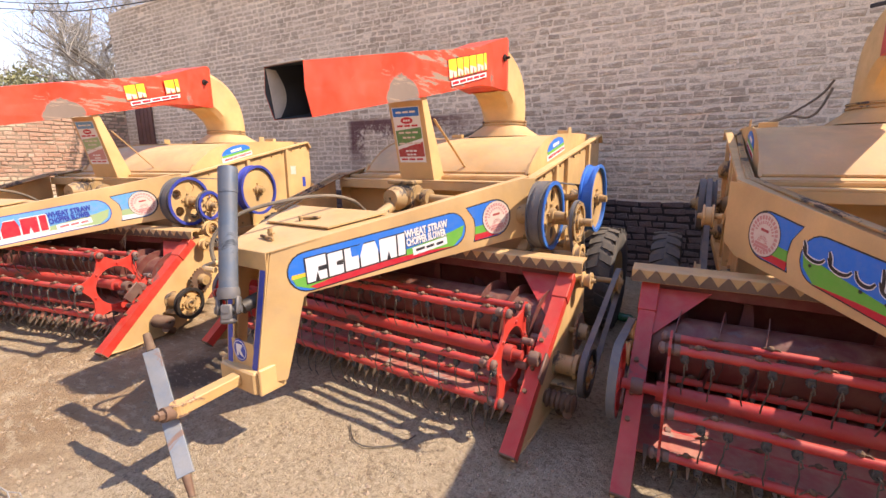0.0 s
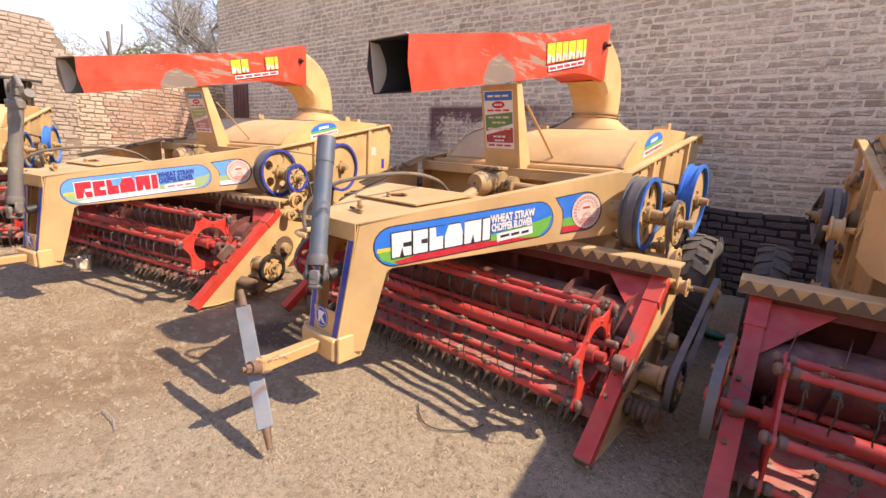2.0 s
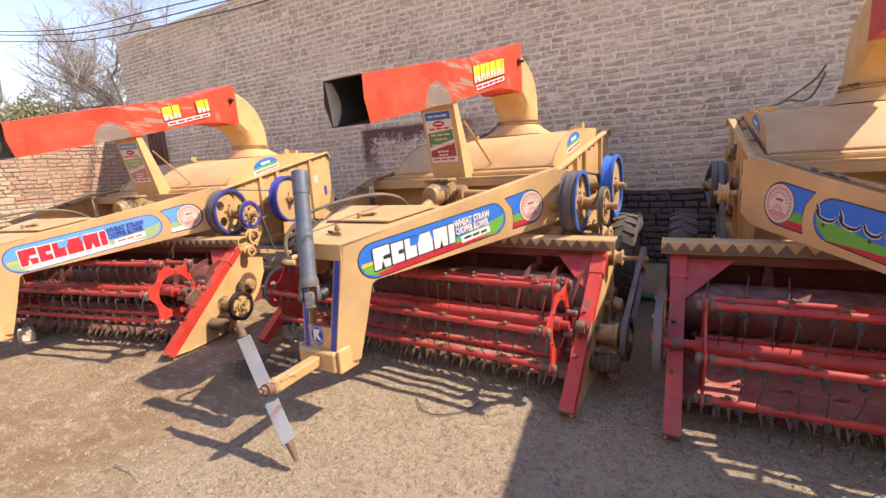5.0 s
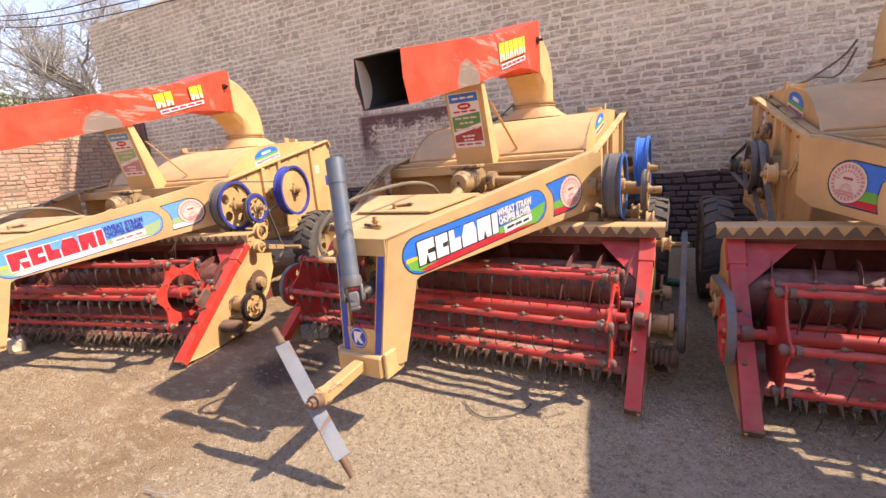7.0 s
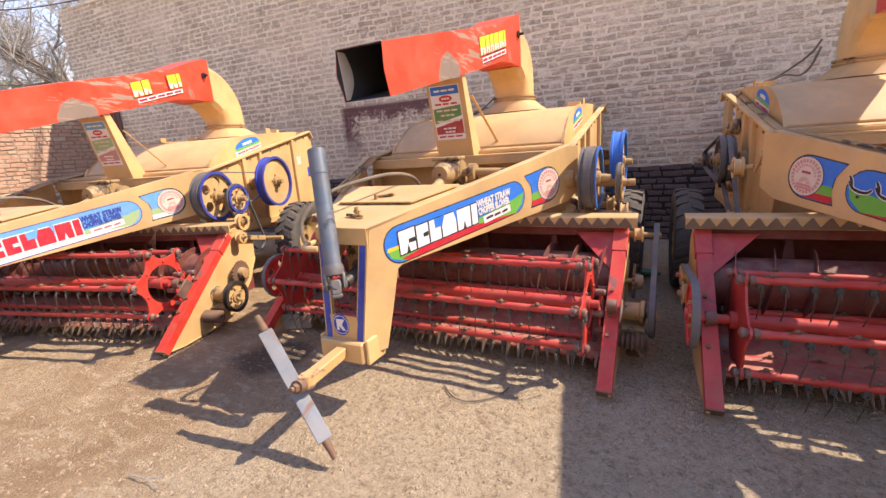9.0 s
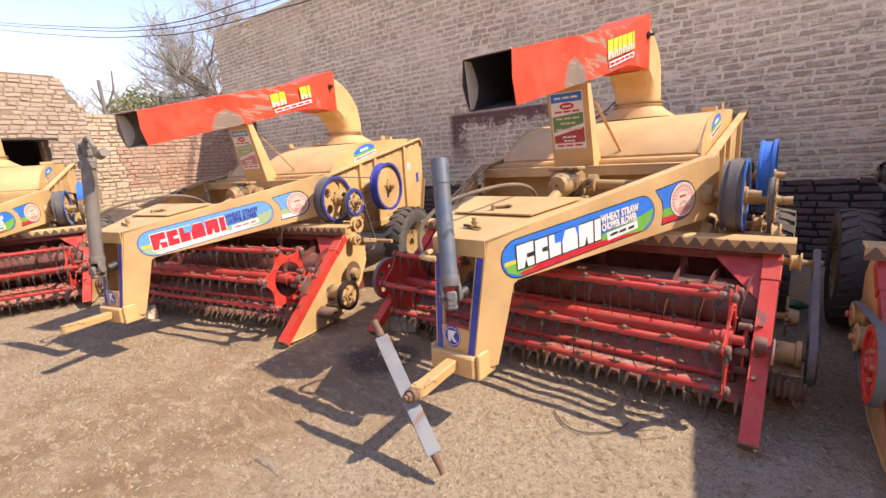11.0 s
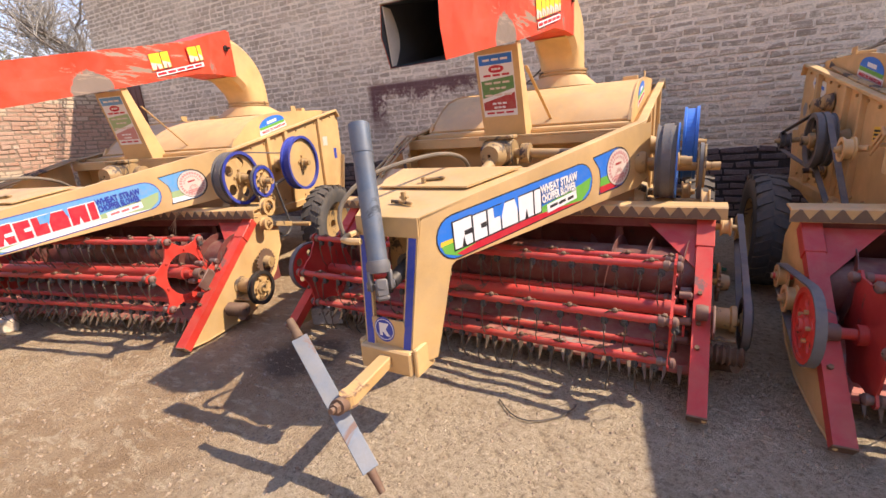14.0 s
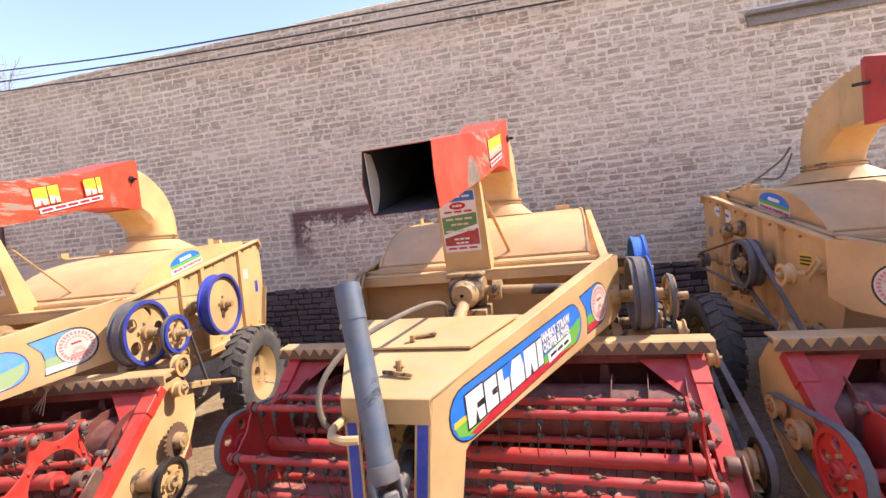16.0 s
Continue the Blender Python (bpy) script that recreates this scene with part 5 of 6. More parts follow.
def shaft_and_well(root, lean):
    """Drive shaft standing in the hitch, hoses, and the gear in the well."""
    base, top = Vector((0.045, -0.06, 0.70)), Vector(lean)
    d = (top - base).normalized()
    bm = bm_new()
    tube(bm, base + d * 0.06, top, 0.041, 24)
    tube(bm, top - d * 0.12, top + d * 0.002, 0.0435, 24)
    sh = part("drive_shaft", bm, M_TUBE, root, "grey-blue steel drive shaft tube", True)
    bm = bm_new()
    f = Matrix.Translation(base) @ d.to_track_quat("Z", "Y").to_matrix().to_4x4()
    lathe(bm, [(0.015, 0.035), (0.046, 0.035), (0.050, 0.06), (0.046, 0.085), (0.015, 0.09)], f, 20)
    for sx in (-1, 1):
        box(bm, (0.040 * sx - 0.010, -0.026, -0.035), (0.040 * sx + 0.010, 0.026, 0.05), 0.008, f)
    part("yoke", bm, M_YOKE, sh, "dusty grey forged universal joint yoke", True)
    bm = bm_new()
    tube(bm, f @ Vector((-0.056, 0, -0.012)), f @ Vector((0.056, 0, -0.012)), 0.018, 12)
    tube(bm, f @ Vector((0, -0.05, -0.012)), f @ Vector((0, 0.05, -0.012)), 0.018, 12)
    for sy in (-1, 1):
        box(bm, (-0.024, 0.036 * sy - 0.010, -0.060), (0.024, 0.036 * sy + 0.010, 0.012), 0.007, f)
    box(bm, (-0.026, -0.044, -0.075), (0.026, 0.044, -0.050), 0.008, f)
    part("joint_cross", bm, M_YOKE, sh, "", True)
    bm = bm_new()
    lathe(bm, [(0.03, 0), (0.075, 0), (0.075, 0.03), (0.05, 0.05), (0.05, 0.14), (0.03, 0.14)], Matrix.Translation((0.06, 0.25, 0.72)) @ RX90, 22)
    tube(bm, (0.06, 0.15, 0.72), (0.05, 0.0, 0.68), 0.032, 14)
    part("input_bearing", bm, M_DARK, root, "black greasy input bearing", True)
    bm = bm_new()
    tube(bm, (0.06, 0.25, 0.74), (0.02, 1.18, 1.05), 0.035, 12)
    box(bm, (-0.12, 0.24, 0.64), (0.20, 0.25, 0.84), 0.003)
    part("input_shaft", bm, M_TAN_DIRTY, root, "", True)
    bm = bm_new()
    lathe(bm, [(0.01, -0.10), (0.085, -0.10), (0.10, -0.06), (0.10, 0.06), (0.085, 0.10), (0.01, 0.10)], axle(0.02, 1.32, 1.09), 20)
    lathe(bm, [(0.01, 0), (0.075, 0), (0.085, 0.05), (0.06, 0.12), (0.01, 0.12)], Matrix.Translation((0.02, 1.26, 1.09)) @ RX90, 18)
    box(bm, (-0.12, 1.20, 0.87), (0.14, 1.42, 1.0), 0.006)
    box(bm, (-0.10, 1.26, 1.18), (0.12, 1.38, 1.205), 0.006)
    lathe(bm, [(0.01, -0.02), (0.06, -0.02), (0.06, 0.03), (0.01, 0.03)], axle(0.19, 1.32, 1.09), 16)
    tube(bm, (0.12, 1.32, 1.09), (0.80, 1.40, 1.06), 0.03, 14)
    part("gearbox", bm, M_TAN_DIRTY, root, "tan cast gearbox in the well", True)
    # hook bracket at the left leg
    bm = bm_new()
    sweep(bm, [(-0.15, 0.06, 0.865), (-0.155, 0.0, 0.86), (-0.13, -0.05, 0.86), (-0.075, -0.07, 0.862), (-0.03, -0.06, 0.862)], 0.014, 8)
    part("shaft_hook", bm, M_TAN, root, "", True)
    # hydraulic hoses and pipes along the left beam
    bm = bm_new()
    sweep(bm, smooth_path([(-0.15, 0.12, 0.82), (-0.21, 0.05, 0.85), (-0.225, 0.06, 0.97), (-0.17, 0.16, 1.075), (-0.08, 0.33, 1.13), (0.0, 0.58, 1.15), (0.02, 0.78, 1.11), (-0.02, 0.95, 1.02)]), 0.0105, 8)
    part("hydraulic_hose", bm, M_HOSE, root, "dusty bent rubber hose", True)
    bm = bm_new()
    for k, off in enumerate((0.0, 0.026, 0.052)):
        sweep(bm, [(-0.36 - off, 0.55, 1.05 + 0.008 * k), (-0.745 - off, 1.50, 1.225 + 0.006 * k), (-0.775 - off * 0.5, 1.62, 1.238), (-0.765 - off * 0.5, 2.4, 1.385), (-0.745 - off * 0.4, 3.05, 1.515), (-0.70 - off * 0.3, 3.22, 1.575)], 0.008, 6)
    part("hydraulic_pipe", bm, M_TAN_DIRTY, root, "", True)
    bm = bm_new()
    sweep(bm, smooth_path([(-0.70, 3.22, 1.58), (-0.58, 3.26, 1.605), (-0.50, 3.27, 1.625)]), 0.014, 8)
    sweep(bm, smooth_path([(-0.52, 3.27, 1.62), (-0.40, 3.27, 1.69), (-0.26, 3.25, 1.80), (-0.20, 3.22, 1.90)]), 0.009, 8)
    sweep(bm, smooth_path([(-0.52, 3.27, 1.62), (-0.42, 3.25, 1.655), (-0.32, 3.22, 1.64), (-0.26, 3.20, 1.70), (-0.21, 3.18, 1.84)]), 0.009, 8)
    tube(bm, (-0.56, 3.262, 1.608), (-0.50, 3.27, 1.63), 0.019, 8)
    part("return_hose", bm, M_HOSE, root, "dark rubber hose with steel couplings", True)


def beam_stickers(root, side, letters, urdu=False):
    """Printed decals on a beam: a long rounded panel and a round seal."""
    def at(off):
        return beam_frame(side, off) @ Matrix.Translation((0.065, 0.808, 0)) @ pose(0, 0, 0, 0, 0, 8.9)
    T = 0.0006
    red = letters is P_RED
    sky_, green_ = (P_SKYBLUE, P_SAGE) if red else (P_BLUE, P_GREEN)
    panel = part("long_decal", prism(bm_new(), stadium(0, 1.02, -0.100, 0.100), at(0.0006), T), P_NAVY if red else P_BLACK, root, "long rounded printed decal with block letters")
    def lay(name, pts, off, mat, parent=panel):
        return part(name, prism(bm_new(), pts, at(off), T), mat, parent)
    lay("field", stadium(0.006, 1.014, -0.094, 0.094), 0.0014, sky_)
    hill = [(0.03, -0.055), (0.09, -0.085), (0.12, -0.0935), (0.92, -0.0935), (0.985, -0.05), (1.008, 0.01), (0.93, -0.005), (0.80, -0.02), (0.62, -0.035), (0.40, -0.02), (0.22, -0.03), (0.10, -0.01), (0.02, -0.02)]
    lay("hill", hill, 0.0022, green_)
    lay("swoosh", [(0.09, -0.075), (0.30, -0.055), (0.62, -0.066), (0.72, -0.072), (0.92, -0.0935), (0.12, -0.0935)], 0.0030, P_RED if letters is P_WHITE else P_WHITE)
    lay("ribbon", [(0.02, 0.0), (0.20, -0.005), (0.45, 0.02), (0.62, 0.0), (0.62, -0.012), (0.45, 0.006), (0.20, -0.02), (0.015, -0.02)], 0.0026, P_YELLOW)
    if urdu:
        lay("caption_bar", [(0.10, -0.07), (0.60, -0.062), (0.60, -0.02), (0.10, -0.03)], 0.0036, P_WHITE)
        lay("writing_bar", [(0.14, -0.055), (0.56, -0.047), (0.56, -0.034), (0.14, -0.041)], 0.0043, P_RED)
        # flowing strokes of a script that is not spelled out
        rnd = random.Random(9)
        u = 0.10
        while u < 0.90:
            w, up = rnd.uniform(0.07, 0.12), rnd.choice((0.0, 0.055, 0.075))
            pts = [(u + w, 0.03), (u + w * 0.8, 0.004), (u + w * 0.45, -0.006), (u + w * 0.15, 0.0), (u, 0.018)]
            strokes = [pts] + ([[(u + w * 0.8, 0.004), (u + w * 0.9, up * 0.6), (u + w * 1.02, up)]] if up else [])
            for path in strokes:
                for off, r, mat in ((0.0046, 0.011, P_WHITE), (0.0056, 0.0065, P_BLACK)):
                    bm = bm_new()
                    sm = smooth_path([(p[0], p[1], 0) for p in path], 4)
                    left, right = [], []
                    for q, p in enumerate(sm):
                        d = Vector(sm[min(q + 1, len(sm) - 1)]) - Vector(sm[max(q - 1, 0)])
                        d.normalize()
                        ww = r * (0.55 + 0.45 * math.sin(math.pi * (q + 0.6) / len(sm)))
                        left.append((p[0] - d.y * ww, p[1] + d.x * ww))
                        right.append((p[0] + d.y * ww, p[1] - d.x * ww))
                    prism(bm, left + right[::-1], at(off), T)
                    part("pen_stroke", bm, mat, panel)
            if rnd.random() < 0.6:
                lay("pen_dot", ellipse(u + w * 0.5, rnd.choice((-0.03, 0.03)), 0.008, 0.007, 8), 0.0056, P_BLACK)
            u += w + 0.012
    else:
        u = 0.085
        for k, w in enumerate((0.098, 0.075, 0.072, 0.098, 0.095, 0.042)):
            sl = 0.012
            h0, h1 = -0.055, 0.058 if k else 0.063
            shape = [(u, h0), (u + w, h0), (u + w + sl, h1), (u + sl, h1)]
            lay("block_shade", [(a - 0.006 + (0.012 if a > u + w / 2 else 0), b + (0.006 if b > 0 else -0.007)) for a, b in shape], 0.0038, P_WHITE if red else P_BLACK)
            lay("block", shape, 0.0046, letters)
            # notches that break the blocks up, as plain shapes
            gap = P_WHITE if red else P_BLACK
            if k in (0, 4):
                lay("block_notch", [(u + w * 0.38, h0 - 0.002), (u + w * 0.62, h0 - 0.002), (u + w * 0.52 + sl * 0.4, h0 + 0.044)], 0.0052, gap)
            if k in (0, 1):
                lay("block_notch", [(u + w * 0.62, -0.010), (u + w * 1.04, -0.012), (u + w * 1.08, 0.012), (u + w * 0.64, 0.010)], 0.0052, gap)
            if k == 2:
                lay("block_notch", [(u + w * 0.62, 0.060), (u + w * 1.16, 0.060), (u + w * 1.09, 0.010), (u + w * 0.59, 0.010)], 0.0052, sky_)
            if k == 3:
                lay("block_notch", [(u - 0.004, 0.058), (u + w * 0.24 + sl, 0.066), (u - 0.002, -0.01)], 0.0052, sky_)
                lay("block_notch", [(u + w * 0.84 + sl, 0.066), (u + w * 1.22, 0.066), (u + w * 1.12, -0.01)], 0.0052, sky_)
            u += w + 0.010
        for text, v in (("WHEAT STRAW", 0.028), ("CHOPPER BLOWER", -0.018)):
            sz = 0.056
            if not red:
                words(text, sz, P_BLACK, panel, at(0.0040) @ Matrix.Translation((0.632, v - 0.003, 0)), "lettering_shade", 0.66 if len(text) < 12 else 0.51)
            words(text, sz, P_NAVY if red else P_WHITE, panel, at(0.0050) @ Matrix.Translation((0.630, v, 0)), "lettering", 0.66 if len(text) < 12 else 0.51)
        lay("name_bar", [(0.66, -0.078), (0.88, -0.068), (0.88, -0.025), (0.66, -0.035)], 0.0038, P_WHITE)
        for q in range(3):
            lay("writing_bar", [(0.68 + q * 0.065, -0.060), (0.735 + q * 0.06, -0.057), (0.735 + q * 0.06, -0.043), (0.68 + q * 0.065, -0.046)], 0.0046, P_PINK if letters is not P_WHITE else P_BLACK)
    # round seal panel
    c = 1.235
    rim = [(1.035, 0.104), (1.24, 0.112)] + [(c + 0.002 + 0.118 * math.cos(a), -0.002 + 0.113 * math.sin(a)) for a in [math.pi * (0.5 - k / 14) for k in range(15)]] + [(1.06, -0.108), (1.085, -0.05), (1.08, 0.03)]
    seal = part("seal_decal", prism(bm_new(), rim, at(0.0006), T), P_BLACK, root, "printed decal with a round white seal")
    inner = [(1.155 + (a - 1.155) * 0.95, b * 0.94) for a, b in rim]
    lay("field", inner, 0.0014, sky_, seal)
    lay("hill", [(1.085, -0.02), (1.30, -0.02), (1.30, -0.09), (1.07, -0.098)], 0.0022, green_, seal)
    lay("swoosh", [(1.075, -0.065), (1.30, -0.075), (1.25, -0.104), (1.07, -0.101)], 0.0028, P_RED if letters is P_WHITE else P_WHITE, seal)
    lay("seal_ring", ellipse(c + 0.008, 0.0, 0.103, 0.102), 0.0034, P_BLACK, seal)
    lay("seal_disc", ellipse(c + 0.008, 0.0, 0.100, 0.099), 0.0040, P_CREAM, seal)
    # a wreath of short rays round the middle, and a sunburst below it
    for k in range(26):
        a = 2 * math.pi * k / 26
        ca, sa = math.cos(a), math.sin(a)
        for r0, r1, hw in ((0.070, 0.088, 0.0065), (0.050, 0.064, 0.0035)):
            if r1 < 0.07 and not 0.2 < a < 2.95:
                continue
            lay("seal_mark", [(c + 0.008 + r * ca - h * sa, r * sa + h * ca) for r, h in ((r0, -hw), (r1, -hw), (r1, hw), (r0, hw))], 0.0047, P_ROSE, seal)
    for k in range(9):
        a = math.pi * (k + 0.5) / 9
        ca, sa = math.cos(a), math.sin(a)
        lay("seal_ray", [(c + 0.008 + r * ca - h * sa, -0.038 + r * sa + h * ca) for r, h in ((0.014, -0.001), (0.034, -0.003), (0.034, 0.003), (0.014, 0.001))], 0.0047, P_ROSE, seal)
    for v, w, m_ in ((0.020, 0.026, P_MAROON), (-0.046, 0.045, P_ROSE), (-0.060, 0.050, P_ROSE)):
        lay("writing_bar", [(c + 0.008 - w, v - 0.006), (c + 0.008 + w, v - 0.006), (c + 0.008 + w, v + 0.006), (c + 0.008 - w, v + 0.006)], 0.0047, m_, seal)


def post_label(root, faded=False):
    def at(off):
        return LEAN @ Matrix.Translation((-0.138, 1.4145 - off, 1.325)) @ RX90
    T = 0.0006
    lab = part("notice_label", prism(bm_new(), [(0, 0), (0.232, 0), (0.232, 0.375), (0, 0.375)], at(0.0004), T), P_WHITE, root, "printed notice in slanting blue, green and red bands")
    def lay(pts, off, mat, name="band"):
        return part(name, prism(bm_new(), pts, at(off), T), mat, lab)
    def rect(u0, u1, v0, v1):
        return [(u0, v0), (u1, v0), (u1, v1), (u0, v1)]
    lay(rect(0.006, 0.226, 0.312, 0.369), 0.0012, P_SKYBLUE if faded else P_BLUE)
    lay([(0.006, 0.115), (0.226, 0.165), (0.226, 0.238), (0.006, 0.220)], 0.0012, P_SAGE if faded else P_OLIVE)
    lay([(0.006, 0.040), (0.226, 0.040), (0.226, 0.140), (0.006, 0.090)], 0.0012, P_ROSE if faded else P_MAROON)
    lay(ellipse(0.116, 0.285, 0.052, 0.022), 0.0012, P_RED, "oval_mark")
    for v, w, m in ((0.34, 0.085, P_WHITE), (0.285, 0.03, P_WHITE), (0.25, 0.09, P_RED), (0.205, 0.085, P_CREAM), (0.172, 0.055, P_CREAM), (0.132, 0.095, P_CREAM), (0.080, 0.05, P_WHITE), (0.055, 0.04, P_WHITE), (0.022, 0.095, P_RED)):
        for q in range(3):
            u = 0.116 - w + q * w * 0.7
            lay(rect(u, u + w * 0.56, v - 0.006, v + 0.006), 0.0020, m, "writing_bar")


def cover_sticker(root, side, text=True):
    """A half-oval decal on the drum cover's shoulder."""
    y = Vector((0, -0.22, 0.97)).normalized()
    z = Vector((side, 0, 0))
    x = y.cross(z)
    def at(off):
        return Matrix.Translation(Vector((0.7400 * side, 2.36, 1.368)) + z * off) @ Matrix((x, y, z)).transposed().to_4x4()
    T = 0.0006
    flat = Matrix.Diagonal((1.28, 0.80, 1.0, 1.0))
    plain_at = at
    def at(off):
        return plain_at(off) @ flat
    dome = [(-0.17, 0.0), (0.17, 0.0)] + [(0.17 * math.cos(a), 0.03 + 0.125 * math.sin(a)) for a in [math.pi * k / 16 for k in range(17)]]
    lab = part("cover_decal", prism(bm_new(), dome, at(0.0), 0.001), P_WHITE, root, "half-oval printed decal")
    part("band", prism(bm_new(), [(0.16 * math.cos(a), 0.085 + 0.088 * math.sin(a)) for a in [math.pi * k / 14 for k in range(15)]], at(0.0012), T), P_BLUE, lab)
    part("band", prism(bm_new(), [(-0.16, 0.055), (0.16, 0.055), (0.158, 0.084), (-0.158, 0.084)], at(0.0012), T), P_GREEN, lab)
    part("writing_bar", prism(bm_new(), [(-0.06, 0.10), (0.06, 0.10), (0.06, 0.13), (-0.06, 0.13)], at(0.002), T), P_WHITE, lab)
    words("MADE IN PAKISTAN", 0.036, P_RED, lab, at(0.002) @ Matrix.Translation((-0.145, 0.016, 0)), "lettering", 0.95)


def chute_marks(ob, pivot, faded):
    """Yellow block shapes and a pale caption strip on the chute's right side."""
    a, b = Vector((0.1625, 2.34, 2.14)), Vector((0.1555, 1.66, 1.96))
    x = (a - b).normalized()
    z = Vector((1, 0, 0.0))
    z = (z - x * z.dot(x)).normalized()
    y = z.cross(x)
    def at(off):
        return pivot @ (Matrix.Translation(b + z * (0.006 + off)) @ Matrix((x, y, z)).transposed().to_4x4())
    u = 0.0
    for k, w in enumerate((0.11, 0.085, 0.08, 0.11, 0.11, 0.045)):
        sl = 0.016
        if not (faded and k in (2, 3)):
            part("block_shade", prism(bm_new(), [(u - 0.006, -0.064), (u + w + 0.004, -0.064), (u + w + sl + 0.004, 0.074), (u + sl - 0.006, 0.074)], at(0.0), 0.0006), P_BLACK if k % 2 else P_RED, ob)
            part("block", prism(bm_new(), [(u, -0.056), (u + w, -0.056), (u + w + sl, 0.068), (u + sl, 0.068)], at(0.0012), 0.0006), P_LETTER_YELLOW, ob)
            part("block_light", prism(bm_new(), [(u + 0.004, -0.052), (u + w - 0.004, -0.052), (u + w - 0.001, -0.020), (u + 0.008, 0.004)], at(0.0018), 0.0006), P_CREAM, ob)
            if w > 0.05:
                part("block_notch", prism(bm_new(), [(u + w * 0.38, -0.060), (u + w * 0.60, -0.060), (u + w * 0.55, -0.012)], at(0.0026), 0.0006), P_MAROON, ob)
        u += w + 0.012
    part("caption_strip", prism(bm_new(), [(0.02, -0.110), (0.58, -0.110), (0.585, -0.074), (0.025, -0.074)], at(0.0), 0.0006), P_WHITE, ob)
    for q in range(5):
        part("writing_bar", prism(bm_new(), [(0.035 + q * 0.108, -0.102), (0.125 + q * 0.108, -0.102), (0.125 + q * 0.108, -0.083), (0.035 + q * 0.108, -0.083)], at(0.001), 0.0006), P_RED, ob)


def machine_base():
    root = new("straw_chopper")
    body(root)
    header(root)
    drives(root)
    drawbar(root)
    post(root)
    for side in (1, -1):
        wheel(side, root)
    return root


MACHINES = (
    ("tan and red straw chopper with white block decal", (-1.82, 2.60, 0, 0, 0, -3.0)),
    ("tan and red straw chopper with red block decal", (-4.52, 1.99, 0, 0, 0, 10.3)),
    ("tan and red straw chopper, reds darkened for shade, shaded cover", (1.035, 2.52, 0, 0, 0, -0.4)),
    ("tan and red straw chopper by the shed wall", (-6.40, 0.98, 0, 0, 0, 66.0)),
)
first_machine = machine_base()
roots = []
for k, (label, p) in enumerate(MACHINES):
    r = first_machine if k == 0 else copy_thing(first_machine, pose(*p))
    roots.append(tagged(r, label, "farm machine", "row of straw choppers"))
for k, r in enumerate(roots):
    ob, piv = chute(r, (0.0, 0.0, -4.0, 0.0)[k], (0, -0.35, -0.05) if k == 2 else (0, 0, 0))
    chute_marks(ob, piv, k == 1)
    post_label(r, k == 1)
    cover_sticker(r, 1)
    cover_sticker(r, -1)
    beam_stickers(r, 1, P_RED if k in (1,) else P_WHITE)
    if k == 2:
        beam_stickers(r, -1, P_WHITE, True)
    shaft_and_well(r, ((-0.103, 0.097, 1.309), (0.03, 0.03, 1.40), (-0.06, 0.06, 1.30), (0.0, 0.06, 1.35))[k])
def repaint(o, mat):
    o.material_slots[0].link = "OBJECT"
    o.material_slots[0].material = mat


for k, r in enumerate(roots):
    for o in r.children_recursive:
        small = o.name.startswith("small_pulley") or (o.parent and o.parent.name.startswith("small_pulley"))
        rim = o.name.startswith(("painted_rim", "small_pulley", "fan_pulley")) and not (o.parent and o.parent.name.startswith("side_pulley"))
        if rim and k == 1:
            repaint(o, M_NAVY)
        elif k == 2 and o.name.startswith(("arm_rail", "rail_cap", "reel_end_plate", "gusset")):
            # this machine stands in shade: its bright reds are swapped for a darker one
            repaint(o, M_RED)
        elif k in (1, 3) and (o.name.startswith("drive_shaft") or (o.parent and o.parent.name.startswith("drive_shaft"))):
            repaint(o, M_TUBE_DUSTY)
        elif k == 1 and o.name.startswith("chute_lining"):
            # this mouth looks lit inside, so its lining is painted paler
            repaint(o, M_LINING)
            o["label"] = "dusty inside, painted paler as if lit"
        elif o.parent and o.parent.name.startswith("reel_pulley") and o.name.startswith("hub"):
            repaint(o, M_RED)
        elif rim and small:
            repaint(o, M_TAN_DIRTY)
# no rear belt on the red-lettered machine
for o in list(roots[1].children):
    near = o.name.startswith("rear_pulley") or (o.name.startswith("drive_belt") and max(v.co.x for v in o.data.vertices) > 1.3)
    if near:
        for c in list(o.children_recursive):
            bpy.data.objects.remove(c)
        bpy.data.objects.remove(o)
# the draft bar is missing on these two
for r in (roots[1], roots[3]):
    for o in list(r.children):
        if o.name.startswith("draft_bar"):
            for c in list(o.children):
                bpy.data.objects.remove(c)
            bpy.data.objects.remove(o)
for o in roots[2].children:
    if o.name.split(".")[0] in ("outlet_neck", "clamp_ring", "elbow"):
        o.matrix_local = Matrix.Translation((0.11, 0.25, 0.015)) @ o.matrix_local
for r, dy, dz in ((roots[1], -0.055, 0.075), (roots[2], 0.02, -0.03)):
    for o in r.children:
        if o.name.split(".")[0] in ("reel_shaft", "reel_bat", "reel_end_plate", "feather_star", "reel_bearing"):
            o.matrix_local = Matrix.Translation((0, dy, dz)) @ o.matrix_local
first_machine.matrix_basis = pose(*MACHINES[0][1])


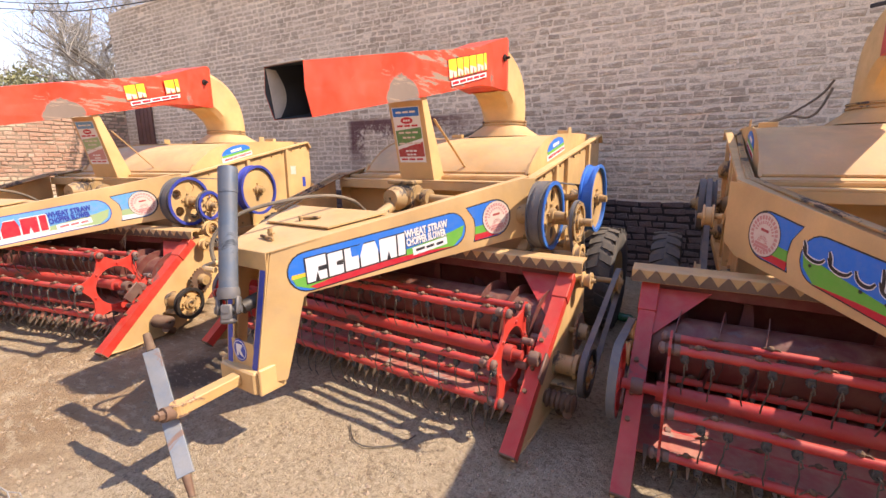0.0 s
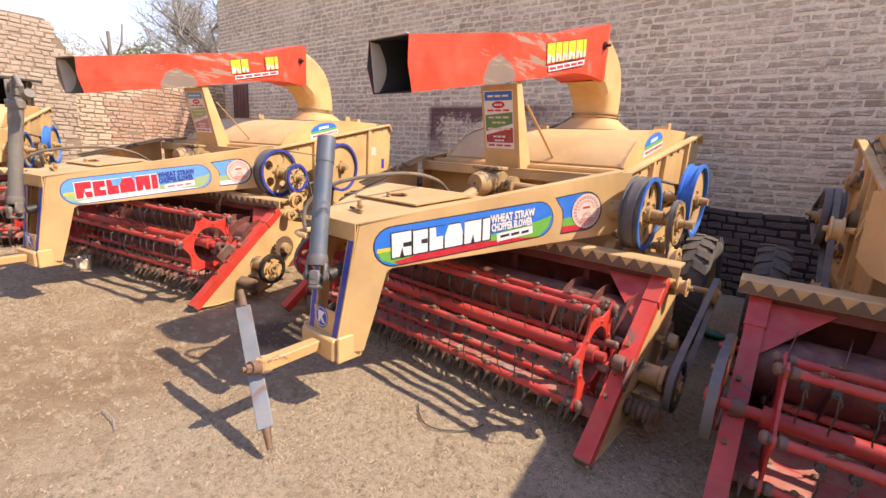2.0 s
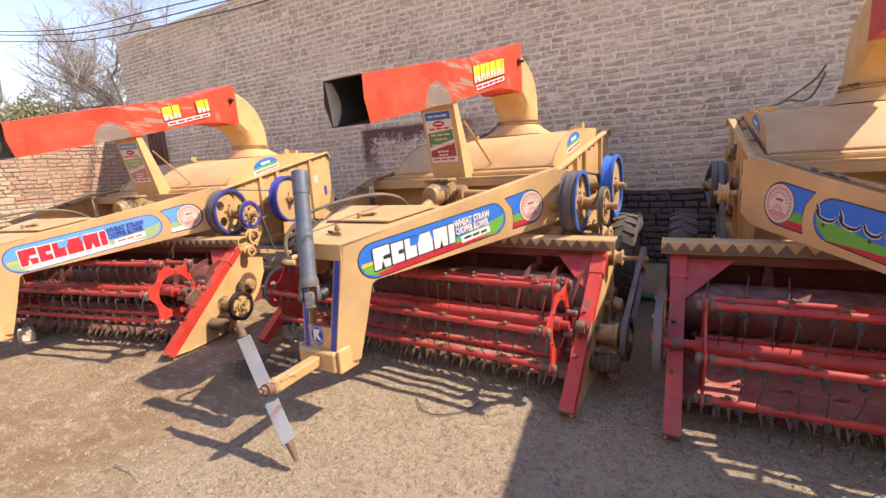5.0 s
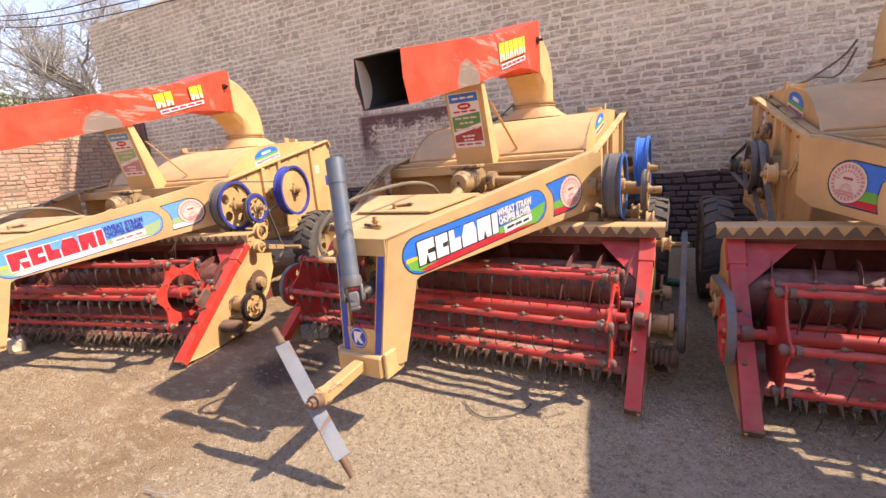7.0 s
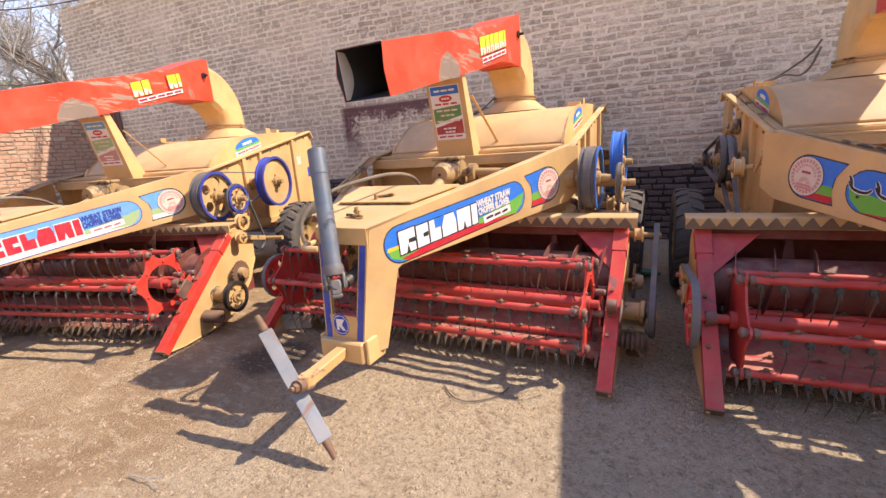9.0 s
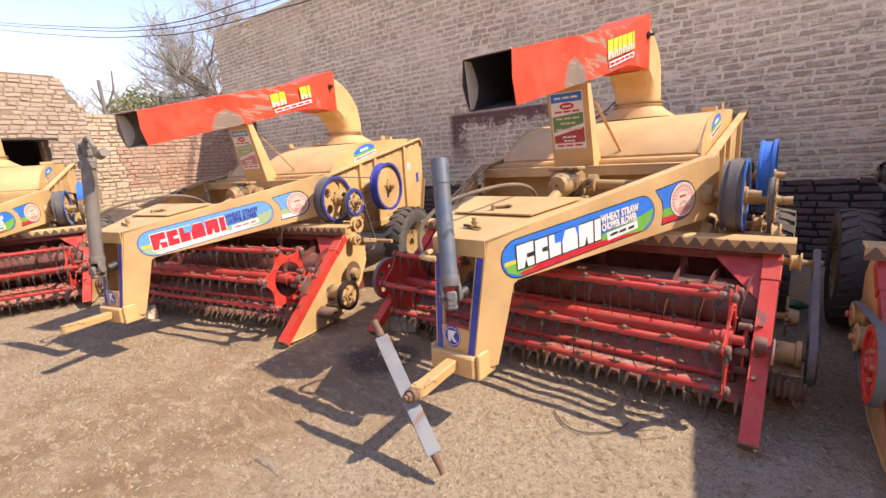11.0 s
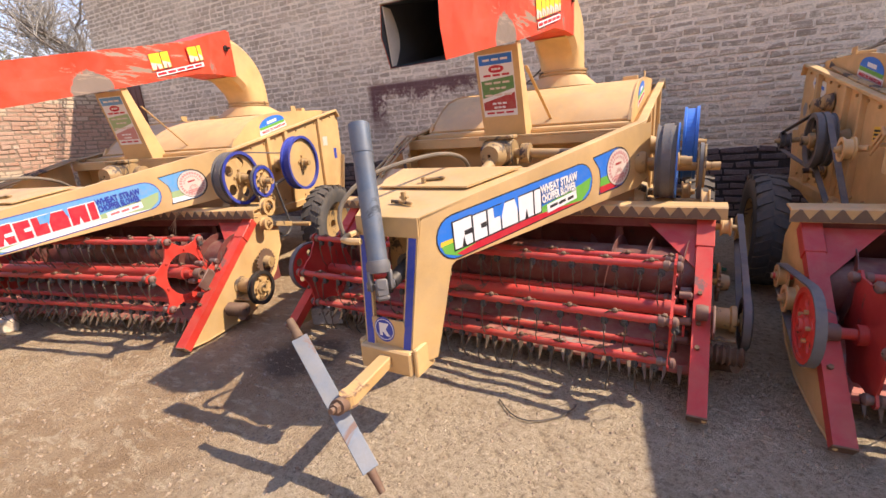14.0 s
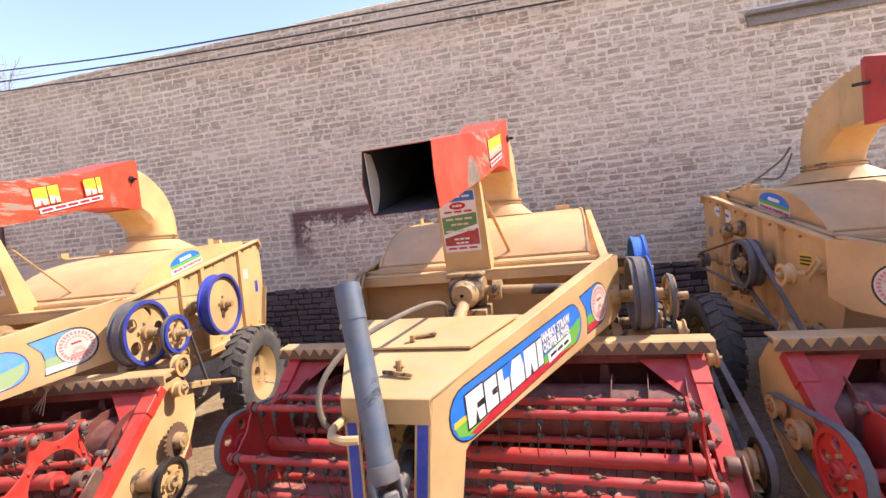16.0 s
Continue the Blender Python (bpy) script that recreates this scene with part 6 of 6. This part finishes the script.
def upright_yoke():
    """The second joint on top of the red-lettered machine's drive shaft."""
    bm = bm_new()
    f = Matrix.Translation((0.03, 0.03, 1.40))
    lathe(bm, [(0.01, 0), (0.055, 0), (0.055, 0.05), (0.04, 0.06), (0.04, 0.10), (0.01, 0.10)], f, 18)
    for sx in (-1, 1):
        box(bm, (0.04 * sx - 0.010, -0.03, 0.08), (0.04 * sx + 0.010, 0.03, 0.19), 0.008, f)
    tube(bm, f @ Vector((-0.06, 0, 0.16)), f @ Vector((0.06, 0, 0.16)), 0.018, 12)
    sweep(bm, [f @ Vector((0.03, 0, 0.19)), f @ Vector((0.10, -0.01, 0.21)), f @ Vector((0.15, -0.01, 0.14)), f @ Vector((0.13, 0, 0.08)), f @ Vector((0.19, 0.01, 0.10))], 0.016, 8)
    tube(bm, f @ Vector((0.17, 0, 0.08)), f @ Vector((0.24, 0, 0.10)), 0.03, 12)
    part("upper_yoke", bm, M_TUBE_DUSTY, roots[1], "greasy universal joint on the shaft's top", True)


upright_yoke()

# ---- walls ----
def brick_mesh(name, bricks, material, place):
    """Joined bricks: each (u, z, length, height, proud) becomes a chamfered block in the wall's face."""
    vs, fs = [], []
    for u, z, w, h, d in bricks:
        c = 0.006
        base = len(vs)
        q = [random.uniform(-0.010, 0.010) for _ in range(8)]
        outer = [(u + q[0], z + q[1]), (u + w + q[2], z + q[3]), (u + w + q[4], z + h + q[5]), (u + q[6], z + h + q[7])]
        cx, cz = u + w / 2, z + h / 2
        inner = [(a + (c if a < cx else -c), b + (c if b < cz else -c)) for a, b in outer]
        vs += [place(a, b, -0.02) for a, b in outer] + [place(a, b, d - 0.004) for a, b in outer] + [place(a, b, d) for a, b in inner]
        for o in (0, 4):
            fs += [(base + o + k, base + o + (k + 1) % 4, base + o + 4 + (k + 1) % 4, base + o + 4 + k) for k in range(4)]
        fs.append((base + 8, base + 9, base + 10, base + 11))
    me = bpy.data.meshes.new(name)
    me.from_pydata(vs, [], fs)
    me.materials.append(material)
    return me


def courses(u0, u1, z0, z1, rough, top=None):
    """Brick places: courses of stretchers and headers with wandering joints."""
    out = []
    row, z = 0, z0
    while z < z1:
        h = 0.060 + random.uniform(-0.006, 0.006) * rough
        u = u0 - random.uniform(0, 0.2)
        ph = random.uniform(0, 90)
        while u < u1:
            w = random.choice((0.205, 0.20, 0.105, 0.11, 0.15, 0.13)) + random.uniform(-0.012, 0.012) * rough
            a, b = max(u, u0), min(u + w, u1)
            if b - a > 0.03 and (top is None or z + h < top((a + b) / 2)):
                zz = z + 0.012 * noise.noise(Vector((a * 0.7, ph * 0.05, 0.0))) + random.uniform(-0.004, 0.004) * rough
                if random.random() > 0.012:
                    out.append((a, zz, b - a, h - random.uniform(0, 0.010), random.uniform(0.0005, 0.007) * rough))
            u += w + 0.014 + random.uniform(0, 0.010)
        z += h + 0.014
        row += 1
    return out


WALL_Y, WALL_END, WALL_R, WALL_TOP = 6.70, -11.08, 9.0, 4.40


def tall_wall():
    bm = bm_new()
    box(bm, (WALL_END, WALL_Y, -0.1), (WALL_R, WALL_Y + 0.24, WALL_TOP))
    wall = part("wall_north", bm, M_MORTAR)
    tagged(wall, "tall grey weathered brick yard wall with flush mortar", "wall", kind="structure")
    bm = bm_new()
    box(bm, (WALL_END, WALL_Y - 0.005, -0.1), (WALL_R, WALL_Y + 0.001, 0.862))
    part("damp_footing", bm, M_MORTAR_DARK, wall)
    def place(u, z, d):
        return (u, WALL_Y - d, z)
    allb = courses(WALL_END, WALL_R, 0.0, WALL_TOP - 0.03, 1.0)
    single = [b for b in allb if -1.3 < b[0] < 0.75 and b[1] < 2.75][:300]
    keep = set(single)
    rest = [b for b in allb if b not in keep]
    groups = {"plinth": [], "plain": []}
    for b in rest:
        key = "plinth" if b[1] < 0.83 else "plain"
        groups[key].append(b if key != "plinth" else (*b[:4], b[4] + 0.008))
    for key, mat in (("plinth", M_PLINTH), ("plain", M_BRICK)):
        ob = new("bricks", brick_mesh("bricks", groups[key], mat, place))
        ob.parent = wall
        ob["kind"] = "stuff"
    # capping course of cement
    bm = bm_new()
    x = WALL_END
    while x < WALL_R:
        w = random.uniform(0.5, 0.9)
        box(bm, (x, WALL_Y - 0.004 - random.uniform(0, 0.008), WALL_TOP - 0.035 + random.uniform(-0.01, 0.01)), (min(x + w, WALL_R), WALL_Y + 0.26, WALL_TOP + random.uniform(-0.012, 0.012)), 0.008)
        x += w
    part("coping", bm, M_MORTAR, wall)
    # toothed end, where bricks stick out
    ends = []
    for k in range(24):
        z = 0.1 + k * 0.178
        ends.append((WALL_END - 0.11, z, 0.13, 0.075, -0.01))
    ob = new("bricks", brick_mesh("bricks", ends, M_BRICK, place))
    ob.parent = wall
    ob["kind"] = "stuff"
    return wall, single


WALL, SINGLE_BRICKS = tall_wall()


def yard_wall():
    """The low sunlit wall at the side of the yard, and the shed in front of it."""
    X = -10.95
    bm = bm_new()
    box(bm, (X - 0.24, 3.2, -0.1), (X - 0.006, WALL_Y, 2.52))
    low = tagged(part("wall_west", bm, M_MORTAR_MUD), "low sunlit buff and orange brick wall", "wall", kind="structure")
    def place(u, z, d):
        return (X - 0.006 + d * 1.5, u, z)
    def top(u):
        return 2.57 + 0.05 * noise.noise(Vector((u * 2, 0, 0)))
    bricks = courses(3.2, WALL_Y, 0.0, 2.7, 1.7, top)
    red = [b for b in bricks if 1.0 < b[1] + 0.25 * noise.noise(Vector((b[0], b[1], 5.0))) * 1.5 < 2.08 and b[0] > 4.3]
    rs = set(red)
    for lst, mat in ((red, M_YARD_RED), ([b for b in bricks if b not in rs], M_YARD)):
        ob = new("bricks", brick_mesh("bricks", lst, mat, place))
        ob.parent = low
        ob["kind"] = "stuff"
    # shed with a doorway and a broken gable
    SX, SY = -10.65, 3.82
    def roof(u):
        return 3.14 if u < 3.5 else 3.14 - (u - 3.5) * 1.7
    bm = bm_new()
    outline = [(-3.0, -0.1), (2.02, -0.1), (2.02, 2.03), (3.23, 2.03), (3.23, -0.1), (SY - 0.015, -0.1), (SY - 0.015, roof(SY) - 0.04), (3.5, 3.10), (-3.0, 3.10)]
    prism(bm, outline, yz(SX - 0.30), 0.294)
    shed = tagged(part("wall_shed", bm, M_MORTAR_MUD), "pale brick shed front with a dark doorway", "wall", kind="structure")
    def place2(u, z, d):
        return (SX - 0.006 + d * 1.5, u, z)
    bricks = courses(-3.0, 2.03, 0.0, 2.0, 1.5) + courses(3.22, SY, 0.0, 2.0, 1.5) + courses(-3.0, SY, 2.06, 3.2, 1.5, roof)
    ob = new("bricks", brick_mesh("bricks", bricks, M_SHED, place2))
    ob.parent = shed
    ob["kind"] = "stuff"
    # the shed's return side and dark inside
    bm = bm_new()
    box(bm, (SX - 3.0, SY - 0.24, -0.1), (SX - 0.30, SY - 0.005, 2.5))
    box(bm, (SX - 3.0, -3.0, -0.1), (SX - 2.8, SY - 0.24, 2.5))
    box(bm, (SX - 3.0, -3.0, 2.45), (SX - 0.30, SY - 0.005, 2.55))
    part("shed_room", bm, M_VOID, shed)
    bm = bm_new()
    box(bm, (SX - 0.29, 1.9, 2.025), (SX + 0.012, 3.36, 2.062), 0.006)
    part("lintel", bm, M_VOID, shed)


yard_wall()


def wall_fittings():
    ob = part("wall_shutter", box(bm_new(), (-10.50, WALL_Y - 0.03, 1.30), (-9.88, WALL_Y - 0.008, 2.48), 0.004), M_SHUTTER)
    tagged(ob, "brown iron shutter set in the grey wall", "shutter")
    for k in range(5):
        part("shutter_rib", box(bm_new(), (-10.48 + k * 0.145, WALL_Y - 0.045, 1.32), (-10.46 + k * 0.145, WALL_Y - 0.028, 2.46), 0.002), M_SHUTTER, ob)
    bm = bm_new()
    box(bm, (0.98, WALL_Y - 0.10, 3.40), (4.2, WALL_Y - 0.004, 3.44), 0.006)
    box(bm, (1.0, WALL_Y - 0.03, 3.30), (4.2, WALL_Y - 0.004, 3.40), 0.004)
    tagged(part("wall_ledge", bm, M_COPING), "narrow grey cement ledge on the brick wall", "ledge")


wall_fittings()


def closing_walls():
    """Plain unseen walls that close the yard behind the camera; the south one is added as fill."""
    # added out of view, near and pale, to brighten the shaded fronts
    bm = bm_new()
    box(bm, (-14.0, -5.24, -0.1), (9.24, -5.0, 4.4))
    tagged(part("wall_south", bm, M_BOUNCE_WALL), "added unseen buff wall that bounces sunlight onto the machines", "wall", kind="structure")
    bm = bm_new()
    box(bm, (9.0, -5.0, -0.1), (9.24, WALL_Y, 2.2))
    tagged(part("wall_east", bm, M_MORTAR_MUD), "plain mud-mortared yard wall", "wall", kind="structure")


closing_walls()

# ---- trees and cables beyond the walls ----
def limb(bm, p, d, length, r, depth, rnd, twigs):
    pts = [p]
    n = 5
    dd = d.copy()
    for k in range(n):
        dd = (dd + Vector((rnd.uniform(-0.22, 0.22), rnd.uniform(-0.22, 0.22), rnd.uniform(-0.05, 0.20)))).normalized()
        pts.append(pts[-1] + dd * length / n)
    sweep(bm if depth > 1 else twigs, pts, r, 7 if depth > 2 else 4, 0.55)
    if depth == 0:
        return
    for k in range(rnd.choice((4, 5)) if depth > 1 else 15):
        t = rnd.uniform(0.3, 1.0)
        i = min(n - 1, int(t * n))
        q = pts[i].lerp(pts[i + 1], t * n - i) if t < 1 else pts[-1]
        side = Vector((rnd.uniform(-1, 1), rnd.uniform(-1, 1), rnd.uniform(-0.45, 0.7))).normalized()
        limb(bm, q, (dd * 0.45 + side * 0.9).normalized(), length * rnd.uniform(0.52, 0.78), r * (0.5 if depth > 1 else 0.42), depth - 1, rnd, twigs)


def bare_tree(x, y, h, seed, label, spread=0.5, lean=(0, 0)):
    rnd = random.Random(seed)
    root = tagged(new("tree"), label, "tree", "trees behind the wall")
    bm, tw = bm_new(), bm_new()
    limb(bm, Vector((x, y, -0.1)), Vector((lean[0], lean[1], 1)), h * 0.5, h * 0.016, 4, rnd, tw)
    part("trunk", bm, M_BARK, root, "", True)
    part("twig_crown", tw, M_TWIG, root)
    return root


def leafy_bush(x, y, z, rx, rz, seed, label, n=2600):
    rnd = random.Random(seed)
    root = tagged(new("tree"), label, "tree", "trees behind the wall")
    bm = bm_new()
    sweep(bm, [(x, y, -0.1), (x + 0.1, y, z * 0.5), (x, y, z)], 0.12, 8, 0.5)
    for k in range(7):
        a = rnd.uniform(0, 6.28)
        sweep(bm, [(x, y, z * 0.55), (x + rx * 0.4 * math.cos(a), y + rx * 0.4 * math.sin(a), z * 0.8), (x + rx * 0.75 * math.cos(a), y + rx * 0.75 * math.sin(a), z + rz * rnd.uniform(-0.2, 0.6))], 0.05, 5, 0.4)
    part("trunk", bm, M_BARK, root)
    vs, fs = [], []
    lumps = [(Vector((rnd.gauss(0, 0.45) * rx, rnd.gauss(0, 0.45) * rx, rnd.gauss(0, 0.40) * rz)), rnd.uniform(0.22, 0.42)) for _ in range(16)]
    for k in range(n):
        c, rr = rnd.choice(lumps)
        v = Vector((rnd.gauss(0, 1), rnd.gauss(0, 1), rnd.gauss(0, 1))).normalized() * rr * rx * rnd.uniform(0.6, 1.05)
        p = Vector((x, y, z)) + c + v
        a, b = Vector((rnd.uniform(-1, 1), rnd.uniform(-1, 1), rnd.uniform(-1, 1))).normalized(), Vector((rnd.uniform(-1, 1), rnd.uniform(-1, 1), rnd.uniform(-1, 1))).normalized()
        s = rnd.uniform(0.035, 0.08)
        i = len(vs)
        vs += [p - a * s, p + b * s * 0.5, p + a * s, p - b * s * 0.5]
        fs.append((i, i + 1, i + 2, i + 3))
    me = bpy.data.meshes.new("crown")
    me.from_pydata([tuple(v) for v in vs], [], fs)
    me.materials.append(M_LEAF)
    ob = new("crown", me)
    ob.parent = root
    return root


bare_tree(-14.2, 9.2, 7.6, 11, "bare grey-barked tree with fine twigs")
bare_tree(-18.0, 10.5, 7.8, 5, "bare leafless tree with a wide crown")
bare_tree(-22.5, 9.5, 6.5, 23, "bare thin tree in the distance")
bare_tree(-16.0, 12.5, 7.5, 31, "bare tree with a dense twiggy crown")
bare_tree(-25.0, 11.5, 8.0, 37, "bare tree with a dense twiggy crown")
bare_tree(-13.3, 8.0, 6.6, 43, "bare slim tree close to the wall end")
bare_tree(-29.0, 9.0, 7.5, 47, "bare leafless tree far behind the wall")
leafy_bush(-19.3, 8.6, 3.45, 1.55, 0.95, 3, "dusty olive-green bushy tree", 14000)
leafy_bush(-27.0, 6.3, 4.6, 1.3, 1.0, 8, "dusty green tree behind the shed", 1800)


def dead_stub(x, y, h, seed):
    rnd = random.Random(seed)
    bm = bm_new()
    sweep(bm, [(x, y, 0), (x + 0.1, y, h * 0.6), (x + 0.05, y, h)], 0.10, 7, 0.6)
    sweep(bm, [(x + 0.08, y, h * 0.75), (x + 0.4, y + 0.3, h * 0.92), (x + 0.45, y + 0.35, h * 1.06)], 0.05, 6, 0.6)
    sweep(bm, [(x + 0.08, y, h * 0.8), (x - 0.2, y - 0.2, h * 0.95)], 0.04, 6, 0.6)
    tagged(part("dead_tree", bm, M_BARK), "lopped dead tree trunk with stubs", "tree", "trees behind the wall")


dead_stub(-21.0, 7.4, 4.9, 2)
dead_stub(-18.4, 7.7, 3.7, 4)


def cable(pts, r=0.011):
    bm = bm_new()
    sweep(bm, smooth_path(pts, 6), r, 5)
    tagged(part("overhead_cable", bm, M_WIRE), "thin black overhead cable along the wall top", "cable", "overhead cables")


cable([(-42.0, 6.6, 11.6), (-29.0, 6.56, 8.45), (-18.2, 6.55, 5.99), (-14.7, 6.55, 5.27), (-11.9, 6.55, 4.84), (-9.3, 6.55, 4.64), (-7.1, 6.55, 4.45), (-5.0, 6.55, 4.33), (0.0, 6.6, 4.16), (5.0, 6.66, 4.12)])
cable([(-42.0, 6.6, 11.5), (-29.0, 6.56, 8.35), (-18.2, 6.55, 5.90), (-14.7, 6.55, 5.18), (-12.0, 6.55, 4.74), (-9.6, 6.55, 4.50), (-7.6, 6.55, 4.36), (-5.0, 6.55, 4.21), (0.0, 6.6, 4.05), (5.0, 6.66, 4.02)])
cable([(-42.0, 6.6, 11.3), (-29.0, 6.56, 8.15), (-18.4, 6.55, 5.75), (-14.8, 6.55, 5.05), (-12.1, 6.55, 4.59), (-9.6, 6.55, 4.35), (-8.2, 6.55, 4.25), (-7.1, 6.55, 4.17), (-5.0, 6.55, 4.08), (0.0, 6.62, 3.92), (5.0, 6.66, 3.88)])


def heap():
    bm = bm_new()
    bmesh.ops.create_icosphere(bm, subdivisions=4, radius=1.0)
    for v in bm.verts:
        k = 1 + 0.12 * noise.noise(v.co * 2.0) + 0.05 * noise.noise(v.co * 6.0)
        v.co = Vector((-9.35 + v.co.x * 0.55 * k, 3.75 + v.co.y * 0.95 * k, max(-0.05, 0.15 + v.co.z * 0.62 * k)))
    tagged(part("dung_mound", bm, M_HEAP, None, "", True), "dark brown heap of dried dung by the wall", "heap")


heap()

def small_things():
    def slab(name, p, s, rz, mat, label, cat):
        bm = bm_new()
        box(bm, (-s[0] / 2, -s[1] / 2, 0), (s[0] / 2, s[1] / 2, s[2]), 0.008)
        bmesh.ops.subdivide_edges(bm, edges=bm.edges[:], cuts=2, use_grid_fill=True)
        for v in bm.verts:
            v.co += Vector((noise.noise(v.co * 30), noise.noise(v.co * 30 + Vector((7, 0, 0))), noise.noise(v.co * 30 + Vector((0, 9, 0))))) * 0.006
        ob = part(name, bm, mat)
        ob.matrix_basis = pose(*p, 0, 0, rz)
        tagged(ob, label, cat)
    slab("concrete_block", (-2.89, 3.42, soil(-2.89, 3.42)), (0.22, 0.15, 0.13), 24, M_COPING, "rough grey concrete block under the head", "block")
    slab("concrete_block", (-5.29, 2.47, soil(-5.29, 2.47)), (0.17, 0.11, 0.10), -20, M_MORTAR, "small pale block on the soil", "block")
    bm = bm_new()
    m = pose(-0.39, 5.17, soil(-0.39, 5.17) + 0.035, 90, 0, 80)
    lathe(bm, [(0.001, -0.10), (0.034, -0.10), (0.034, 0.05), (0.014, 0.09), (0.014, 0.12), (0.001, 0.12)], m, 16)
    tagged(part("bottle", bm, M_GLASSGREEN, None, "", True), "green plastic bottle lying by the wheel", "bottle")
    bm = bm_new()
    pts = smooth_path([(-1.43, 2.90, 0.010), (-1.34, 2.82, 0.010), (-1.25, 2.81, 0.012), (-1.16, 2.87, 0.010), (-1.10, 2.95, 0.012), (-1.09, 2.99, 0.014)])
    sweep(bm, [p + Vector((0, 0, soil(p.x, p.y))) for p in pts], 0.0034, 5)
    tagged(part("wire_offcut", bm, M_TINE, None, "", True), "bent dusty wire offcut lying on the soil", "wire")
    bm = bm_new()
    sweep(bm, [Vector((-2.468, 1.856, 0.008)), Vector((-2.36, 1.862, 0.014)), Vector((-2.262, 1.845, 0.010))], 0.004, 5, 0.5)
    sweep(bm, [Vector((-2.36, 1.862, 0.014)), Vector((-2.31, 1.885, 0.012)), Vector((-2.27, 1.880, 0.008))], 0.0025, 5, 0.5)
    tagged(part("twig", bm, M_TWIG), "dry forked twig on the soil", "twig")
    # a wisp of straw hooked over the red-lettered machine's knife guard
    bm = bm_new()
    to = pose(*MACHINES[1][1])
    for q in range(4):
        sweep(bm, smooth_path([to @ Vector((0.60 + 0.01 * q, 1.23, 0.80)), to @ Vector((0.585, 1.195, 0.79 - 0.01 * q)), to @ Vector((0.565 - 0.012 * q, 1.185, 0.70)), to @ Vector((0.545 - 0.02 * q, 1.18, 0.62 + 0.012 * q))], 4), 0.0022, 4)
    tagged(part("straw_wisp", bm, M_STRAW), "dry straw wisp hooked over the knife guard", "straw")
    # straw caught under the gathering head
    rnd = random.Random(9)
    for cx, cy, cz, nn in ((-2.88, 3.50, 0.16, 70), (-2.70, 3.47, 0.10, 40)):
        bm = bm_new()
        for k in range(nn):
            p = Vector((cx + rnd.gauss(0, 0.035), cy + rnd.gauss(0, 0.03), cz + rnd.gauss(0, 0.04)))
            d = Vector((rnd.gauss(0, 0.4), rnd.gauss(0, 0.4), -1)).normalized() * rnd.uniform(0.05, 0.12)
            sweep(bm, [p, p + d * 0.5 + Vector((rnd.gauss(0, 0.01), 0, 0)), p + d], 0.0013, 3)
        tagged(part("straw_tuft", bm, M_STRAW), "tuft of straw caught under the head", "straw", kind="stuff")


small_things()

# ---- litter on the soil ----
def litter():
    rnd = random.Random(41)
    vs, fs = [], []
    for k in range(1300):
        x, y = rnd.uniform(-6.0, 1.6), rnd.uniform(0.9, 3.6)
        a, n = rnd.uniform(0, math.pi), 0.003 + 0.014 * rnd.random() ** 2
        w = rnd.uniform(0.0006, 0.0013)
        z = soil(x, y) + 0.003
        c, s = math.cos(a), math.sin(a)
        i = len(vs)
        t = rnd.uniform(-0.004, 0.006)
        vs += [(x - c * n - s * w, y - s * n + c * w, z), (x - c * n + s * w, y - s * n - c * w, z), (x + c * n + s * w, y + s * n - c * w, z + t), (x + c * n - s * w, y + s * n + c * w, z + t), (x - c * n, y - s * n, z + 0.003), (x + c * n, y + s * n, z + 0.003 + t)]
        fs += [(i, i + 1, i + 2, i + 3), (i, i + 3, i + 5, i + 4), (i + 1, i + 4, i + 5, i + 2)]
    me = bpy.data.meshes.new("straw_litter")
    me.from_pydata(vs, [], fs)
    me.materials.append(M_STRAW)
    tagged(new("straw_litter", me), "short pale straw scattered on the soil", "straw", kind="stuff")
    vs, fs = [], []
    for k in range(22000):
        x, y = rnd.uniform(-6.0, 1.6), rnd.uniform(0.9, 3.8)
        s = 0.0026 + 0.011 * rnd.random() ** 4
        z = soil(x, y)
        i = len(vs)
        vs += [(x + s * rnd.uniform(0.6, 1.2), y, z), (x, y + s * rnd.uniform(0.6, 1.2), z), (x - s * rnd.uniform(0.6, 1.2), y, z), (x, y - s * rnd.uniform(0.6, 1.2), z), (x + s * rnd.uniform(-0.4, 0.4), y + s * rnd.uniform(-0.4, 0.4), z + s * rnd.uniform(0.5, 0.9))]
        fs += [(i, i + 1, i + 4), (i + 1, i + 2, i + 4), (i + 2, i + 3, i + 4), (i + 3, i, i + 4)]
    me = bpy.data.meshes.new("soil_clods")
    me.from_pydata(vs, [], fs)
    me.materials.append(M_STONE)
    tagged(new("soil_clods", me), "small clods and grit lying on the soil", "clods", kind="stuff")


litter()

# ---- wall bricks nearest the path, one by one ----
def single_bricks():
    cache = {}
    for u, z, w, h, d in SINGLE_BRICKS:
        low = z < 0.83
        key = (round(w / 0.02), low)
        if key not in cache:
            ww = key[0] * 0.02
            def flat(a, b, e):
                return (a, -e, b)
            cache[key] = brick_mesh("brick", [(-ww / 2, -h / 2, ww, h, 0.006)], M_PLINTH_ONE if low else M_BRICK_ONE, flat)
        o = new("brick", cache[key])
        o.parent = WALL
        o.location = (u + w / 2, WALL_Y - d + (0.002 if not low else -0.006), z + h / 2)


single_bricks()
